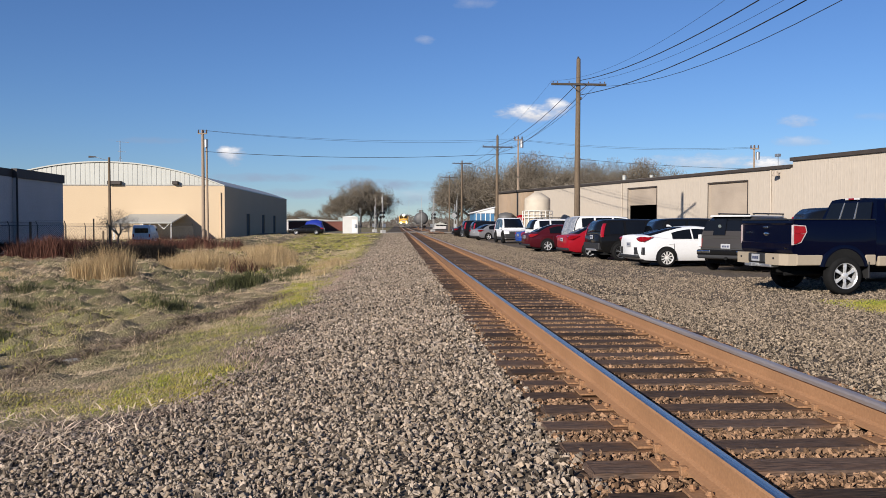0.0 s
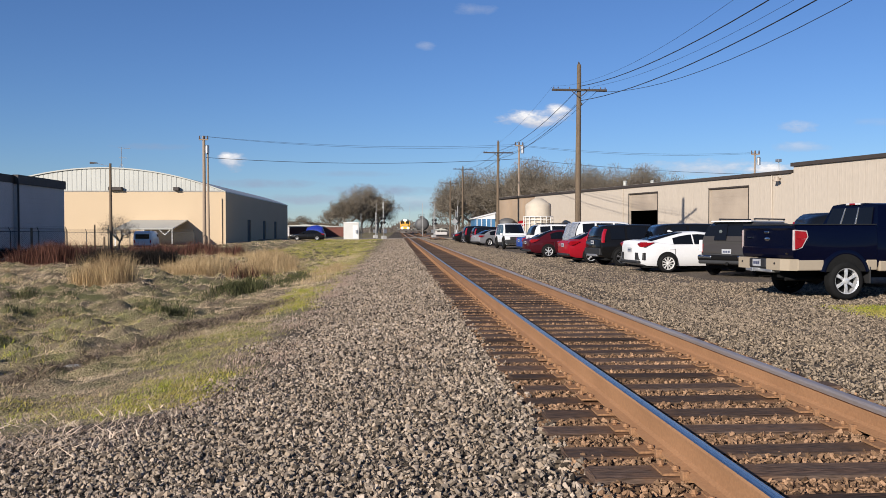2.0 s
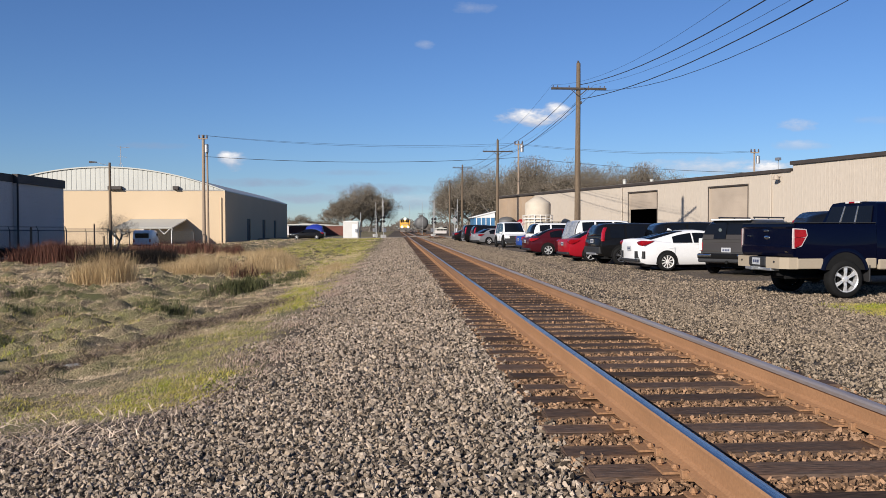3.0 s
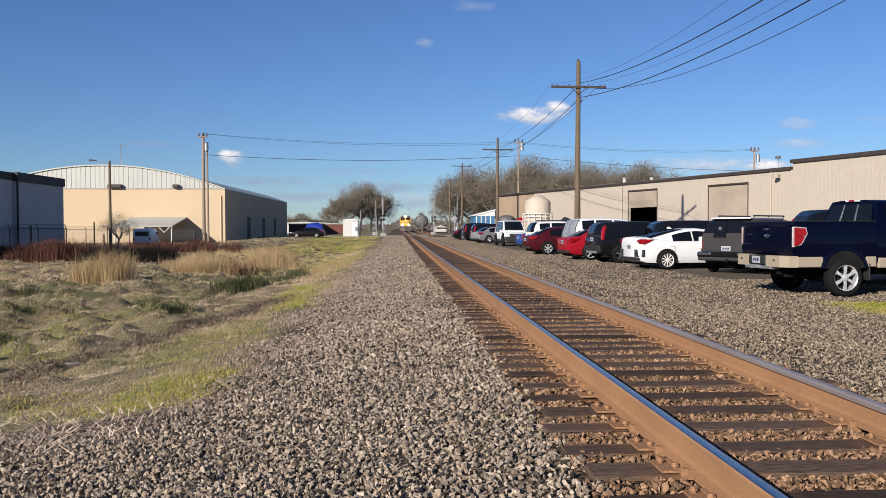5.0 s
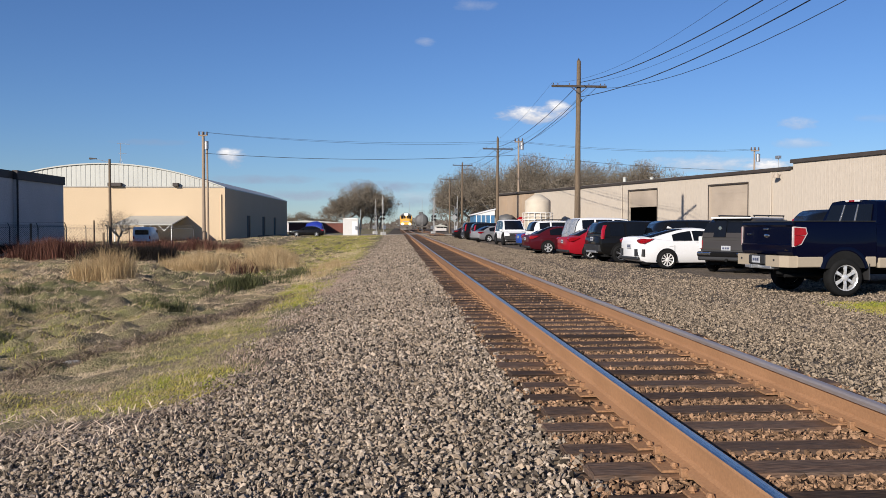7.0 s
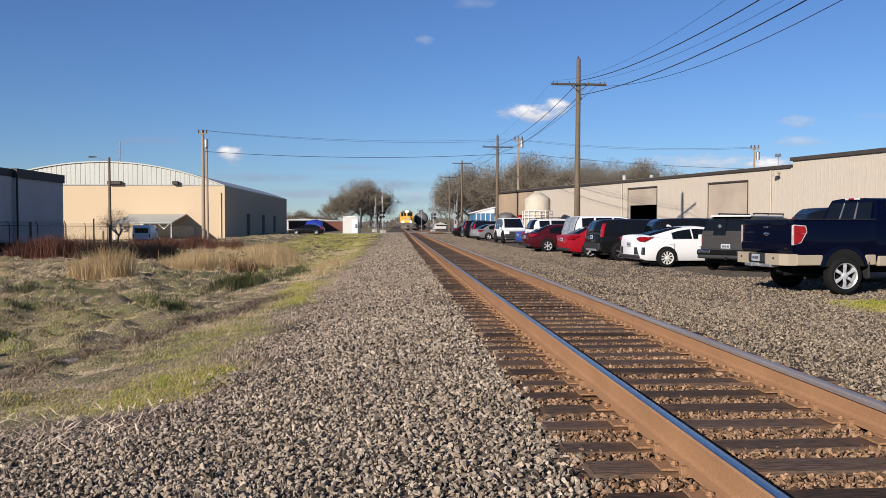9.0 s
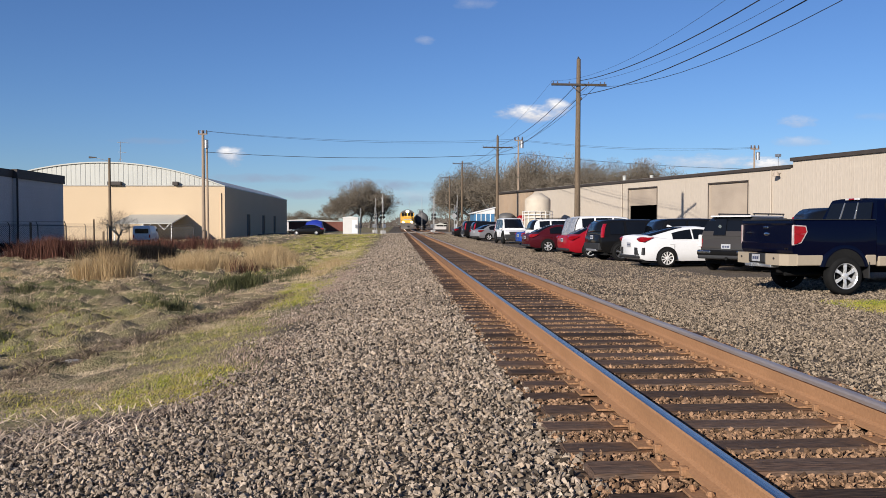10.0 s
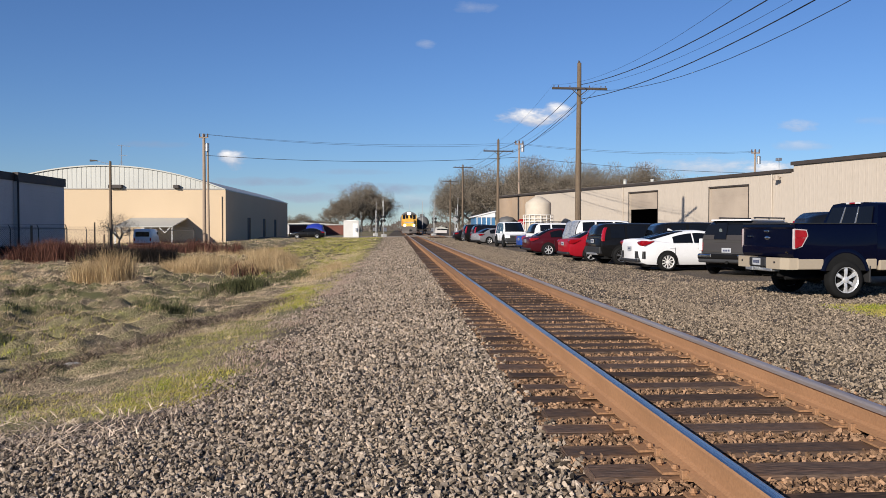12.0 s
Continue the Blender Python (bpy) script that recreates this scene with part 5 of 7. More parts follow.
def street_pole(x, y, z, mat=M_POLE_PALE, r=0.15, can=None, twin=False):
    top = empty("utility_pole", pose(x, y, gz(x, y) - 0.05))
    tagged(top, "pale wooden utility pole with a transformer can" if can else "plain wooden utility pole", "pole")
    h = z - gz(x, y) + 0.05
    bm = B()
    tube(bm, (0, 0, 0), (0, 0, h), r, r * 0.7, 12)
    part("shaft", bm, mat, top)
    if twin:
        bm = B()
        tube(bm, (0.42, 0.1, 0), (0.36, 0.1, h * 0.86), r * 0.6, r * 0.45, 10)
        part("second_shaft", bm, mat, top)
    if can:
        bm = B()
        cz = can - gz(x, y)
        tube(bm, (0.36, -0.1, cz - 0.38), (0.36, -0.1, cz + 0.38), 0.2, None, 14)
        tube(bm, (0.36, -0.1, cz + 0.38), (0.36, -0.1, cz + 0.46), 0.22, 0.1, 14)
        part("transformer", bm, M_GALV, top)
        bm = B()
        box(bm, -0.45, 0.45, -0.16, -0.06, h - 0.45, h - 0.33, 0.01)
        part("crossarm", bm, mat, top)
        for px in (-0.4, 0.0, 0.4):
            bm = B()
            tube(bm, (px, -0.11, h - 0.33), (px, -0.11, h + 0.0), 0.09, 0.05, 8)
            part("insulator", bm, M_GLASSWARE, top)
    return top


street_pole(-19.7, 85.0, 10.95, r=0.2, can=9.6, twin=True)
street_pole(13.4, 90.0, 11.0, M_POLE_PALE, 0.13, can=10.2)
street_pole(-22.57, 66.0, 6.6, M_POLE, 0.13)
for za, zb, dx, sag, r in ((10.95, 10.75, -0.4, 0.6, 0.012), (10.85, 10.6, 0.4, 0.65, 0.012), (8.75, 9.2, 0.2, 0.55, 0.026)):
    wire("service_wire", (-19.7 + dx, 85, za), (13.4 + dx, 90, zb), sag, r, "black service wire across the track", "service wires")
street_pole(37.8, 85.0, 9.7, r=0.12, can=8.6)
for za, zb, sag, r in ((10.7, 9.5, 0.5, 0.012), (10.6, 9.4, 0.55, 0.012), (9.2, 7.2, 0.3, 0.022)):
    wire("service_wire", (13.4, 90, za), (37.8, 85, zb), sag, r, "black service wire over the warehouse", "service wires")


# ---- vehicles ----
def lathe_y(bm, profile, n=28, slot=0, caps=False):
    """Turn (radius, y) pairs about the y axis."""
    rings = [[(r * math.cos(a), y, r * math.sin(a)) for a in np.linspace(0, 2 * math.pi, n, endpoint=False)] for r, y in profile]
    return loft(bm, rings, caps, slot)


WHEELS = {}


def wheel(parent, x, y, r, rim_r, spokes, mat, width=0.22, double=False, key=None):
    """Tyre with an alloy rim of open spokes; the outside faces away from the car's middle."""
    key = (r, rim_r, spokes, mat.name, width, double)
    if key not in WHEELS:
        w = width / 2
        bm = B()
        lathe_y(bm, [(rim_r, -w * 0.9), (rim_r + 0.02, -w), (r - 0.04, -w), (r - 0.008, -w * 0.72), (r, -w * 0.4), (r, w * 0.4), (r - 0.008, w * 0.72),
                     (r - 0.04, w), (rim_r + 0.02, w), (rim_r, w * 0.9)], 32)
        tyre = part("wheel", bm, M_RUBBER, None, "", True)
        tyre_me = tyre.data
        bpy.data.objects.remove(tyre)
        bm = B()
        # the barrel and lip
        lathe_y(bm, [(rim_r * 0.2, -w * 0.2), (rim_r * 0.93, -w * 0.2), (rim_r * 0.93, w * 0.8), (rim_r, w * 0.95), (rim_r * 1.0, w * 0.8), (rim_r * 0.98, -w * 0.3)], 28, 1)
        for f in bm.faces:
            if all(math.hypot(v.co.x, v.co.z) > rim_r * 0.92 for v in f.verts):
                f.material_index = 0
        for k in range(spokes):
            a = 2 * math.pi * k / spokes
            twins = (-0.12, 0.12) if double else (0.0,)
            for da in twins:
                m = Matrix.Rotation(a + da, 4, "Y")
                half = rim_r * (0.075 if double else 0.72 / spokes + 0.03)
                ring = []
                for rr, s, d in ((rim_r * 0.12, 0.8, 0.62), (rim_r * 0.5, 0.75, 0.78), (rim_r * 0.96, 1.15, 0.72)):
                    ring.append([m @ Vector((sx * half * s, yy, rr)) for sx, yy in ((-1, w * (d - 0.2)), (1, w * (d - 0.2)), (0.8, w * d), (-0.8, w * d))])
                loft(bm, ring, True, 0)
        lathe_y(bm, [(0.001, w * 0.4), (rim_r * 0.22, w * 0.4), (rim_r * 0.22, w * 0.85), (rim_r * 0.1, w * 0.92), (0.001, w * 0.92)], 14, 0)
        lathe_y(bm, [(0.001, -w * 0.2), (rim_r * 0.25, -w * 0.2)], 14, 1)
        rim = part("rim", bm, (mat, M_UNDER))
        rim_me = rim.data
        bpy.data.objects.remove(rim)
        WHEELS[key] = (tyre_me, rim_me)
    tyre_me, rim_me = WHEELS[key]
    ob = new("wheel", tyre_me)
    ob.parent = parent
    ob.matrix_basis = pose(x, y, r, 0, 0, 0 if y > 0 else 180)
    rm = new("rim", rim_me)
    rm.parent = ob
    return ob


def body_ring(x, zb, zt, hw, crown=0.03, tuck=0.9):
    """Cross-section of the lower body at x."""
    zs = zb + (zt - zb) * 0.45
    half = [(hw * 0.6, zb), (hw * tuck, zb + 0.02), (hw * 0.985, zb + 0.14), (hw, zs), (hw * 0.99, zt - 0.12), (hw * 0.95, zt - 0.035), (hw * 0.86, zt), (hw * 0.4, zt + crown)]
    return [(x, y, z) for y, z in half] + [(x, -y, z) for y, z in half[::-1]]


def arch(bm, x, y, z, r, depth, low):
    """Solid disc above the sill, its near-black colour standing in for the shaded wheel well."""
    a0 = math.asin(max(-0.95, min(0.95, (low - z) / r)))
    ring = [(x + r * math.cos(a), z + r * math.sin(a)) for a in np.linspace(a0, math.pi - a0, 22)]
    loft(bm, [[(px, y - depth / 2, pz) for px, pz in ring], [(px, y + depth / 2, pz) for px, pz in ring]])


def skin(name, bm, mat, parent, label="", bevel=False):
    ob = part(name, bm, mat, parent, label, True)
    mod = ob.modifiers.new("edges", "EDGE_SPLIT")
    mod.split_angle = radians(38)
    return ob


def plate_bars(parent, x, y, z, w=0.31, h=0.155):
    bm = B()
    box(bm, x - 0.012, x, y - w / 2, y + w / 2, z - h / 2, z + h / 2, 0.004)
    p = part("number_plate", bm, M_PLATEWHITE, parent, "white number plate with dark bars")
    bm = B()
    for k in range(3):
        box(bm, x - 0.018, x - 0.012, y - 0.11 + k * 0.08, y - 0.05 + k * 0.08, z - 0.03, z + 0.03)
    part("bar", bm, M_INK, p)


def vehicle(name, label, category, m, paint_mat, stations, cabin, wheels, tail, glass_from=None, rim=(5, M_ALLOY, False), tyre=(0.33, 0.22), roof_mat=None,
            rear_black=False, spoiler=False, plate_z=0.78, front_lights=True, cladding=None, pillar=True):
    """A car, rear at x = 0, nose to +x. stations: x, sill, top, half width; cabin: rear base x, rear roof x, front roof x, screen base x, belt, roof, half widths."""
    top = empty(name, m)
    tagged(top, label, category, "parked vehicles")
    bm = B()
    loft(bm, [body_ring(*s) for s in stations])
    body = skin("body", bm, paint_mat, top)
    line, zb, hb, ht = cabin
    zr = max(z for _, z in line)
    x0, x1 = line[0][0], line[-1][0]
    xs_, zs_ = [p[0] for p in line], [p[1] for p in line]
    L = x1 - x0
    wide = lambda z: hb + (ht - hb) * (z - zb) / (zr - zb)
    bm = B()
    rows = []
    for x, z in line:
        h = max(z - zb, 0.0)
        half = [(hb, zb - 0.04), (wide(zb + h * 0.45), zb + h * 0.45), (wide(z) - 0.0, z - 0.05 * min(1, h * 6)), (wide(z) * 0.9, z - 0.004), (wide(z) * 0.5, z + 0.014)]
        rows.append([(x, y, q) for y, q in half] + [(x, -y, q) for y, q in half[::-1]])
    loft(bm, rows)
    skin("cabin", bm, roof_mat or paint_mat, top)
    # side windows, their upper edge following the roof line
    cuts = glass_from or ((0.10, 0.42), (0.46, 0.80))
    for sgn in (1, -1):
        for a, b in cuts:
            low, high = [], []
            for f in np.linspace(a, b, 8):
                x = x0 + L * f
                zt = min(np.interp(x, xs_, zs_), zr) - 0.085
                if zt > zb + 0.05:
                    low.append(x), high.append((x, zt))
            if len(low) < 3:
                continue
            ring = [(x, zb + 0.025) for x in low] + high[::-1]
            bm = B()
            loft(bm, [[(x, sgn * (wide(z) + d), z) for x, z in ring] for d in (-0.02, 0.011)])
            part("side_window", bm, M_CARGLASS, top, "dark tinted window")
    # rear and front screens
    top_i = zs_.index(zr)
    for nm, run in (("rear_window", line[:top_i + 1]), ("windscreen", line[top_i:][::-1])):
        pts = []
        zlo, zhi = zb + 0.14 * (zr - zb), zb + 0.9 * (zr - zb)
        for z in np.linspace(zlo, zhi, 7):
            pts.append((float(np.interp(z, [p[1] for p in run], [p[0] for p in run])), z))
        d = -1 if nm == "rear_window" else 1
        bm = B()
        loft(bm, [[(x + d * 0.014, wide(z) * 0.86, z + 0.018), (x + d * 0.016, 0, z + 0.024), (x + d * 0.014, -wide(z) * 0.86, z + 0.018), (x - d * 0.02, -wide(z) * 0.86, z), (x - d * 0.02, wide(z) * 0.86, z)] for x, z in pts])
        part(nm, bm, M_CARGLASS, top, "dark tinted window", True)
    # wheel arches and wheels
    tr, rr = tyre
    for wx in wheels:
        for sgn in (1, -1):
            hw = np.interp(wx, [s[0] for s in stations], [s[3] for s in stations])
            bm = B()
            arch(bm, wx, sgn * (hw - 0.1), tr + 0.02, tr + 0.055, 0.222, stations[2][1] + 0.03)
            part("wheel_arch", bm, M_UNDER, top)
            wheel(top, wx, sgn * (hw - 0.05), tr, rr, rim[0], rim[1], 0.21, rim[2])
    if cladding:
        bm = B()
        for sgn in (1, -1):
            box(bm, wheels[0] + tr, wheels[1] - tr, sgn * (stations[2][3]) - 0.012, sgn * stations[2][3] + 0.012, stations[2][1], stations[2][1] + 0.2, 0.006)
        part("side_cladding", bm, cladding, top)
    # underside slab, with its shade put into the near-black colour
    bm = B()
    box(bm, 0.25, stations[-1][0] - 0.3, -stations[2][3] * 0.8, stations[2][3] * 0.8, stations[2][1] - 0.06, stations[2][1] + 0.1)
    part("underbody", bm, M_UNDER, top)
    # tail lamps, bumper, plate
    hwr = stations[3][3]
    for sgn in (1, -1):
        bm = B()
        if tail == "upright":
            rows = []
            for z in np.linspace(*((zb - 0.1, zb + 0.72 * (zr - zb)) if pillar else (zb - 0.3, zb - 0.03)), 6):
                xr = float(np.interp(z, zs_[:4], xs_[:4])) - (0.02 if pillar else 0.05)
                w = wide(max(z, zb)) + 0.014
                rows.append([(xr, sgn * (w - 0.11), z), (xr, sgn * (w - 0.04), z), (xr + 0.04, sgn * w, z), (xr + 0.11, sgn * w, z), (xr + 0.11, sgn * (w - 0.11), z)])
            loft(bm, rows)
        else:
            loft(bm, [[(x, sgn * hwr * w, z) for x, z in ((0.02, 0.80), (-0.015, 0.9), (0.06, 0.955), (0.46, 0.955), (0.32, 0.87), (0.12, 0.78))] for w in (0.72, 0.93)])
            loft(bm, [[(x, sgn * hwr * w, z) for x, z in ((0.1, 0.80), (0.07, 0.9), (0.1, 0.94), (0.5, 0.95), (0.36, 0.87), (0.16, 0.79))] for w in (0.9, 1.004)])
            if stations[1][2] > 1.05:
                bmesh.ops.translate(bm, vec=(0, 0, 0.1), verts=bm.verts)
        part("tail_lamp", bm, M_LAMPRED, top, "red tail lamp")
    hw0 = stations[1][3]
    bm = B()
    box(bm, -0.05, 0.14, -hw0 * 0.93, hw0 * 0.93, stations[1][1] + 0.02, stations[1][1] + (0.3 if rear_black else 0.12), 0.03)
    part("rear_bumper", bm, M_TRIM, top)
    if rear_black:
        bm = B()
        box(bm, -0.07, 0.05, -hw0 * 0.6, hw0 * 0.6, stations[1][1] - 0.03, stations[1][1] + 0.06, 0.02)
        part("bumper_strip", bm, P_SILVER, top, "silver bumper strip")
    plate_bars(top, -0.015, 0, plate_z)
    if front_lights:
        xe, hwE = stations[-2][0], stations[-2][3]
        for sgn in (1, -1):
            bm = B()
            box(bm, xe - 0.1, xe + 0.06, sgn * hwE * 0.72 - 0.16, sgn * hwE * 0.72 + 0.16, 0.62, 0.78, 0.03)
            part("headlamp", bm, M_LENS, top)
    for sgn in (1, -1):
        bm = B()
        box(bm, x1 - 0.55, x1 - 0.42, sgn * (hb + 0.1) - 0.09, sgn * (hb + 0.1) + 0.09, zb + 0.02, zb + 0.16, 0.03)
        part("mirror", bm, paint_mat, top)
    # door seams and handles
    for sgn in (1, -1):
        for f in (0.30, 0.62):
            xd = x0 + L * f
            hw = np.interp(xd, [s[0] for s in stations], [s[3] for s in stations])
            bm = B()
            box(bm, xd - 0.006, xd + 0.006, sgn * hw - 0.006, sgn * hw + 0.003, stations[2][1] + 0.18, zb - 0.14)
            part("door_seam", bm, M_TRIM, top)
            bm = B()
            box(bm, xd - 0.2, xd - 0.04, sgn * hw - 0.01, sgn * hw + 0.02, zb - 0.17, zb - 0.135, 0.008)
            part("door_handle", bm, paint_mat, top)
    if spoiler:
        bm = B()
        box(bm, line[3][0] - 0.16, line[3][0] + 0.1, -ht * 0.8, ht * 0.8, zr - 0.05, zr - 0.01, 0.012)
        part("spoiler", bm, paint_mat, top)
    return top


def sedan(m, mat, label, L=4.6, W=1.8, H=1.42, rim=(5, M_ALLOY, False), coupe=False):
    hw = W / 2
    st = [(0.0, 0.38, 0.86, hw * 0.78), (0.06, 0.30, 0.95, hw * 0.9), (0.35, 0.22, 0.99, hw * 0.97), (1.0, 0.20, 0.98, hw), (2.3, 0.2, 0.93, hw), (3.4, 0.2, 0.9, hw * 0.99),
          (L - 0.4, 0.22, 0.76, hw * 0.94), (L - 0.08, 0.26, 0.66, hw * 0.8), (L, 0.32, 0.58, hw * 0.62)]
    if coupe:  # high tail
        st = [(0.0, 0.38, 0.98, hw * 0.78), (0.06, 0.30, 1.08, hw * 0.9), (0.28, 0.22, 1.11, hw * 0.97), (0.7, 0.2, 1.05, hw), (1.3, 0.2, 0.99, hw)] + st[4:]
    r = 0.42
    k = H - 0.96
    cab = ([(r, 0.96), (r + 0.3, 0.96 + 0.36 * k), (r + 0.62, 0.96 + 0.68 * k), (r + 0.95, 0.96 + 0.9 * k), (1.6, H - 0.012), (1.95, H), (2.3, H - 0.02), (2.62, 0.96 + 0.78 * k), (3.0, 0.96 + 0.42 * k), (3.4, 0.95)], 0.96, hw * 0.93, hw * 0.66)
    cuts = ((0.24, 0.47), (0.49, 0.86))
    if coupe:  # long sloping back
        cab = ([(0.3, 1.04), (0.7, 1.14), (1.1, 1.245), (1.5, 1.345), (1.85, 1.4), (2.2, H), (2.55, 1.39), (2.9, 1.27), (3.2, 1.12), (3.5, 0.96)], 0.96, hw * 0.93, hw * 0.66)
        cuts = ((0.29, 0.51), (0.53, 0.87))
    tail = "wedge"
    return vehicle("sedan", label, "car", m, mat, st, cab, (0.98, 3.7), tail, cuts, rim, (0.325, 0.225))


def suv(m, mat, label, L=4.6, W=1.85, H=1.7, rim=(5, M_ALLOY, False), tailgate=None, roof_mat=None, tyre=(0.36, 0.235), name="suv", rack=False, clad=M_TRIM, plate_z=0.95, pillar=True):
    hw = W / 2
    st = [(0.0, 0.5, 0.98, hw * 0.86), (0.06, 0.42, 1.04, hw * 0.95), (0.35, 0.3, 1.08, hw * 0.985), (1.0, 0.28, 1.08, hw), (2.4, 0.28, 1.06, hw), (3.5, 0.28, 1.04, hw * 0.99),
          (L - 0.35, 0.3, 0.95, hw * 0.95), (L - 0.06, 0.36, 0.82, hw * 0.85), (L, 0.42, 0.7, hw * 0.7)]
    k = H - 1.05
    cab = ([(0.06, 1.05), (0.12, 1.05 + 0.45 * k), (0.24, 1.05 + 0.8 * k), (0.42, H - 0.03), (1.0, H - 0.004), (1.6, H), (2.3, H - 0.012), (2.72, H - 0.06), (3.15, 1.05 + 0.5 * k), (3.6, 1.04)], 1.05, hw * 0.96, hw * 0.78)
    tail = "upright"
    top = vehicle(name, label, "car", m, mat, st, cab, (0.85, 3.55), tail, ((0.10, 0.27), (0.30, 0.53), (0.56, 0.86)), rim, tyre, roof_mat, True, False, plate_z, True, clad, pillar)
    if rack:
        for sgn in (1, -1):
            bm = B()
            tube(bm, (0.6, sgn * hw * 0.62, H + 0.07), (2.7, sgn * hw * 0.62, H + 0.07), 0.022, None, 8)
            for x in (0.65, 1.6, 2.65):
                tube(bm, (x, sgn * hw * 0.62, H - 0.02), (x, sgn * hw * 0.62, H + 0.07), 0.02, None, 6)
            part("roof_rail", bm, M_TRIM, top)
    return top


CAB_PARTS = ("body", "rocker_panel", "cabin", "rear_window", "sliding_window", "window_divider", "brake_light", "brake_lens", "side_window", "door_seam", "mirror", "door_handle")


def pickup(m, mat, low_mat, label):
    """Crew-cab pickup seen from its tail: bed, tailgate, two-tone sills, chrome bumper."""
    top = empty("pickup_truck", m)
    tagged(top, label, "pickup truck", "parked vehicles")
    hw, L = 1.0, 5.9
    # bed box: two sides, floor and front panel
    for sgn in (1, -1):
        bm = B()
        rows = []
        for x, bulge in ((0.06, 0.0), (0.3, 0.015), (0.75, 0.03), (1.16, 0.05), (1.65, 0.03), (1.82, 0.015), (1.9, 0.015)):
            o = hw + bulge * 0.6
            rows.append([(x, sgn * (hw - 0.1), 0.72), (x, sgn * (o - 0.02), 0.72), (x, sgn * o, 0.86), (x, sgn * (o + 0.005), 1.1), (x, sgn * (hw - 0.005), 1.3), (x, sgn * (hw - 0.02), 1.42), (x, sgn * (hw - 0.04), 1.47), (x, sgn * (hw - 0.1), 1.47)])
        loft(bm, rows)
        skin("bed_side", bm, mat, top)
        # pressed lip round the wheel opening
        bm = B()
        rows = []
        for a in np.linspace(0.2, math.pi - 0.2, 20):
            c, d = math.cos(a), math.sin(a)
            rows.append([(1.16 + r * c, sgn * (hw + o), 0.4 + r * d) for r, o in ((0.47, 0.0), (0.475, 0.042), (0.50, 0.045), (0.56, 0.028), (0.58, 0.0))])
        loft(bm, rows)
        skin("wheel_lip", bm, mat, top)
        bm = B()
        box(bm, 0.04, 1.9, sgn * hw - (0.11 if sgn > 0 else -0.01), sgn * hw + (-0.01 if sgn > 0 else 0.11), 1.472, 1.49, 0.006)
        part("bed_rail_cap", bm, M_TRIM, top)
        # lower two-tone band, broken by the wheel
        for xa, xb in ((0.08, 0.67), (1.66, 1.9)):
            bm = B()
            box(bm, xa, xb, sgn * (hw - 0.01) - 0.03, sgn * (hw - 0.01) + 0.03, 0.53, 0.745, 0.02)
            part("lower_panel", bm, low_mat, top, "beige lower body panel")
    bm = B()
    box(bm, 0.1, 1.88, -0.9, 0.9, 0.78, 0.84)
    box(bm, 1.84, 1.9, -0.93, 0.93, 0.84, 1.45)
    part("bed_floor", bm, M_TRIM, top)
    # tailgate with pressed panel
    bm = B()
    rows = []
    for z, dx in ((0.78, 0.03), (0.84, 0.0), (0.98, -0.005), (1.0, 0.02), (1.36, 0.03), (1.4, 0.0), (1.46, 0.01)):
        rows.append([(dx, -0.955, z), (dx, 0.955, z), (0.09, 0.955, z), (0.09, -0.955, z)])
    loft(bm, rows)
    gate = part("tailgate", bm, mat, top)
    bm = B()
    box(bm, -0.01, 0.1, -0.93, 0.93, 1.462, 1.49, 0.006)
    part("tailgate_cap", bm, M_TRIM, gate)
    bm = B()
    bmesh.ops.create_uvsphere(bm, u_segments=20, v_segments=8, radius=1.0, matrix=Matrix.Translation((0.02, 0, 1.17)) @ Matrix.Diagonal((0.02, 0.11, 0.045, 1)))
    part("badge", bm, M_CHROME, gate, "chrome oval badge", True)
    bm = B()
    box(bm, -0.012, 0.03, -0.09, 0.09, 1.29, 1.34, 0.012)
    part("handle", bm, M_CHROME, gate, "chrome tailgate handle")
    for y, z, w in ((0.66, 1.2, 0.09), (-0.76, 0.875, 0.05)):
        bm = B()
        box(bm, -0.008, 0.03, y - w, y + w, z - 0.014, z + 0.014)
        part("emblem", bm, M_CHROME, gate)
    # tail lamps wrap the corners
    for sgn in (1, -1):
        bm = B()
        ring = lambda d: [Vector((x, sgn * y, z)) for x, y, z in ((0.0 - d, 0.962, 1.36), (0.03 - d, hw - 0.03 + d, 1.37), (0.27, hw + 0.012 + d, 1.35), (0.3, hw + 0.014 + d, 1.22), (0.17, hw + 0.014 + d, 1.0), (0.03 - d, hw - 0.01 + d, 0.95), (0.0 - d, 0.962, 0.95))]
        inner = [Vector((0.12, sgn * 0.962, p.z)) for p in ring(0)]
        loft(bm, [inner, ring(0.012)])
        lamp = part("tail_lamp", bm, M_LAMPEDGE, top, "pale-edged tail lamp")
        for shape in ([(0.022, 1.345), (0.25, 1.332), (0.28, 1.225), (0.252, 1.186), (0.022, 1.186)], [(0.022, 1.178), (0.246, 1.178), (0.158, 1.02), (0.022, 0.972)]):
            bm = B()
            # wraps from the tail round to the flank
            outer = [(x, sgn * (hw + 0.016 + 0.012), z) for x, z in shape]
            inner = [(x, sgn * (hw - 0.01), z) for x, z in shape]
            loft(bm, [inner, outer])
            part("red_lens", bm, M_LAMPRED, lamp, "red lens")
    # rear bumper: beige ends, dark step
    bm = B()
    box(bm, -0.22, 0.05, -0.32, 0.32, 0.56, 0.76, 0.03)
    part("bumper_step", bm, M_TRIM, top, "dark bumper step")
    for sgn in (1, -1):
        bm = B()
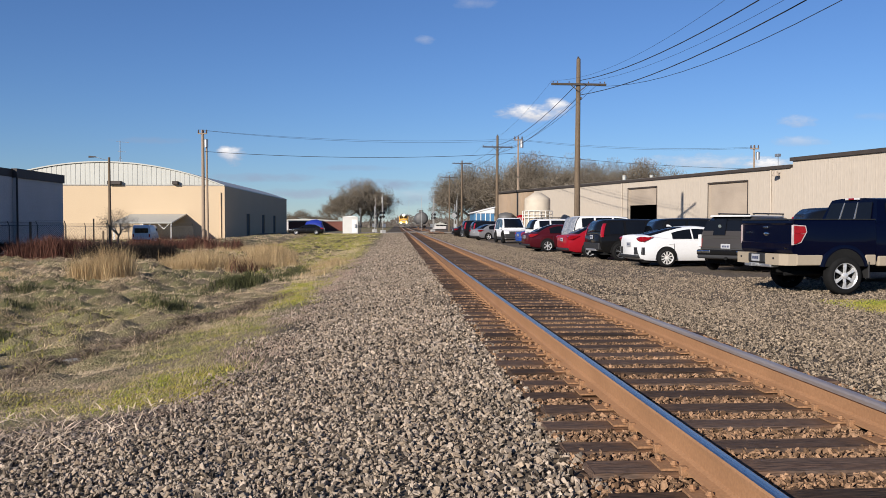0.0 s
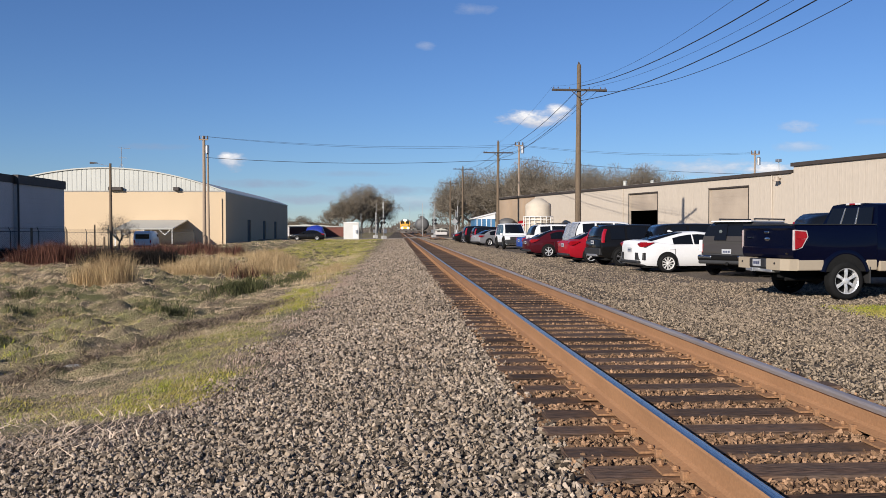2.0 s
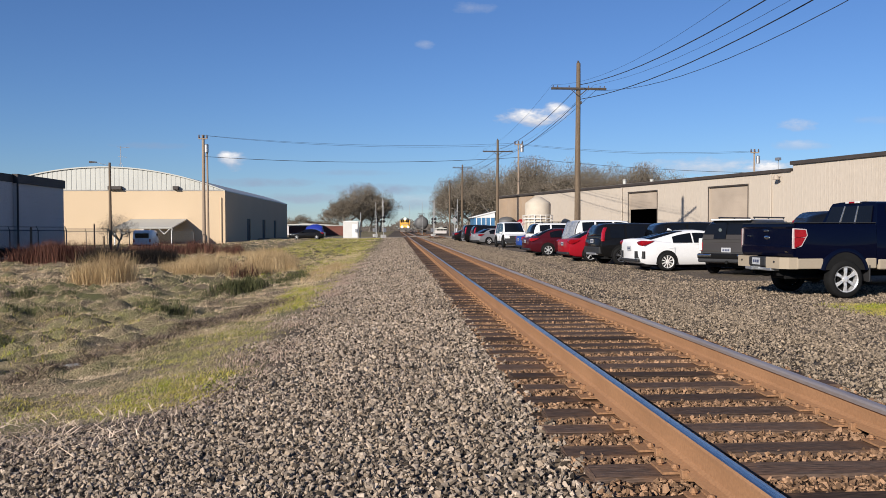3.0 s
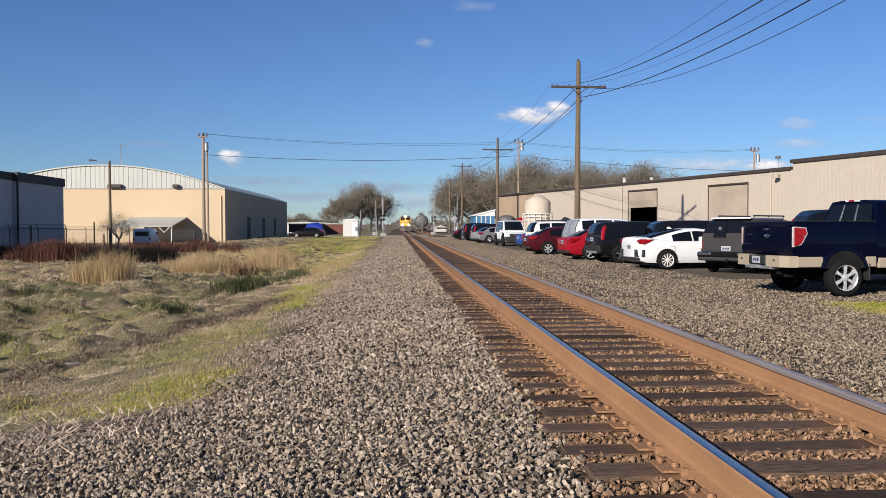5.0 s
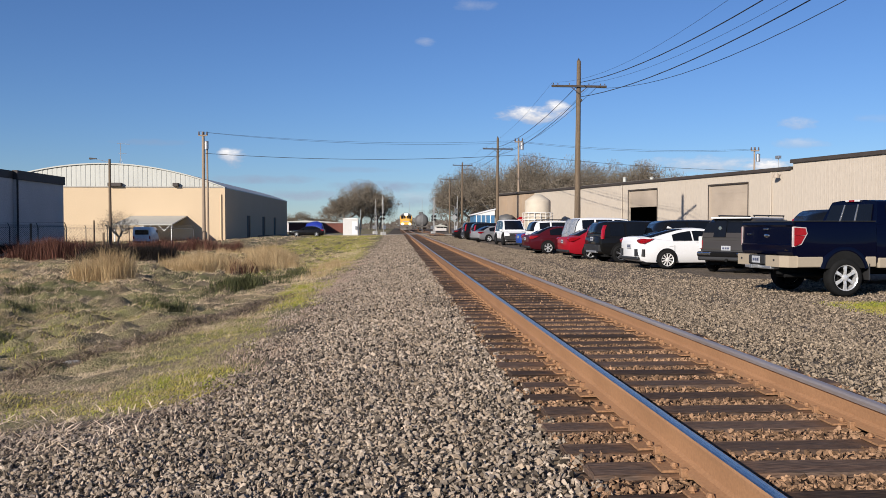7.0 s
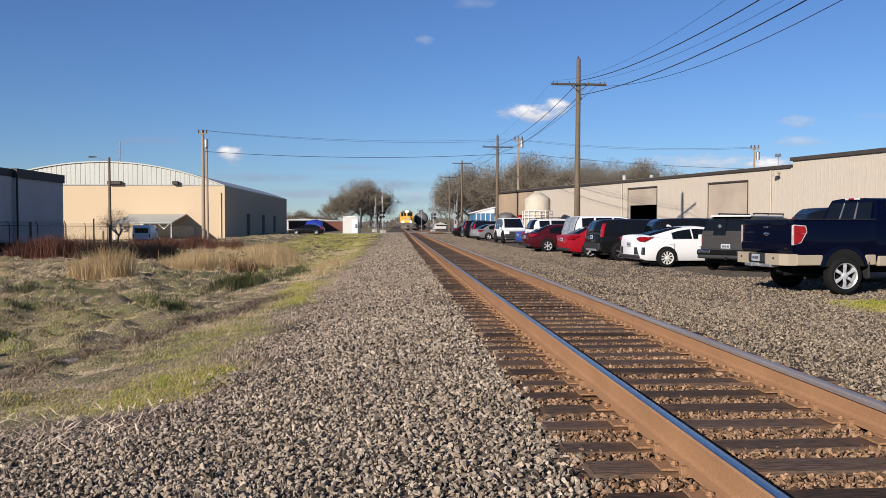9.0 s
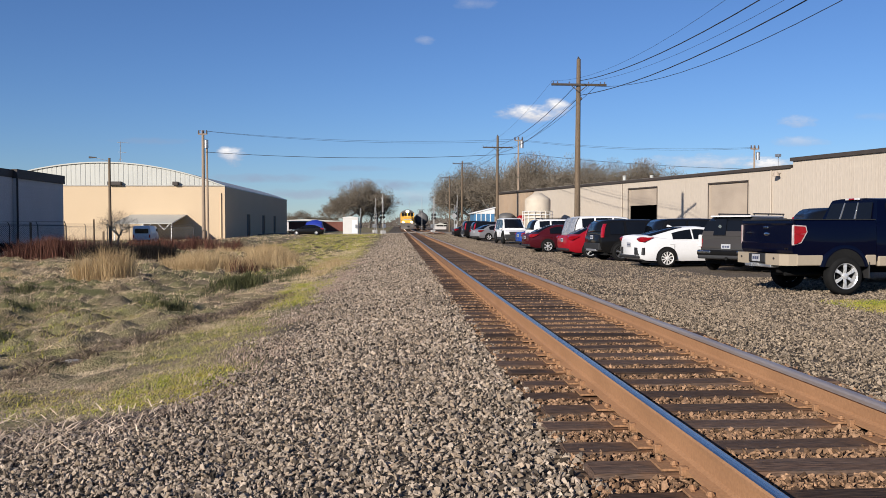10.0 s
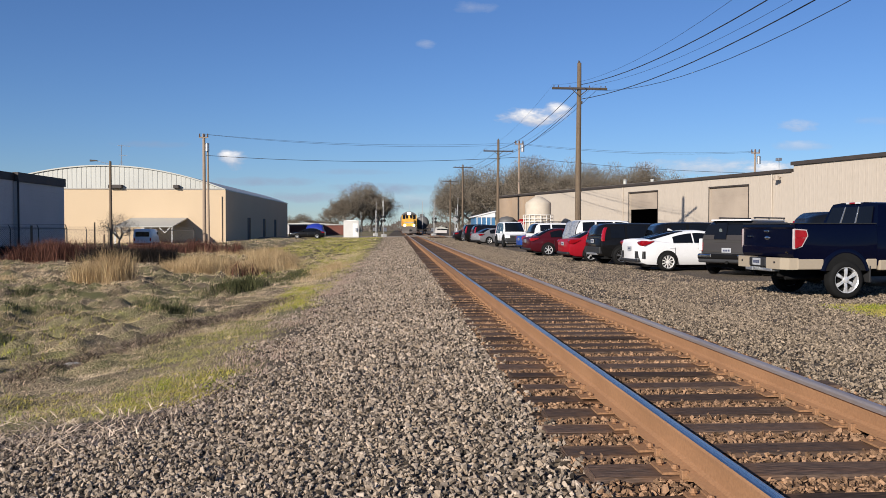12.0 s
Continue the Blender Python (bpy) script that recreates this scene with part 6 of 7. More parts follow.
        loft(bm, [[(x, y * sgn, z) for x, y in ((-0.2, 0.32), (-0.19, 0.8), (-0.08, hw - 0.03), (0.1, hw + 0.005), (0.1, hw - 0.06), (0.0, 0.32))] for z in (0.53, 0.56, 0.74, 0.765)])
        part("bumper_end", bm, low_mat, top, "beige painted bumper end")
        bm = B()
        tube(bm, (-0.21, sgn * 0.62, 0.67), (-0.18, sgn * 0.62, 0.67), 0.022, None, 8)
        part("parking_sensor", bm, M_TRIM, top)
    bm = B()
    box(bm, -0.36, -0.1, -0.05, 0.05, 0.48, 0.56, 0.01)
    box(bm, -0.2, 0.1, -0.5, 0.5, 0.47, 0.54, 0.02)
    part("tow_hitch", bm, M_GALV, top)
    plate_bars(top, -0.225, 0.0, 0.665, 0.3, 0.15)
    # cab
    st = [(2.16, 0.5, 1.44, hw * 0.99), (2.3, 0.45, 1.45, hw), (3.2, 0.45, 1.43, hw), (4.2, 0.45, 1.41, hw), (4.35, 0.5, 1.38, hw), (5.2, 0.5, 1.3, hw * 0.98), (5.7, 0.5, 1.15, hw * 0.93), (L, 0.5, 0.95, hw * 0.85)]
    bm = B()
    loft(bm, [body_ring(x, zb, zt, w) for x, zb, zt, w in st])
    skin("body", bm, mat, top)
    bm = B()
    box(bm, 2.2, 4.6, -hw - 0.012, hw + 0.012, 0.5, 0.72, 0.03)
    part("rocker_panel", bm, low_mat, top, "beige lower body panel")
    zb, zr = 1.44, 1.93
    bm = B()
    rows = []
    for x, xr in ((2.2, 2.34), (2.9, 2.95), (3.7, 3.4), (4.4, 3.85)):
        rows.append([(x, hw * 0.94, zb - 0.03), (xr, hw * 0.76, zr - 0.06), (xr, hw * 0.7, zr - 0.012), (xr, hw * 0.4, zr + 0.015), (xr, -hw * 0.4, zr + 0.015), (xr, -hw * 0.7, zr - 0.012), (xr, -hw * 0.76, zr - 0.06), (x, -hw * 0.94, zb - 0.03)])
    loft(bm, rows)
    skin("cabin", bm, mat, top)
    for y0, y1, nm in ((-0.76, -0.26, "rear_window"), (-0.235, 0.235, "sliding_window"), (0.26, 0.76, "rear_window")):
        bm = B()
        t = lambda y, k: (2.2 + 0.14 * k - 0.012, y * (1 - 0.14 * k), zb + (zr - zb) * k)
        plate(bm, [t(y0, 0.05), t(y1, 0.05), t(y1, 0.83), t(y0, 0.83)], 0.014)
        part(nm, bm, M_CARGLASS, top, "dark tinted window")
    bm = B()
    for y in (-0.248, 0.248):
        plate(bm, [(2.185, y - 0.014, zb + 0.03), (2.185, y + 0.014, zb + 0.03), (2.3, y * 0.88 + 0.012, zb + 0.41), (2.3, y * 0.88 - 0.012, zb + 0.41)], 0.018)
    part("window_divider", bm, M_GALV, top)
    bm = B()
    box(bm, 2.3, 2.4, -0.22, 0.22, zr - 0.02, zr + 0.025, 0.01)
    part("brake_light", bm, M_LENS, top, "clear and red high-mounted brake lamp")
    bm = B()
    box(bm, 2.292, 2.4, -0.09, 0.09, zr - 0.014, zr + 0.02, 0.004)
    part("brake_lens", bm, M_LAMPRED, top, "red lens")
    for sgn in (1, -1):
        for xa, xb in ((2.45, 3.15), (3.22, 4.05)):
            bm = B()
            e = lambda x, z: Vector((x - (0.2 if x > 3.9 and z > 1.6 else 0) + (0.06 if x < 2.6 and z > 1.6 else 0), sgn * (hw * 0.94 + (hw * (0.76 - 0.94)) * (z - zb + 0.03) / (zr - zb - 0.03) + 0.004), z))
            plate(bm, [e(xa, zb + 0.03), e(xb, zb + 0.03), e(xb, zr - 0.11), e(xa, zr - 0.11)], 0.016)
            part("side_window", bm, M_CARGLASS, top, "dark tinted window")
        for xd in (2.42, 3.18, 4.3):
            bm = B()
            box(bm, xd - 0.006, xd + 0.006, sgn * hw - 0.006, sgn * hw + 0.004, 0.74, 1.36)
            part("door_seam", bm, M_TRIM, top)
        bm = B()
        box(bm, 3.9, 4.06, sgn * (hw + 0.14) - 0.12, sgn * (hw + 0.14) + 0.12, 1.45, 1.72, 0.04)
        part("mirror", bm, M_TRIM, top)
        for xd in (2.5, 3.3):
            bm = B()
            box(bm, xd, xd + 0.2, sgn * hw - 0.01, sgn * hw + 0.03, 1.24, 1.28, 0.01)
            part("door_handle", bm, M_CHROME, top)
    for wx in (1.16, 4.85):
        for sgn in (1, -1):
            bm = B()
            arch(bm, wx, sgn * (hw - 0.105), 0.45, 0.475, 0.28, 0.56)
            part("wheel_arch", bm, M_UNDER, top)
            wheel(top, wx, sgn * (hw - 0.04), 0.395, 0.27, 6, M_ALLOY, 0.25)
    bm = B()
    for y in (-0.45, 0.45):
        box(bm, 0.0, 5.4, y - 0.05, y + 0.05, 0.45, 0.6)
    tube(bm, (1.16, -0.75, 0.41), (1.16, 0.75, 0.41), 0.07, None, 10)
    bmesh.ops.create_uvsphere(bm, u_segments=12, v_segments=8, radius=0.16, matrix=Matrix.Translation((1.22, 0.05, 0.42)))
    tube(bm, (0.1, -0.55, 0.42), (1.9, -0.55, 0.45), 0.04, None, 8)
    box(bm, 0.35, 1.0, -0.35, 0.4, 0.36, 0.5, 0.05)
    part("chassis", bm, M_UNDER, top)
    bm = B()
    tube(bm, (0.62, 0.0, 0.36), (0.62, 0.0, 0.58), 0.38, None, 20)
    part("spare_wheel", bm, M_RUBBER, top)
    # near-black slab added to fill the underside with shade
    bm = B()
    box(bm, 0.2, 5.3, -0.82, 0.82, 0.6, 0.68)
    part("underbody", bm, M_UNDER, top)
    bm = B()
    tube(bm, (1.5, 0.62, 0.42), (0.15, 0.62, 0.42), 0.045, None, 10)
    part("exhaust_pipe", bm, M_GALV, top)
    for sgn in (1, -1):
        bm = B()
        box(bm, 1.72, 1.75, sgn * (hw - 0.1) - 0.13, sgn * (hw - 0.1) + 0.13, 0.25, 0.6, 0.01)
        part("mud_flap", bm, M_TRIM, top)
    # the body rides high on its wheels, and the short bed sets the cab back
    for ob in top.children:
        kind = ob.name.split(".")[0]
        if kind not in ("wheel", "chassis"):
            ob.location.z += 0.03 if kind == "wheel_arch" else 0.085
        if kind in CAB_PARTS:
            ob.location.x -= 0.24
    return top


P_NAVY = paint("navy_paint", (0.0007, 0.0014, 0.0095), 0.25)
P_BEIGE = paint("beige_paint", (0.33, 0.275, 0.205), 0.4)
P_WHITE = paint("white_car_paint", (0.66, 0.66, 0.66), 0.3)
P_BLACK = paint("black_car_paint", (0.007, 0.0068, 0.0068), 0.18)
P_RED = paint("red_car_paint", (0.27, 0.008, 0.016), 0.25)
P_DARKRED = paint("maroon_car_paint", (0.055, 0.006, 0.010), 0.25)
P_GREY = paint("grey_car_paint", (0.043, 0.039, 0.037), 0.35)
P_SILVER = paint("silver_car_paint", (0.26, 0.26, 0.27), 0.35, 0.4)
P_BLUE = paint("blue_car_paint", (0.015, 0.06, 0.28), 0.25)
M_WHITERIM = surface("white_rim", (0.75, 0.73, 0.70), 0.35, 0.2, 0.05, 3, 40, 0)


def white_van(m):
    """Boxy panel van, rear at x = 0, nose to +x."""
    top = empty("van", m)
    tagged(top, "white panel van with a dark rear window by the fence", "van", "parked vehicles")
    bm = B()
    rows = []
    for x, zb, zt, w in ((0.0, 0.42, 1.68, 0.74), (0.05, 0.34, 1.76, 0.8), (0.3, 0.28, 1.82, 0.83), (2.9, 0.28, 1.82, 0.83), (3.3, 0.28, 1.7, 0.82), (3.9, 0.28, 1.12, 0.82), (4.3, 0.3, 1.0, 0.78), (4.45, 0.4, 0.8, 0.7)):
        rows.append([(x, y, z) for y, z in ((-w * 0.9, zb), (w * 0.9, zb), (w, zb + 0.12), (w, zt * 0.6), (w * 0.93, zt - 0.1), (w * 0.82, zt), (-w * 0.82, zt), (-w * 0.93, zt - 0.1), (-w, zt * 0.6), (-w, zb + 0.12))])
    loft(bm, rows)
    skin("body", bm, P_WHITE, top)
    bm = B()
    box(bm, -0.012, 0.05, -0.6, 0.6, 1.12, 1.55, 0.01)
    part("rear_window", bm, M_CARGLASS, top, "dark rear window")
    bm = B()
    box(bm, -0.09, 0.06, -0.78, 0.78, 0.36, 0.52, 0.03)
    part("rear_bumper", bm, M_TRIM, top)
    for sgn in (1, -1):
        bm = B()
        box(bm, -0.015, 0.06, sgn * 0.7 - 0.06, sgn * 0.7 + 0.06, 0.72, 1.02, 0.01)
        part("tail_lamp", bm, M_LAMPRED, top, "red tail lamp")
        bm = B()
        box(bm, 2.6, 3.3, sgn * 0.79 - 0.02, sgn * 0.79 + 0.02, 1.1, 1.52, 0.01)
        part("side_window", bm, M_CARGLASS, top, "dark tinted window")
        for wx in (0.8, 3.5):
            wheel(top, wx, sgn * 0.76, 0.31, 0.2, 5, M_ALLOY, 0.2)
    return top


def parked(x, y, turn=7.0):
    """Rear middle at x, y, nose away from the track."""
    return pose(x, y, gz(x, y) + 0.005, 0, 0, turn)


def car_park():
    pickup(parked(7.97, 17.31, 7), P_NAVY, P_BEIGE, "dark navy pickup truck with beige lower panels")
    suv(parked(10.55, 20.75, 7), P_BLACK, "black sport utility car half hidden behind a pickup", 4.8, 1.9, 1.9, (5, M_ALLOY, False))
    xterra = suv(parked(10.08, 24.6, 40), P_GREY, "grey sport utility car with white roof edge and rack", 4.5, 1.85, 1.72, (5, M_ALLOY, False), name="suv", rack=True, tyre=(0.37, 0.22), plate_z=0.78, pillar=False)
    # pressed tailgate with a dark latch panel and chrome bumper
    bm = B()
    plate(bm, [(0.035, 0.82, 0.8), (0.035, -0.82, 0.8), (0.045, -0.82, 1.1), (0.045, 0.82, 1.1)], 0.05)
    plate(bm, [(0.03, 0.8, 1.1), (0.03, -0.8, 1.1), (0.075, -0.78, 1.25), (0.075, 0.78, 1.25)], 0.05)
    part("tailgate", bm, P_GREY, xterra, "grey metal tailgate")
    bm = B()
    plate(bm, [(0.075, 0.78, 1.254), (0.075, -0.78, 1.254), (0.17, -0.7, 1.56), (0.17, 0.7, 1.56)], 0.05)
    part("rear_glass", bm, M_CARGLASS, xterra, "dark rear glass")
    bm = B()
    plate(bm, [(0.01, 0.42, 1.12), (0.01, 0.02, 1.12), (0.17, 0.04, 1.62), (0.17, 0.40, 1.62)], 0.07)
    part("latch_panel", bm, M_CARGLASS, xterra, "black latch panel")
    bm = B()
    tube(bm, (0.03, 0.22, 1.4), (0.06, 0.22, 1.4), 0.055, None, 12)
    part("badge", bm, M_CHROME, xterra)
    bm = B()
    box(bm, -0.17, 0.06, -0.9, 0.9, 0.5, 0.68, 0.05)
    part("rear_step", bm, P_BLACK, xterra, "glossy dark rear bumper")
    bm = B()
    box(bm, -0.18, 0.0, 0.42, 0.89, 0.56, 0.66, 0.03)
    part("bumper_trim", bm, M_CHROME, xterra, "chrome bumper trim")
    bm = B()
    box(bm, -0.18, 0.0, -0.89, -0.42, 0.56, 0.66, 0.03)
    part("bumper_trim", bm, M_CHROME, xterra, "chrome bumper trim")
    bm = B()
    box(bm, -0.19, 0.02, -0.86, 0.86, 0.4, 0.52, 0.04)
    part("bumper_skirt", bm, M_TRIM, xterra, "black bumper skirt")
    bm = B()
    tube(bm, (0.55, 0.05, 0.26), (0.55, 0.05, 0.46), 0.36, None, 20)
    part("spare_wheel", bm, M_RUBBER, xterra, "dark spare wheel under the tail")
    bm = B()
    tube(bm, (0.85, -0.8, 0.36), (0.85, 0.8, 0.36), 0.07, None, 8)
    part("rear_axle", bm, M_UNDER, xterra)
    bm = B()
    tube(bm, (-0.24, -0.12, 0.42), (0.2, -0.12, 0.42), 0.05, None, 8)
    part("tow_bar", bm, M_UNDER, xterra)
    bm = B()
    box(bm, 0.24, 2.55, -0.66, 0.66, 1.69, 1.738, 0.02)
    part("roof_panel", bm, P_WHITE, xterra, "white roof panel")
    for sgn in (1, -1):
        bm = B()
        box(bm, -0.02, 0.12, sgn * 0.87 - 0.055, sgn * 0.87 + 0.055, 0.76, 1.14, 0.02)
        part("clear_lamp", bm, M_LENS, xterra, "clear lamp strip")
    civic = sedan(parked(8.09, 28.15, 7), P_WHITE, "white sedan with a fin aerial and white rims", 4.65, 1.8, 1.42, (10, M_WHITERIM, False), True)
    civic.scale.z = 0.98
    bm = B()
    loft(bm, [[(1.4, -0.04, 1.41), (1.58, -0.03, 1.41), (1.58, 0.03, 1.41), (1.4, 0.04, 1.41)], [(1.4, -0.01, 1.48), (1.46, -0.008, 1.48), (1.46, 0.008, 1.48), (1.4, 0.01, 1.48)]])
    part("fin_aerial", bm, P_WHITE, civic)
    for sgn in (1, -1):
        bm = B()
        loft(bm, [[(x, sgn * y, z) for x, y in ((-0.035, 0.5), (0.0, 0.70), (0.14, 0.872), (0.2, 0.86), (0.1, 0.6))] for z in (0.44, 0.48, 0.64, 0.69)])
        part("bumper_vent", bm, M_TRIM, civic, "black bumper vent")
    suv(parked(9.6, 30.55, 7), P_BLACK, "black sport utility car beside the white sedan", 4.7, 1.86, 1.68, (5, M_ALLOY, False), pillar=False)
    suv(parked(7.92, 32.9, 8), P_BLACK, "glossy black compact sport utility car", 4.55, 1.85, 1.66, (5, M_SILVERRIM, True))
    sedan(parked(7.35, 36.1, 7), P_RED, "bright red sedan with dark glass", 4.6, 1.78, 1.42)
    tall = suv(parked(8.35, 39.6, 7), P_WHITE, "tall white sport utility car with plastic over its rear", 5.0, 1.95, 1.86, (6, M_ALLOY, False), pillar=False)
    bm = B()
    rows = []
    for k, y in enumerate(np.linspace(-0.9, 0.9, 13)):
        o = 0.05 + 0.03 * math.sin(k * 2.3) + 0.02 * math.sin(k * 5.1)
        f = 1 - 0.16 * abs(y)
        rows.append([(x - o + 0.02 * math.sin(k * 1.7 + z * 9), y * (1 - 0.14 * (z - 0.8)), z) for x, z in ((0.02, 0.62), (-0.02, 0.85), (0.02, 1.1), (0.08, 1.4), (0.2, 1.7), (0.3, 1.8), (0.34, 1.8), (0.24, 1.7), (0.12, 1.4), (0.06, 1.1), (0.02, 0.85), (0.05, 0.62))])
    loft(bm, rows)
    part("plastic_sheet", bm, M_PLASTIC, tall, "crumpled translucent grey plastic sheet", True)
    sedan(parked(6.85, 43.5, 7), P_DARKRED, "dark maroon sedan with silver rims", 4.55, 1.78, 1.45, (6, M_ALLOY, False))
    suv(parked(7.6, 47.0, 7), P_WHITE, "white sport utility car with dark windows", 4.7, 1.88, 1.76, rack=True, pillar=False)
    sedan(parked(7.6, 51.0, 7), P_BLUE, "small bright blue car", 4.1, 1.7, 1.32)
    jeep = suv(parked(8.75, 66.0, -86), P_WHITE, "white off-road car with dark glass and black bumper", 4.4, 1.85, 1.95, (5, M_TRIM, False), tyre=(0.46, 0.22))
    bm = B()
    box(bm, 4.15, 4.55, -0.9, 0.9, 0.42, 0.72, 0.04)
    part("front_bumper", bm, M_TRIM, jeep, "black steel front bumper")
    bm = B()
    box(bm, 4.25, 4.42, -0.55, 0.55, 0.72, 0.92, 0.02)
    part("grille", bm, M_TRIM, jeep, "black grille")
    sedan(parked(7.0, 74.0, 25), P_SILVER, "silver-grey sedan parked at a slant", 4.6, 1.8, 1.45)
    suv(parked(7.3, 80.0, 7), P_BLACK, "dark sport utility car with glossy paint", 4.7, 1.88, 1.75)
    suv(parked(6.9, 86.0, 7), P_BLACK, "black sport utility car", 4.8, 1.9, 1.85)
    sedan(parked(6.3, 92.0, 7), P_BLACK, "black sedan at the end of the row", 4.6, 1.8, 1.45)
    # beyond the field
    sedan(pose(-9.9, 113, gz(-10, 113), 0, 0, 177), P_BLACK, "black sedan on the side road", 4.7, 1.8, 1.42)
    white_van(pose(-23.2, 76, gz(-23.2, 76), 0, 0, 96))


M_PLASTIC = surface("plastic_sheet", (0.27, 0.28, 0.3), 0.3, 0.0, 0.2, 3, 14, 0.5, 0.03, (0.13, 0.14, 0.16), coat=0.4)
M_SILVERRIM = surface("dark_silver_rim", (0.35, 0.35, 0.36), 0.3, 0.8, 0.05, 3, 40, 0)
car_park()


# ---- railway things ----
G_YELLOW = surface("armour_yellow", (0.62, 0.33, 0.045), 0.45, 0, 0.06, 0.8, 15, 0.03, 0.004, (0.52, 0.27, 0.04))
G_GREY = surface("harbour_grey", (0.30, 0.31, 0.32), 0.5, 0, 0.06, 0.8, 15, 0.03)
G_ROOF = surface("sooty_grey", (0.085, 0.083, 0.08), 0.7, 0, 0.1, 0.8, 15, 0.03)
G_FRAME = surface("loco_frame", (0.10, 0.085, 0.075), 0.7, 0, 0.15, 1.2, 20, 0.05)
M_HEADLIGHT = glow("headlight", (1.0, 0.9, 0.7), 45.0)
M_TANK = surface("tank_grey", (0.10, 0.098, 0.097), 0.6, 0, 0.12, 0.7, 12, 0.03, 0.004, (0.07, 0.067, 0.065))


def locomotive():
    """Road diesel, nose to -y, standing on the railhead."""
    top = empty("locomotive", pose(MID, 172, 0.19))
    tagged(top, "yellow diesel locomotive with grey roof and lit headlights", "locomotive")
    bm = B()
    box(bm, -1.5, 1.5, 0.9, 21.5, 1.15, 1.55, 0.03)
    part("deck", bm, G_FRAME, top)
    # nose with sloped top
    bm = B()
    loft(bm, [[(-w, 1.0, z0), (w, 1.0, z0), (w, 2.9, z0), (-w, 2.9, z0)] if z0 < 2.9 else [(-w, 1.25, z0), (w, 1.25, z0), (w, 2.9, z0 + 0.15), (-w, 2.9, z0 + 0.15)]
              for z0, w in ((1.55, 0.95), (2.5, 0.95), (2.75, 0.92), (3.0, 0.78))])
    part("nose", bm, G_YELLOW, top, "yellow nose")
    bm = B()
    rows = [[(-w, 2.7, z), (w, 2.7, z), (w, 5.2, z), (-w, 5.2, z)] for z, w in ((1.55, 1.55), (3.6, 1.55), (3.95, 1.5))]
    loft(bm, rows)
    cab = part("cab", bm, G_YELLOW, top, "yellow cab")
    bm = B()
    loft(bm, [[(-w, 2.6 + d, z), (w, 2.6 + d, z), (w, 5.3 - d, z), (-w, 5.3 - d, z)] for z, w, d in ((3.84, 1.56, 0), (4.15, 1.25, 0.05), (4.42, 0.7, 0.15))])
    part("cab_roof", bm, G_ROOF, top, "dark grey cab roof")
    bm = B()
    for x in (-0.25, 0.0, 0.25):
        tube(bm, (x, 3.4, 4.62), (x, 2.9, 4.62), 0.04, 0.09, 8)
    tube(bm, (0, 3.3, 4.35), (0, 3.3, 4.62), 0.05, None, 6)
    part("horn", bm, G_ROOF, top)
    for x in (-0.72, 0.72):
        bm = B()
        box(bm, x - 0.3, x + 0.3, 2.5, 2.7, 3.86, 4.12, 0.02)
        part("number_board", bm, M_FASCIA, top, "dark number board")
    bm = B()
    box(bm, -0.93, 0.93, 0.97, 1.0, 2.2, 2.42)
    part("nose_band", bm, G_GREY, top, "grey band across the nose")
    for x in (-1.05, -0.42, 0.42, 1.05):
        bm = B()
        box(bm, x - 0.28, x + 0.28, 2.66, 2.69, 3.02, 3.82, 0.02)
        part("windscreen", bm, M_CARGLASS, cab)
    bm = B()
    box(bm, -0.95, 0.95, 5.2, 20.0, 1.55, 4.1, 0.08)
    part("long_hood", bm, G_YELLOW, top)
    bm = B()
    box(bm, -1.05, 1.05, 6.0, 19.5, 4.1, 4.5, 0.1)
    part("hood_roof", bm, G_GREY, top)
    bm = B()
    box(bm, -0.32, 0.32, 2.45, 2.8, 4.0, 4.35, 0.05)
    part("headlight_housing", bm, G_GREY, top)
    for x in (-0.14, 0.14):
        bm = B()
        tube(bm, (x, 2.4, 4.15), (x, 2.46, 4.15), 0.17, None, 14)
        part("headlight", bm, M_HEADLIGHT, top, "lit headlight")
    for x in (-0.95, 0.95):
        bm = B()
        tube(bm, (x, 0.82, 1.72), (x, 0.9, 1.72), 0.18, None, 14)
        part("ditch_light", bm, M_HEADLIGHT, top, "lit ditch light")
        bm = B()
        box(bm, x - 0.2, x + 0.2, 0.9, 1.1, 1.55, 1.92, 0.02)
        part("ditch_light_box", bm, G_FRAME, top)
    # pilot, plough, coupler, steps
    bm = B()
    box(bm, -1.5, 1.5, 0.8, 1.0, 0.55, 1.5, 0.03)
    part("pilot", bm, G_FRAME, top)
    bm = B()
    loft(bm, [[(-1.45, 0.78, 0.12), (0, 0.35, 0.12), (1.45, 0.78, 0.12), (1.45, 0.95, 0.12), (-1.45, 0.95, 0.12)], [(-1.45, 0.82, 0.7), (0, 0.6, 0.7), (1.45, 0.82, 0.7), (1.45, 0.95, 0.7), (-1.45, 0.95, 0.7)]])
    part("plough", bm, G_FRAME, top)
    bm = B()
    box(bm, -0.15, 0.15, 0.1, 0.9, 0.75, 1.0, 0.04)
    part("coupler", bm, G_FRAME, top)
    for sgn in (-1, 1):
        bm = B()
        for k in range(4):
            box(bm, sgn * 1.38 - 0.14, sgn * 1.38 + 0.14, 1.0, 1.4, 0.3 + 0.32 * k, 0.34 + 0.32 * k)
        part("steps", bm, G_YELLOW, top)
        bm = B()
        for y in (1.0, 2.6):
            tube(bm, (sgn * 1.45, y, 1.5), (sgn * 1.45, y, 2.6), 0.025, None, 6)
        tube(bm, (sgn * 1.45, 1.0, 2.6), (sgn * 1.45, 2.6, 2.6), 0.025, None, 6)
        tube(bm, (sgn * 1.45, 1.0, 2.6), (sgn * 0.5, 1.0, 2.6), 0.025, None, 6)
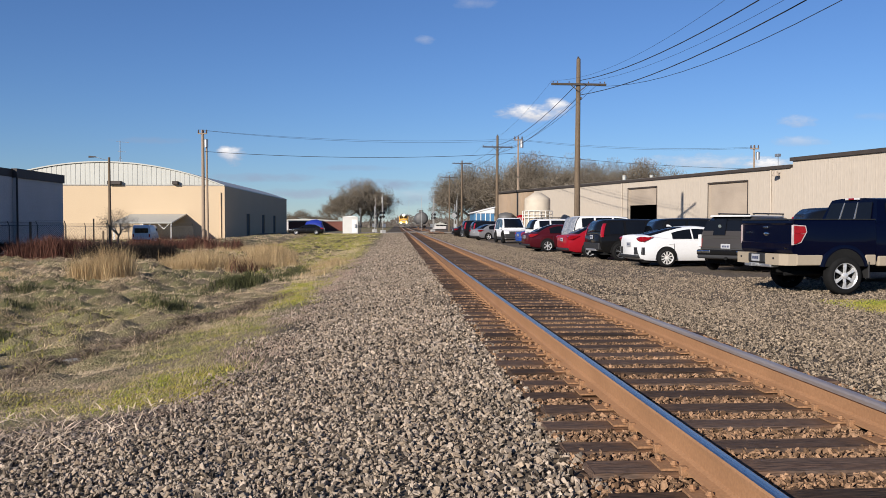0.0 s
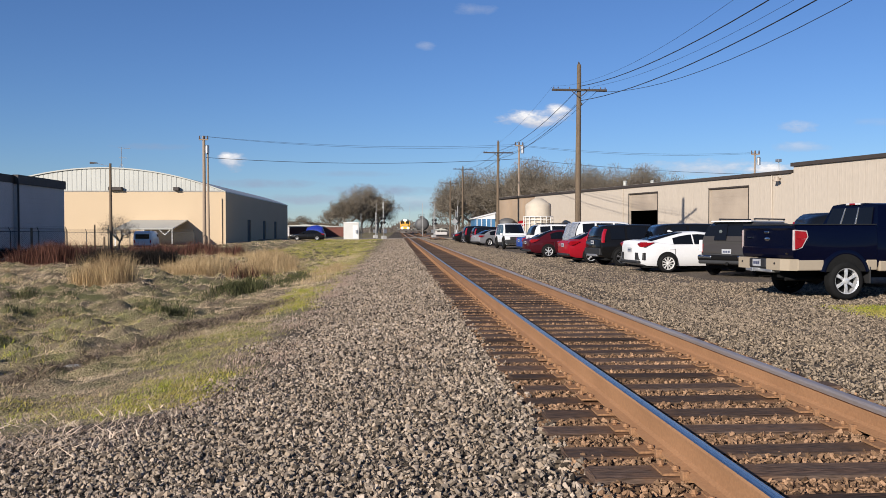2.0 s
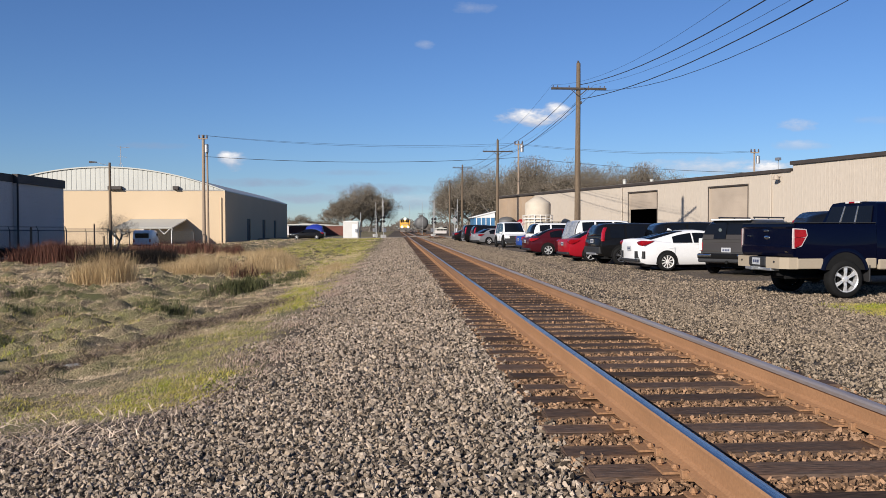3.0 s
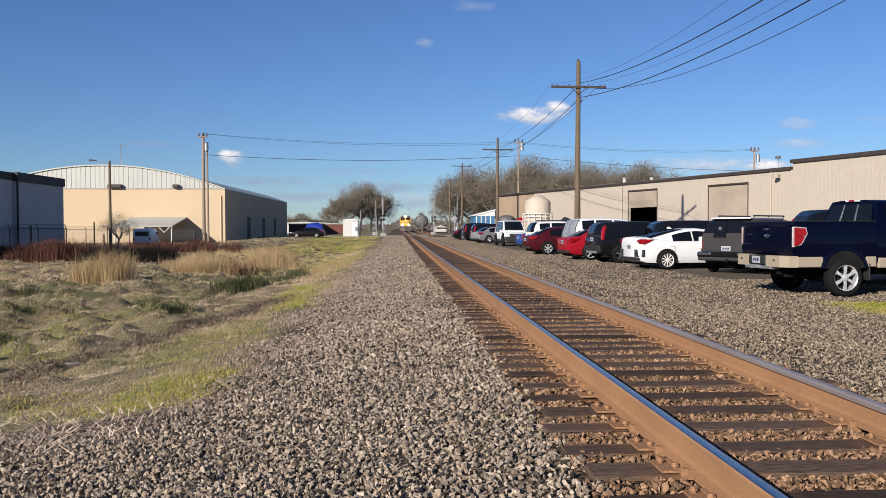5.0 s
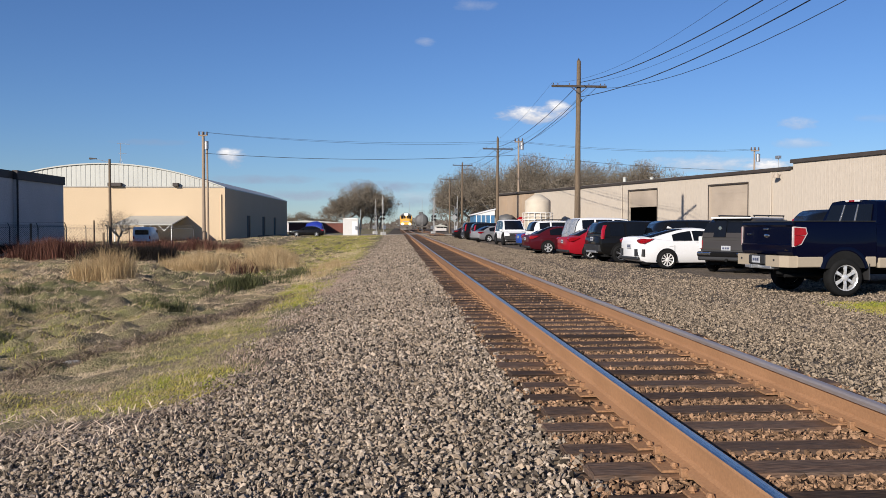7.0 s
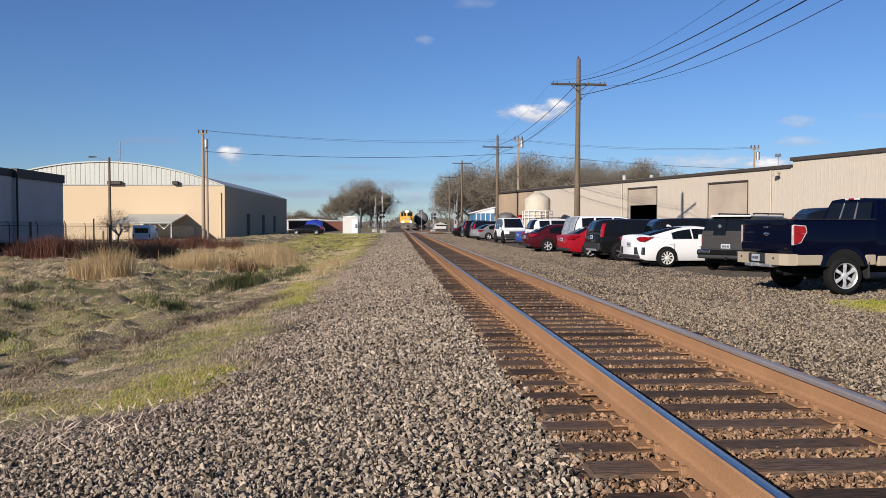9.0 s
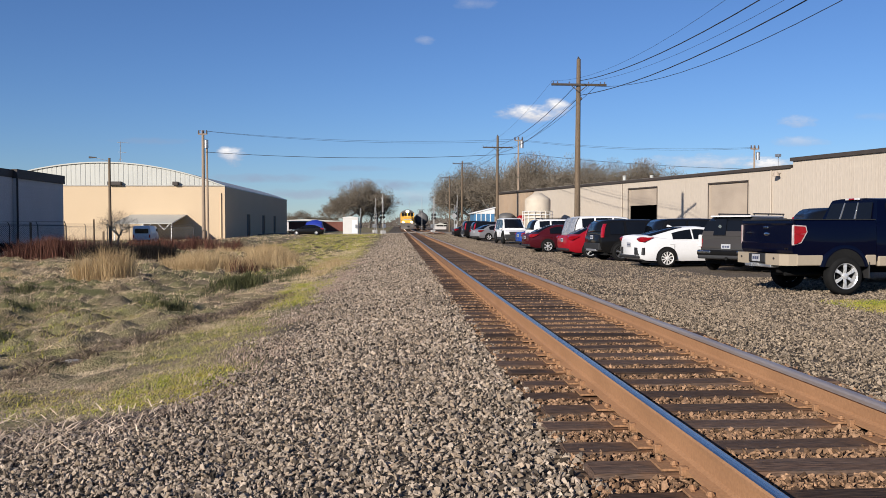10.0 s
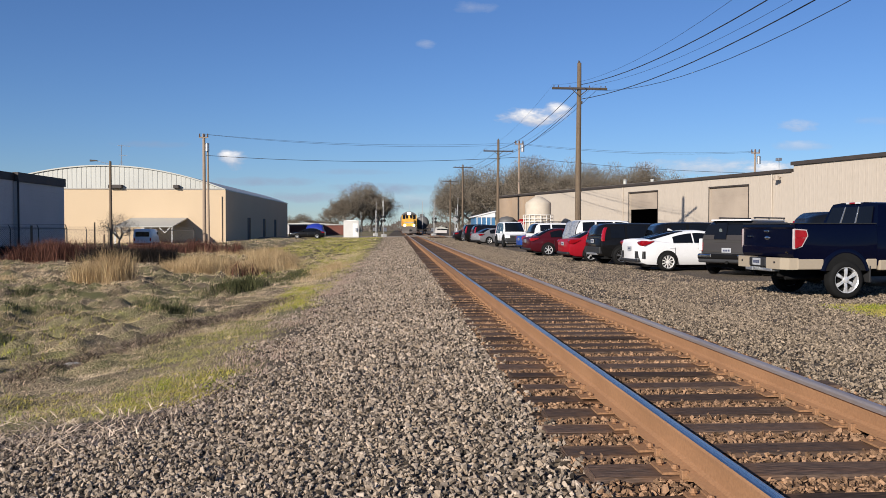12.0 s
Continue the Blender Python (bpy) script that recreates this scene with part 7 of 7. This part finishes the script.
        part("handrail", bm, G_YELLOW, top)
    for y in (4.6, 16.8):
        bm = B()
        box(bm, -1.25, 1.25, y - 1.9, y + 1.9, 0.45, 0.95, 0.05)
        part("bogie_frame", bm, G_FRAME, top)
        for dy in (-1.75, 0, 1.75):
            for sgn in (-1, 1):
                bm = B()
                m4 = Matrix.Translation((sgn * 0.75, y + dy, 0.51)) @ Matrix.Rotation(math.pi / 2, 4, "Y")
                bmesh.ops.create_cone(bm, cap_ends=True, segments=24, radius1=0.51, radius2=0.51, depth=0.13, matrix=m4)
                part("wheel", bm, M_PLATE, top)
    bm = B()
    box(bm, -1.4, 1.4, 8.2, 13.2, 0.35, 1.15, 0.15)
    part("fuel_tank", bm, G_FRAME, top)
    return top


LOCO = locomotive()


def hopper_car():
    """Covered hopper behind the locomotive."""
    top = empty("hopper_car", pose(MID, 190, 0.19))
    tagged(top, "grey covered hopper car coupled behind the locomotive", "freight car", "train")
    bm = B()
    loft(bm, [[(-1.3, y, z0), (1.3, y, z0), (1.55, y, 2.0), (1.55, y, 3.9), (0.9, y, 4.5), (-0.9, y, 4.5), (-1.55, y, 3.9), (-1.55, y, 2.0)] for y, z0 in ((1.6, 1.6), (2.6, 1.0), (14.4, 1.0), (15.4, 1.6))])
    part("body", bm, M_TANK, top)
    for k in range(9):
        for sgn in (-1, 1):
            bm = B()
            box(bm, sgn * 1.58 - 0.04, sgn * 1.58 + 0.04, 2.4 + 1.5 * k, 2.5 + 1.5 * k, 1.2, 3.9)
            part("side_rib", bm, M_TANK, top)
    bm = B()
    box(bm, -0.4, 0.4, 0.4, 16.6, 0.85, 1.15)
    box(bm, -1.4, 1.4, 0.4, 0.9, 0.85, 1.2)
    box(bm, -1.4, 1.4, 16.1, 16.6, 0.85, 1.2)
    part("frame", bm, G_FRAME, top)
    for y in (2.2, 14.8):
        bm = B()
        for sgn in (-1, 1):
            box(bm, sgn * 1.0 - 0.1, sgn * 1.0 + 0.1, y - 1.3, y + 1.3, 0.35, 0.75, 0.04)
        part("bogie_frame", bm, G_FRAME, top)
        for dy in (-0.88, 0.88):
            for sgn in (-1, 1):
                bm = B()
                m4 = Matrix.Translation((sgn * 0.75, y + dy, 0.42)) @ Matrix.Rotation(math.pi / 2, 4, "Y")
                bmesh.ops.create_cone(bm, cap_ends=True, segments=24, radius1=0.42, radius2=0.42, depth=0.13, matrix=m4)
                part("wheel", bm, M_PLATE, top)
    return top


HOPPERS = [hopper_car()]
HOPPERS.append(copy_thing(HOPPERS[0], pose(MID, 210, 0.19)))


def tank_car(y0):
    top = empty("tank_car", pose(SIDING, y0, 0.19))
    tagged(top, "grey railway tank car standing on the siding", "tank car")
    bm = B()
    rings = []
    for y, r in ((0.5, 0.15), (0.55, 0.7), (0.7, 1.15), (0.95, 1.48), (1.3, 1.6), (15.7, 1.6), (16.05, 1.48), (16.3, 1.15), (16.45, 0.7), (16.5, 0.15)):
        rings.append([(r * math.cos(a), y, 2.55 + r * math.sin(a)) for a in np.linspace(0, 2 * math.pi, 32, endpoint=False)])
    loft(bm, rings)
    skin("tank", bm, M_TANK, top)
    bm = B()
    tube(bm, (0, 8.5, 4.2), (0, 8.5, 4.75), 0.5, None, 16)
    box(bm, -0.8, 0.8, 7.2, 9.8, 4.25, 4.32)
    part("dome", bm, M_TANK, top)
    bm = B()
    for x in (-0.8, 0.8):
        for y in (7.2, 9.8):
            tube(bm, (x, y, 4.3), (x, y, 5.0), 0.018, None, 6)
        tube(bm, (x, 7.2, 5.0), (x, 9.8, 5.0), 0.018, None, 6)
    for y in (7.2, 9.8):
        tube(bm, (-0.8, y, 5.0), (0.8, y, 5.0), 0.018, None, 6)
    part("platform_rail", bm, G_FRAME, top)
    for y in (0.0, 15.9):
        bm = B()
        box(bm, -1.45, 1.45, y, y + 1.1, 0.85, 1.15, 0.03)
        box(bm, -0.3, 0.3, y, y + 3.5, 0.8, 1.5, 0.03)
        part("end_sill", bm, G_FRAME, top)
        bm = B()
        for x in (-1.4, 1.4):
            tube(bm, (x, y + 0.05, 0.5), (x, y + 0.05, 2.0), 0.025, None, 6)
        tube(bm, (-1.4, y + 0.05, 2.0), (1.4, y + 0.05, 2.0), 0.025, None, 6)
        part("end_rail", bm, G_FRAME, top)
    for y in (2.4, 14.6):
        bm = B()
        for sgn in (-1, 1):
            box(bm, sgn * 1.0 - 0.1, sgn * 1.0 + 0.1, y - 1.3, y + 1.3, 0.35, 0.75, 0.04)
        part("bogie_frame", bm, G_FRAME, top)
        for dy in (-0.88, 0.88):
            for sgn in (-1, 1):
                bm = B()
                m4 = Matrix.Translation((sgn * 0.75, y + dy, 0.42)) @ Matrix.Rotation(math.pi / 2, 4, "Y")
                bmesh.ops.create_cone(bm, cap_ends=True, segments=24, radius1=0.42, radius2=0.42, depth=0.13, matrix=m4)
                part("wheel", bm, M_PLATE, top)
    return top


tank_car(199.5)


def crossing_signal(x, y, turn, gate=True, h=4.6):
    """Mast with crossbuck, two pairs of lamps and a raised gate arm."""
    top = empty("crossing_signal", pose(x, y, gz(x, y), 0, 0, turn))
    tagged(top, "railway crossing signal with raised white gate arm", "crossing signal", "crossing signals")
    bm = B()
    box(bm, -0.35, 0.35, -0.35, 0.35, -0.3, 0.5, 0.03)
    part("base", bm, M_CABIN, top)
    bm = B()
    tube(bm, (0, 0, 0.4), (0, 0, h), 0.05, None, 10)
    part("mast", bm, M_MAST, top)
    back = M_MAST if turn > 90 else M_CABIN
    for s in (-1, 1):
        bm = B()
        m4 = Matrix.Translation((0, -0.12, h - 0.6)) @ Matrix.Rotation(s * math.pi / 4, 4, "Y")
        box(bm, -0.55, 0.55, -0.012 + 0.01 * s, 0.012 + 0.01 * s, -0.09, 0.09, 0, m4)
        part("crossbuck_blade", bm, back, top)
    for z in (2.6, 3.2):
        bm = B()
        tube(bm, (-0.65, 0, z), (0.65, 0, z), 0.03, None, 6)
        part("lamp_arm", bm, M_GALV, top)
        for s in (-1, 1):
            bm = B()
            tube(bm, (s * 0.55, -0.14, z), (s * 0.55, -0.1, z), 0.28, None, 18)
            tube(bm, (s * 0.55, -0.3, z), (s * 0.55, 0.1, z), 0.14, None, 12)
            part("lamp", bm, M_TRIM, top)
    if gate:
        bm = B()
        box(bm, 0.18, 0.62, -0.25, 0.25, 0.9, 1.5, 0.04)
        part("gate_motor", bm, M_GALV, top)
        bm = B()
        box(bm, 0.365, 0.435, -0.3, -0.26, 1.1, 6.2)
        part("gate_arm", bm, M_CABIN, top)
    return top


crossing_signal(-2.15, 129, -68, True, 5.8)
crossing_signal(-3.9, 146, 112, True)
crossing_signal(9.2, 130, 66, True)
crossing_signal(6.5, 147, 112, True)


def relay_cabin():
    top = empty("relay_cabin", pose(-6.75, 120, gz(-6.75, 120)))
    tagged(top, "white metal railway relay cabin", "cabin")
    bm = B()
    box(bm, -1.1, 1.1, 0, 1.9, 0.1, 2.45, 0.02)
    part("walls", bm, surface("cabin_white", (0.54, 0.53, 0.5), 0.6, 0.0, 0.06, 1.2, 20, 0.03, 0.004, (0.46, 0.45, 0.42)), top)
    bm = B()
    loft(bm, [[(-1.18, y, 2.45), (1.18, y, 2.45), (1.18, y, 2.5), (0, y, 2.62), (-1.18, y, 2.5)] for y in (-0.08, 1.98)])
    part("roof", bm, M_WHITE, top)
    bm = B()
    box(bm, -1.15, 1.15, -0.05, 1.95, -0.15, 0.12)
    part("plinth", bm, M_CONC, top)
    bm = B()
    box(bm, 0.25, 0.95, -0.03, 0.0, 0.2, 2.1, 0.01)
    part("door", bm, M_WHITE, top)
    bm = B()
    box(bm, 0.62, 0.9, -0.2, -0.03, 0.95, 1.45, 0.02)
    part("meter_box", bm, M_GALV, top, "grey meter box")
    return top


relay_cabin()


def slim_pole(x, y, h, name, label, r=0.05):
    bm = B()
    tube(bm, (0, 0, 0), (0, 0, h), r, r * 0.8, 8)
    top = empty(name, pose(x, y, gz(x, y) - 0.02))
    tagged(top, label, "post", "posts by the crossing")
    part("shaft", bm, M_MAST, top)
    return top


for x, y, h in ((-5.4, 122, 3.9), (-3.2, 128, 3.2), (5.2, 170, 7.0), (8.0, 175, 7.5), (3.9, 260, 9.0), (9.6, 131, 5.3)):
    slim_pole(x, y, h, "signal_post", "thin grey metal post near the crossing")


def stop_sign(x, y):
    top = empty("stop_sign", pose(x, y, gz(x, y)))
    tagged(top, "red octagonal stop sign on a post", "sign")
    bm = B()
    tube(bm, (0, 0, -0.1), (0, 0, 2.0), 0.035, None, 8)
    part("post", bm, M_GALV, top)
    bm = B()
    bmesh.ops.create_cone(bm, cap_ends=True, segments=8, radius1=0.36, radius2=0.36, depth=0.02, matrix=Matrix.Translation((0, -0.05, 2.0)) @ Matrix.Rotation(math.pi / 2, 4, "X") @ Matrix.Rotation(math.pi / 8, 4, "Z"))
    face = part("sign_face", bm, M_LAMPRED, top)
    cu = bpy.data.curves.new("word", "FONT")
    cu.body, cu.size, cu.align_x, cu.align_y, cu.extrude = "STOP", 0.23, "CENTER", "CENTER", 0.003
    cu.materials.append(M_WHITE)
    ob = new("word", cu)
    ob.parent, ob.matrix_basis = face, pose(0, -0.066, 2.0, 90, 0, 0)
    return top


stop_sign(11.6, 76.5)


def storage_tank():
    top = empty("storage_tank", pose(12.7, 73.5, gz(12.7, 73.5)))
    tagged(top, "cream upright storage tank with conical top", "tank")
    bm = B()
    rings = [[(r * math.cos(a), r * math.sin(a), z) for a in np.linspace(0, 2 * math.pi, 32, endpoint=False)] for r, z in ((1.16, 1.2), (1.16, 3.65), (1.1, 3.8), (0.35, 4.3), (0.05, 4.35))]
    loft(bm, rings)
    skin("shell", bm, surface("cream_plastic", (0.52, 0.455, 0.365), 0.9, 0, 0.04, 0.8, 14, 0.02), top)
    bm = B()
    for z in (2.05, 2.35, 2.65):
        for k in range(16):
            a0, a1 = 2 * math.pi * k / 16, 2 * math.pi * (k + 1) / 16
            tube(bm, (1.35 * math.cos(a0), 1.35 * math.sin(a0), z), (1.35 * math.cos(a1), 1.35 * math.sin(a1), z), 0.03, None, 5)
    for k in range(16):
        a0 = 2 * math.pi * k / 16
        tube(bm, (1.35 * math.cos(a0), 1.35 * math.sin(a0), 0), (1.35 * math.cos(a0), 1.35 * math.sin(a0), 2.65), 0.03, None, 5)
    part("guard_rail", bm, M_WHITE, top, "white guard rail")
    bm = B()
    tube(bm, (0, 0, 0), (0, 0, 1.2), 1.2, None, 24)
    part("plinth", bm, M_CONC, top)
    return top


storage_tank()


def small_buildings():
    # blue-sided shed with a white roof
    top = empty("shed", pose(10.2, 108, gz(10.2, 108)))
    tagged(top, "blue-sided shed with a pale sloping roof", "shed")
    bm = B()
    box(bm, 0, 2.7, 0, 6, -0.1, 2.9)
    part("walls", bm, surface("blue_panel", (0.05, 0.16, 0.30), 0.5, 0, 0.08, 0.6, 10, 0.03), top)
    bm = B()
    plate(bm, [(-0.25, -0.2, 2.95), (2.95, -0.2, 3.75), (2.95, 6.2, 3.75), (-0.25, 6.2, 2.95)], 0.12)
    plate(bm, [(-0.02, -0.04, 2.9), (2.72, -0.04, 2.9), (2.72, -0.04, 3.65)], 0.06)
    part("roof", bm, M_WHITE, top)
    for k in range(4):
        bm = B()
        box(bm, 0.25 + 0.62 * k, 0.35 + 0.62 * k, -0.05, 0, 0.1, 2.9)
        part("mullion", bm, M_WHITE, top)
    # grey round tank on legs behind the cars
    top = empty("water_tank", pose(11.8, 88, gz(11.8, 88)))
    tagged(top, "low grey steel tank behind parked cars", "tank")
    bm = B()
    rings = [[(r * math.cos(a), r * math.sin(a), z) for a in np.linspace(0, 2 * math.pi, 28, endpoint=False)] for r, z in ((0.95, 0), (0.95, 2.3), (0.9, 2.42), (0.6, 2.65), (0.1, 2.75))]
    loft(bm, rings)
    skin("shell", bm, M_TANK, top)
    # red-brown freight wagons or stacked timber beyond the side road
    top = empty("brick_wall", pose(-23, 176, gz(-19, 176)))
    tagged(top, "long low red-brown wall beyond the road", "wall")
    bm = B()
    box(bm, 0, 11.6, 0, 0.4, -0.3, 2.1)
    part("panels", bm, surface("red_brown", (0.16, 0.065, 0.05), 0.8, 0, 0.15, 0.5, 8, 0.1), top)
    bm = B()
    box(bm, -0.1, 11.7, -0.1, 0.5, 2.1, 2.3)
    part("coping", bm, M_CONC, top)
    # blue covered load
    top = empty("covered_trailer", pose(-12.6, 126, gz(-12.6, 126)))
    tagged(top, "trailer under a bright blue tarpaulin", "trailer")
    bm = B()
    rings = []
    for x, h, w in ((-1.35, 1.2, 0.8), (-1.15, 1.75, 0.95), (-0.3, 2.05, 1.0), (0.5, 2.1, 1.0), (1.2, 1.8, 0.95), (1.4, 1.2, 0.8)):
        rings.append([(x, -w, 0.55), (x, -w * 1.02, h * 0.75), (x, -w * 0.6, h * 0.97), (x, 0, h * 1.03), (x, w * 0.6, h * 0.97), (x, w * 1.02, h * 0.75), (x, w, 0.55)])
    loft(bm, rings)
    skin("tarpaulin", bm, surface("blue_tarp", (0.02, 0.04, 0.30), 0.45, 0, 0.12, 1.5, 12, 0.3, 0.02), top)
    bm = B()
    box(bm, -1.3, 1.3, -0.9, 0.9, 0.4, 0.55)
    part("chassis", bm, M_UNDER, top)
    for x in (-0.5, 0.4):
        for sgn in (-1, 1):
            wheel(top, x, sgn * 0.95, 0.33, 0.2, 5, M_ALLOY, 0.2)


small_buildings()


def fences():
    """Chain-link fence: posts with slanted arms, rails, and thin mesh wires."""
    def run(a, b, n, zt, label):
        a, b = Vector((*a, gz(*a))), Vector((*b, gz(*b)))
        top = empty("chain_link_fence", Matrix.Translation(a))
        tagged(top, label, "fence", "fences")
        d = b - a
        u = d.normalized()
        out = Vector((u.y, -u.x, 0))
        for k in range(n + 1):
            p = d * k / n
            bm = B()
            tube(bm, p, p + Vector((0, 0, zt)), 0.04, None, 6)
            tube(bm, p + Vector((0, 0, zt)), p + Vector((0, 0, zt + 0.3)) + out * 0.3, 0.03, None, 5)
            part("post", bm, M_FENCE, top)
        for z in (0.08, zt):
            bm = B()
            tube(bm, Vector((0, 0, z)), d + Vector((0, 0, z)), 0.028, None, 5)
            part("rail", bm, M_FENCE, top)
        bm = B()
        for j in range(3):
            o = out * (0.1 + 0.1 * j) + Vector((0, 0, zt + 0.1 + 0.1 * j))
            tube(bm, o, d + o, 0.01, None, 4)
        part("barbed_wire", bm, M_FENCE, top)
        V, F = [], []
        L = d.length
        step = 0.14
        for k in range(int((L + zt) / step)):
            for s in (1, -1):
                s0 = k * step - zt
                pa, pb = (s0, 0.0), (s0 + zt, zt)
                t0, t1 = max(0, -s0) / zt, min(1, (L - s0) / zt)
                if t1 <= t0:
                    continue
                q = []
                for t in (t0, t1):
                    x = s0 + zt * t
                    x = x if s > 0 else L - x
                    q.append(u * x + Vector((0, 0, zt * t)))
                w = Vector((0, 0, 0.008))
                i = len(V)
                V += [q[0] - w, q[0] + w, q[1] + w, q[1] - w]
                F.append((i, i + 1, i + 2, i + 3))
        ob = mesh_from("mesh_wire", [v[:] for v in V], F, M_FENCE, False, top)
        ob["kind"] = "stuff"

    run((-40, 61), (-24, 61), 8, 1.85, "dark chain-link fence with barbed wire")
    run((-37.5, 84), (-20.5, 84), 8, 1.7, "chain-link fence in front of the hall")


M_FENCE = surface("fence_steel", (0.10, 0.095, 0.09), 0.7, 0.5, 0.1, 3, 20, 0)
fences()


def wooden_posts():
    for x, y, h, r in ((-25.2, 58, 2.2, 0.09), (-19.6, 56, 1.4, 0.08), (-24.0, 66.5, 2.4, 0.06)):
        top = empty("wooden_post", pose(x, y, gz(x, y) - 0.05))
        tagged(top, "short weathered wooden fence post", "post", "wooden posts")
        bm = B()
        tube(bm, (0, 0, 0), (0, 0, h), r, r * 0.9, 8)
        part("shaft", bm, M_POLE, top)


wooden_posts()


def road_sign(x, y):
    top = empty("road_sign", pose(x, y, gz(x, y)))
    tagged(top, "grey back of a diamond road sign on a post", "sign")
    bm = B()
    tube(bm, (0, 0, -0.1), (0, 0, 3.2), 0.035, None, 8)
    part("post", bm, M_MAST, top)
    bm = B()
    plate(bm, [(0, -0.05, 2.25), (0.48, -0.05, 2.73), (0, -0.05, 3.21), (-0.48, -0.05, 2.73)], 0.01)
    part("sign_plate", bm, M_MAST, top)


road_sign(8.4, 120)


def low_building(x, y, w, h, label):
    top = empty("low_building", pose(x, y, gz(x, y)))
    tagged(top, label, "building")
    bm = B()
    box(bm, 0, w, 0, 8, -0.2, h)
    part("walls", bm, M_GREYWALL, top)
    bm = B()
    loft(bm, [[(-0.3, yy, h), (w + 0.3, yy, h), (w + 0.3, yy, h + 0.1), (w / 2, yy, h + 0.7), (-0.3, yy, h + 0.1)] for yy in (-0.3, 8.3)])
    part("roof", bm, M_HANGAR, top)
    for k in range(3):
        bm = B()
        box(bm, w * (0.16 + 0.3 * k), w * (0.16 + 0.3 * k) + 1.0, -0.04, 0, 0.9, 1.9)
        part("window", bm, M_CARGLASS, top)


low_building(11.6, 252, 3.6, 1.3, "pale low building behind bare trees")
low_building(-40.0, 262, 22, 3.0, "long pale low building beyond the side road")


def litter(x, y):
    bm = B()
    bmesh.ops.create_icosphere(bm, subdivisions=2, radius=0.09)
    q = random.Random(9)
    for v in bm.verts:
        v.co = Vector((v.co.x * 1.6, v.co.y, v.co.z * 0.35)) * q.uniform(0.75, 1.15)
    ob = part("litter", bm, M_CABIN)
    ob.location = (x, y, gz(x, y) + 0.05)
    tagged(ob, "crumpled white scrap lying in the grass", "litter")


litter(-5.0, 12.9)


def rack():
    """Pale rack just inside the open roller door."""
    m = Matrix.Translation((24.17, 48.9, -0.1)) @ Matrix.Rotation(math.atan2(0.9613, -0.2755), 4, "Z")
    top = empty("storage_rack", m)
    tagged(top, "pale steel rack inside the open doorway", "rack")
    for s in (15.3, 17.2):
        bm = B()
        box(bm, s - 0.05, s + 0.05, -2.05, -1.95, 0, 2.45)
        part("post", bm, M_WHITE, top)
    for z in (1.1, 2.2):
        bm = B()
        box(bm, 15.25, 17.25, -2.04, -1.96, z, z + 0.08)
        part("beam", bm, M_WHITE, top)


rack()
# lamp arm on the plain pole
LAMP = empty("pole_lamp", pose(-22.57, 66, 6.45))
tagged(LAMP, "grey street light on a short bracket", "lamp")
bm = B()
tube(bm, (0, 0, -0.1), (-1.2, 0, 0.2), 0.018, None, 8)
part("bracket", bm, M_GALV, LAMP)
bm = B()
loft(bm, [[(x, y, z + 0.18) for x, y, z in ((-1.0, -0.06, -0.03), (-1.0, 0.06, -0.03), (-1.0, 0.05, 0.04), (-1.0, -0.05, 0.04))], [(x, y, z + 0.22) for x, y, z in ((-1.55, -0.12, -0.1), (-1.55, 0.12, -0.1), (-1.55, 0.08, 0.05), (-1.55, -0.08, 0.05))]])
part("lamp_head", bm, M_FASCIA, LAMP)


def bed_behind():
    """Loose stone goes on beside and behind the place where one stands."""
    shapes = rock_shapes(6, False)
    for name, x0, x1, per, hi, material, label, category in (("ballast", -4.0, 1.05, 420, 0.04, M_STONE, "loose crushed grey-brown ballast stones", "ballast"),
                                                             ("lot_gravel", 3.8, 8.0, 260, 0.034, M_GRIT, "brown crushed gravel beside the track", "gravel"),
                                                             ("crib_ballast", 1.0, 3.8, 700, 0.034, M_STONE_RUST, "rust-stained ballast stones between the ties", "ballast")):
        x, y = scatter(x0, x1, -8.0, 4.0, per)
        if name == "crib_ballast":
            d = np.abs((y - TIE_FIRST + TIE_GAP / 2) % TIE_GAP - TIE_GAP / 2)
            k = (d > 0.115) & (np.abs(x - RAIL_L) > 0.05) & (np.abs(x - RAIL_R) > 0.05)
            x, y = x[k], y[k]
        size = grain(len(x), 0.012, hi)
        z = height(x, y) + rng.uniform(-0.01, 0.012, len(x)) + size * 0.2
        tagged(strew(name, np.stack([x, y, z], -1), size, shapes, material), label, category, kind="stuff")


bed_behind()


def motions():
    rows = [(t, pose(MID, 166 + 9.1 * (12 - t), 0.19)) for t in (0, 2, 4, 6, 8, 10, 12)]
    walk(LOCO, rows)
    for k, car in enumerate(HOPPERS):
        walk(car, [(t, pose(MID, m.translation.y + 21.8 + 17.2 * k, 0.19)) for t, m in rows])


motions()
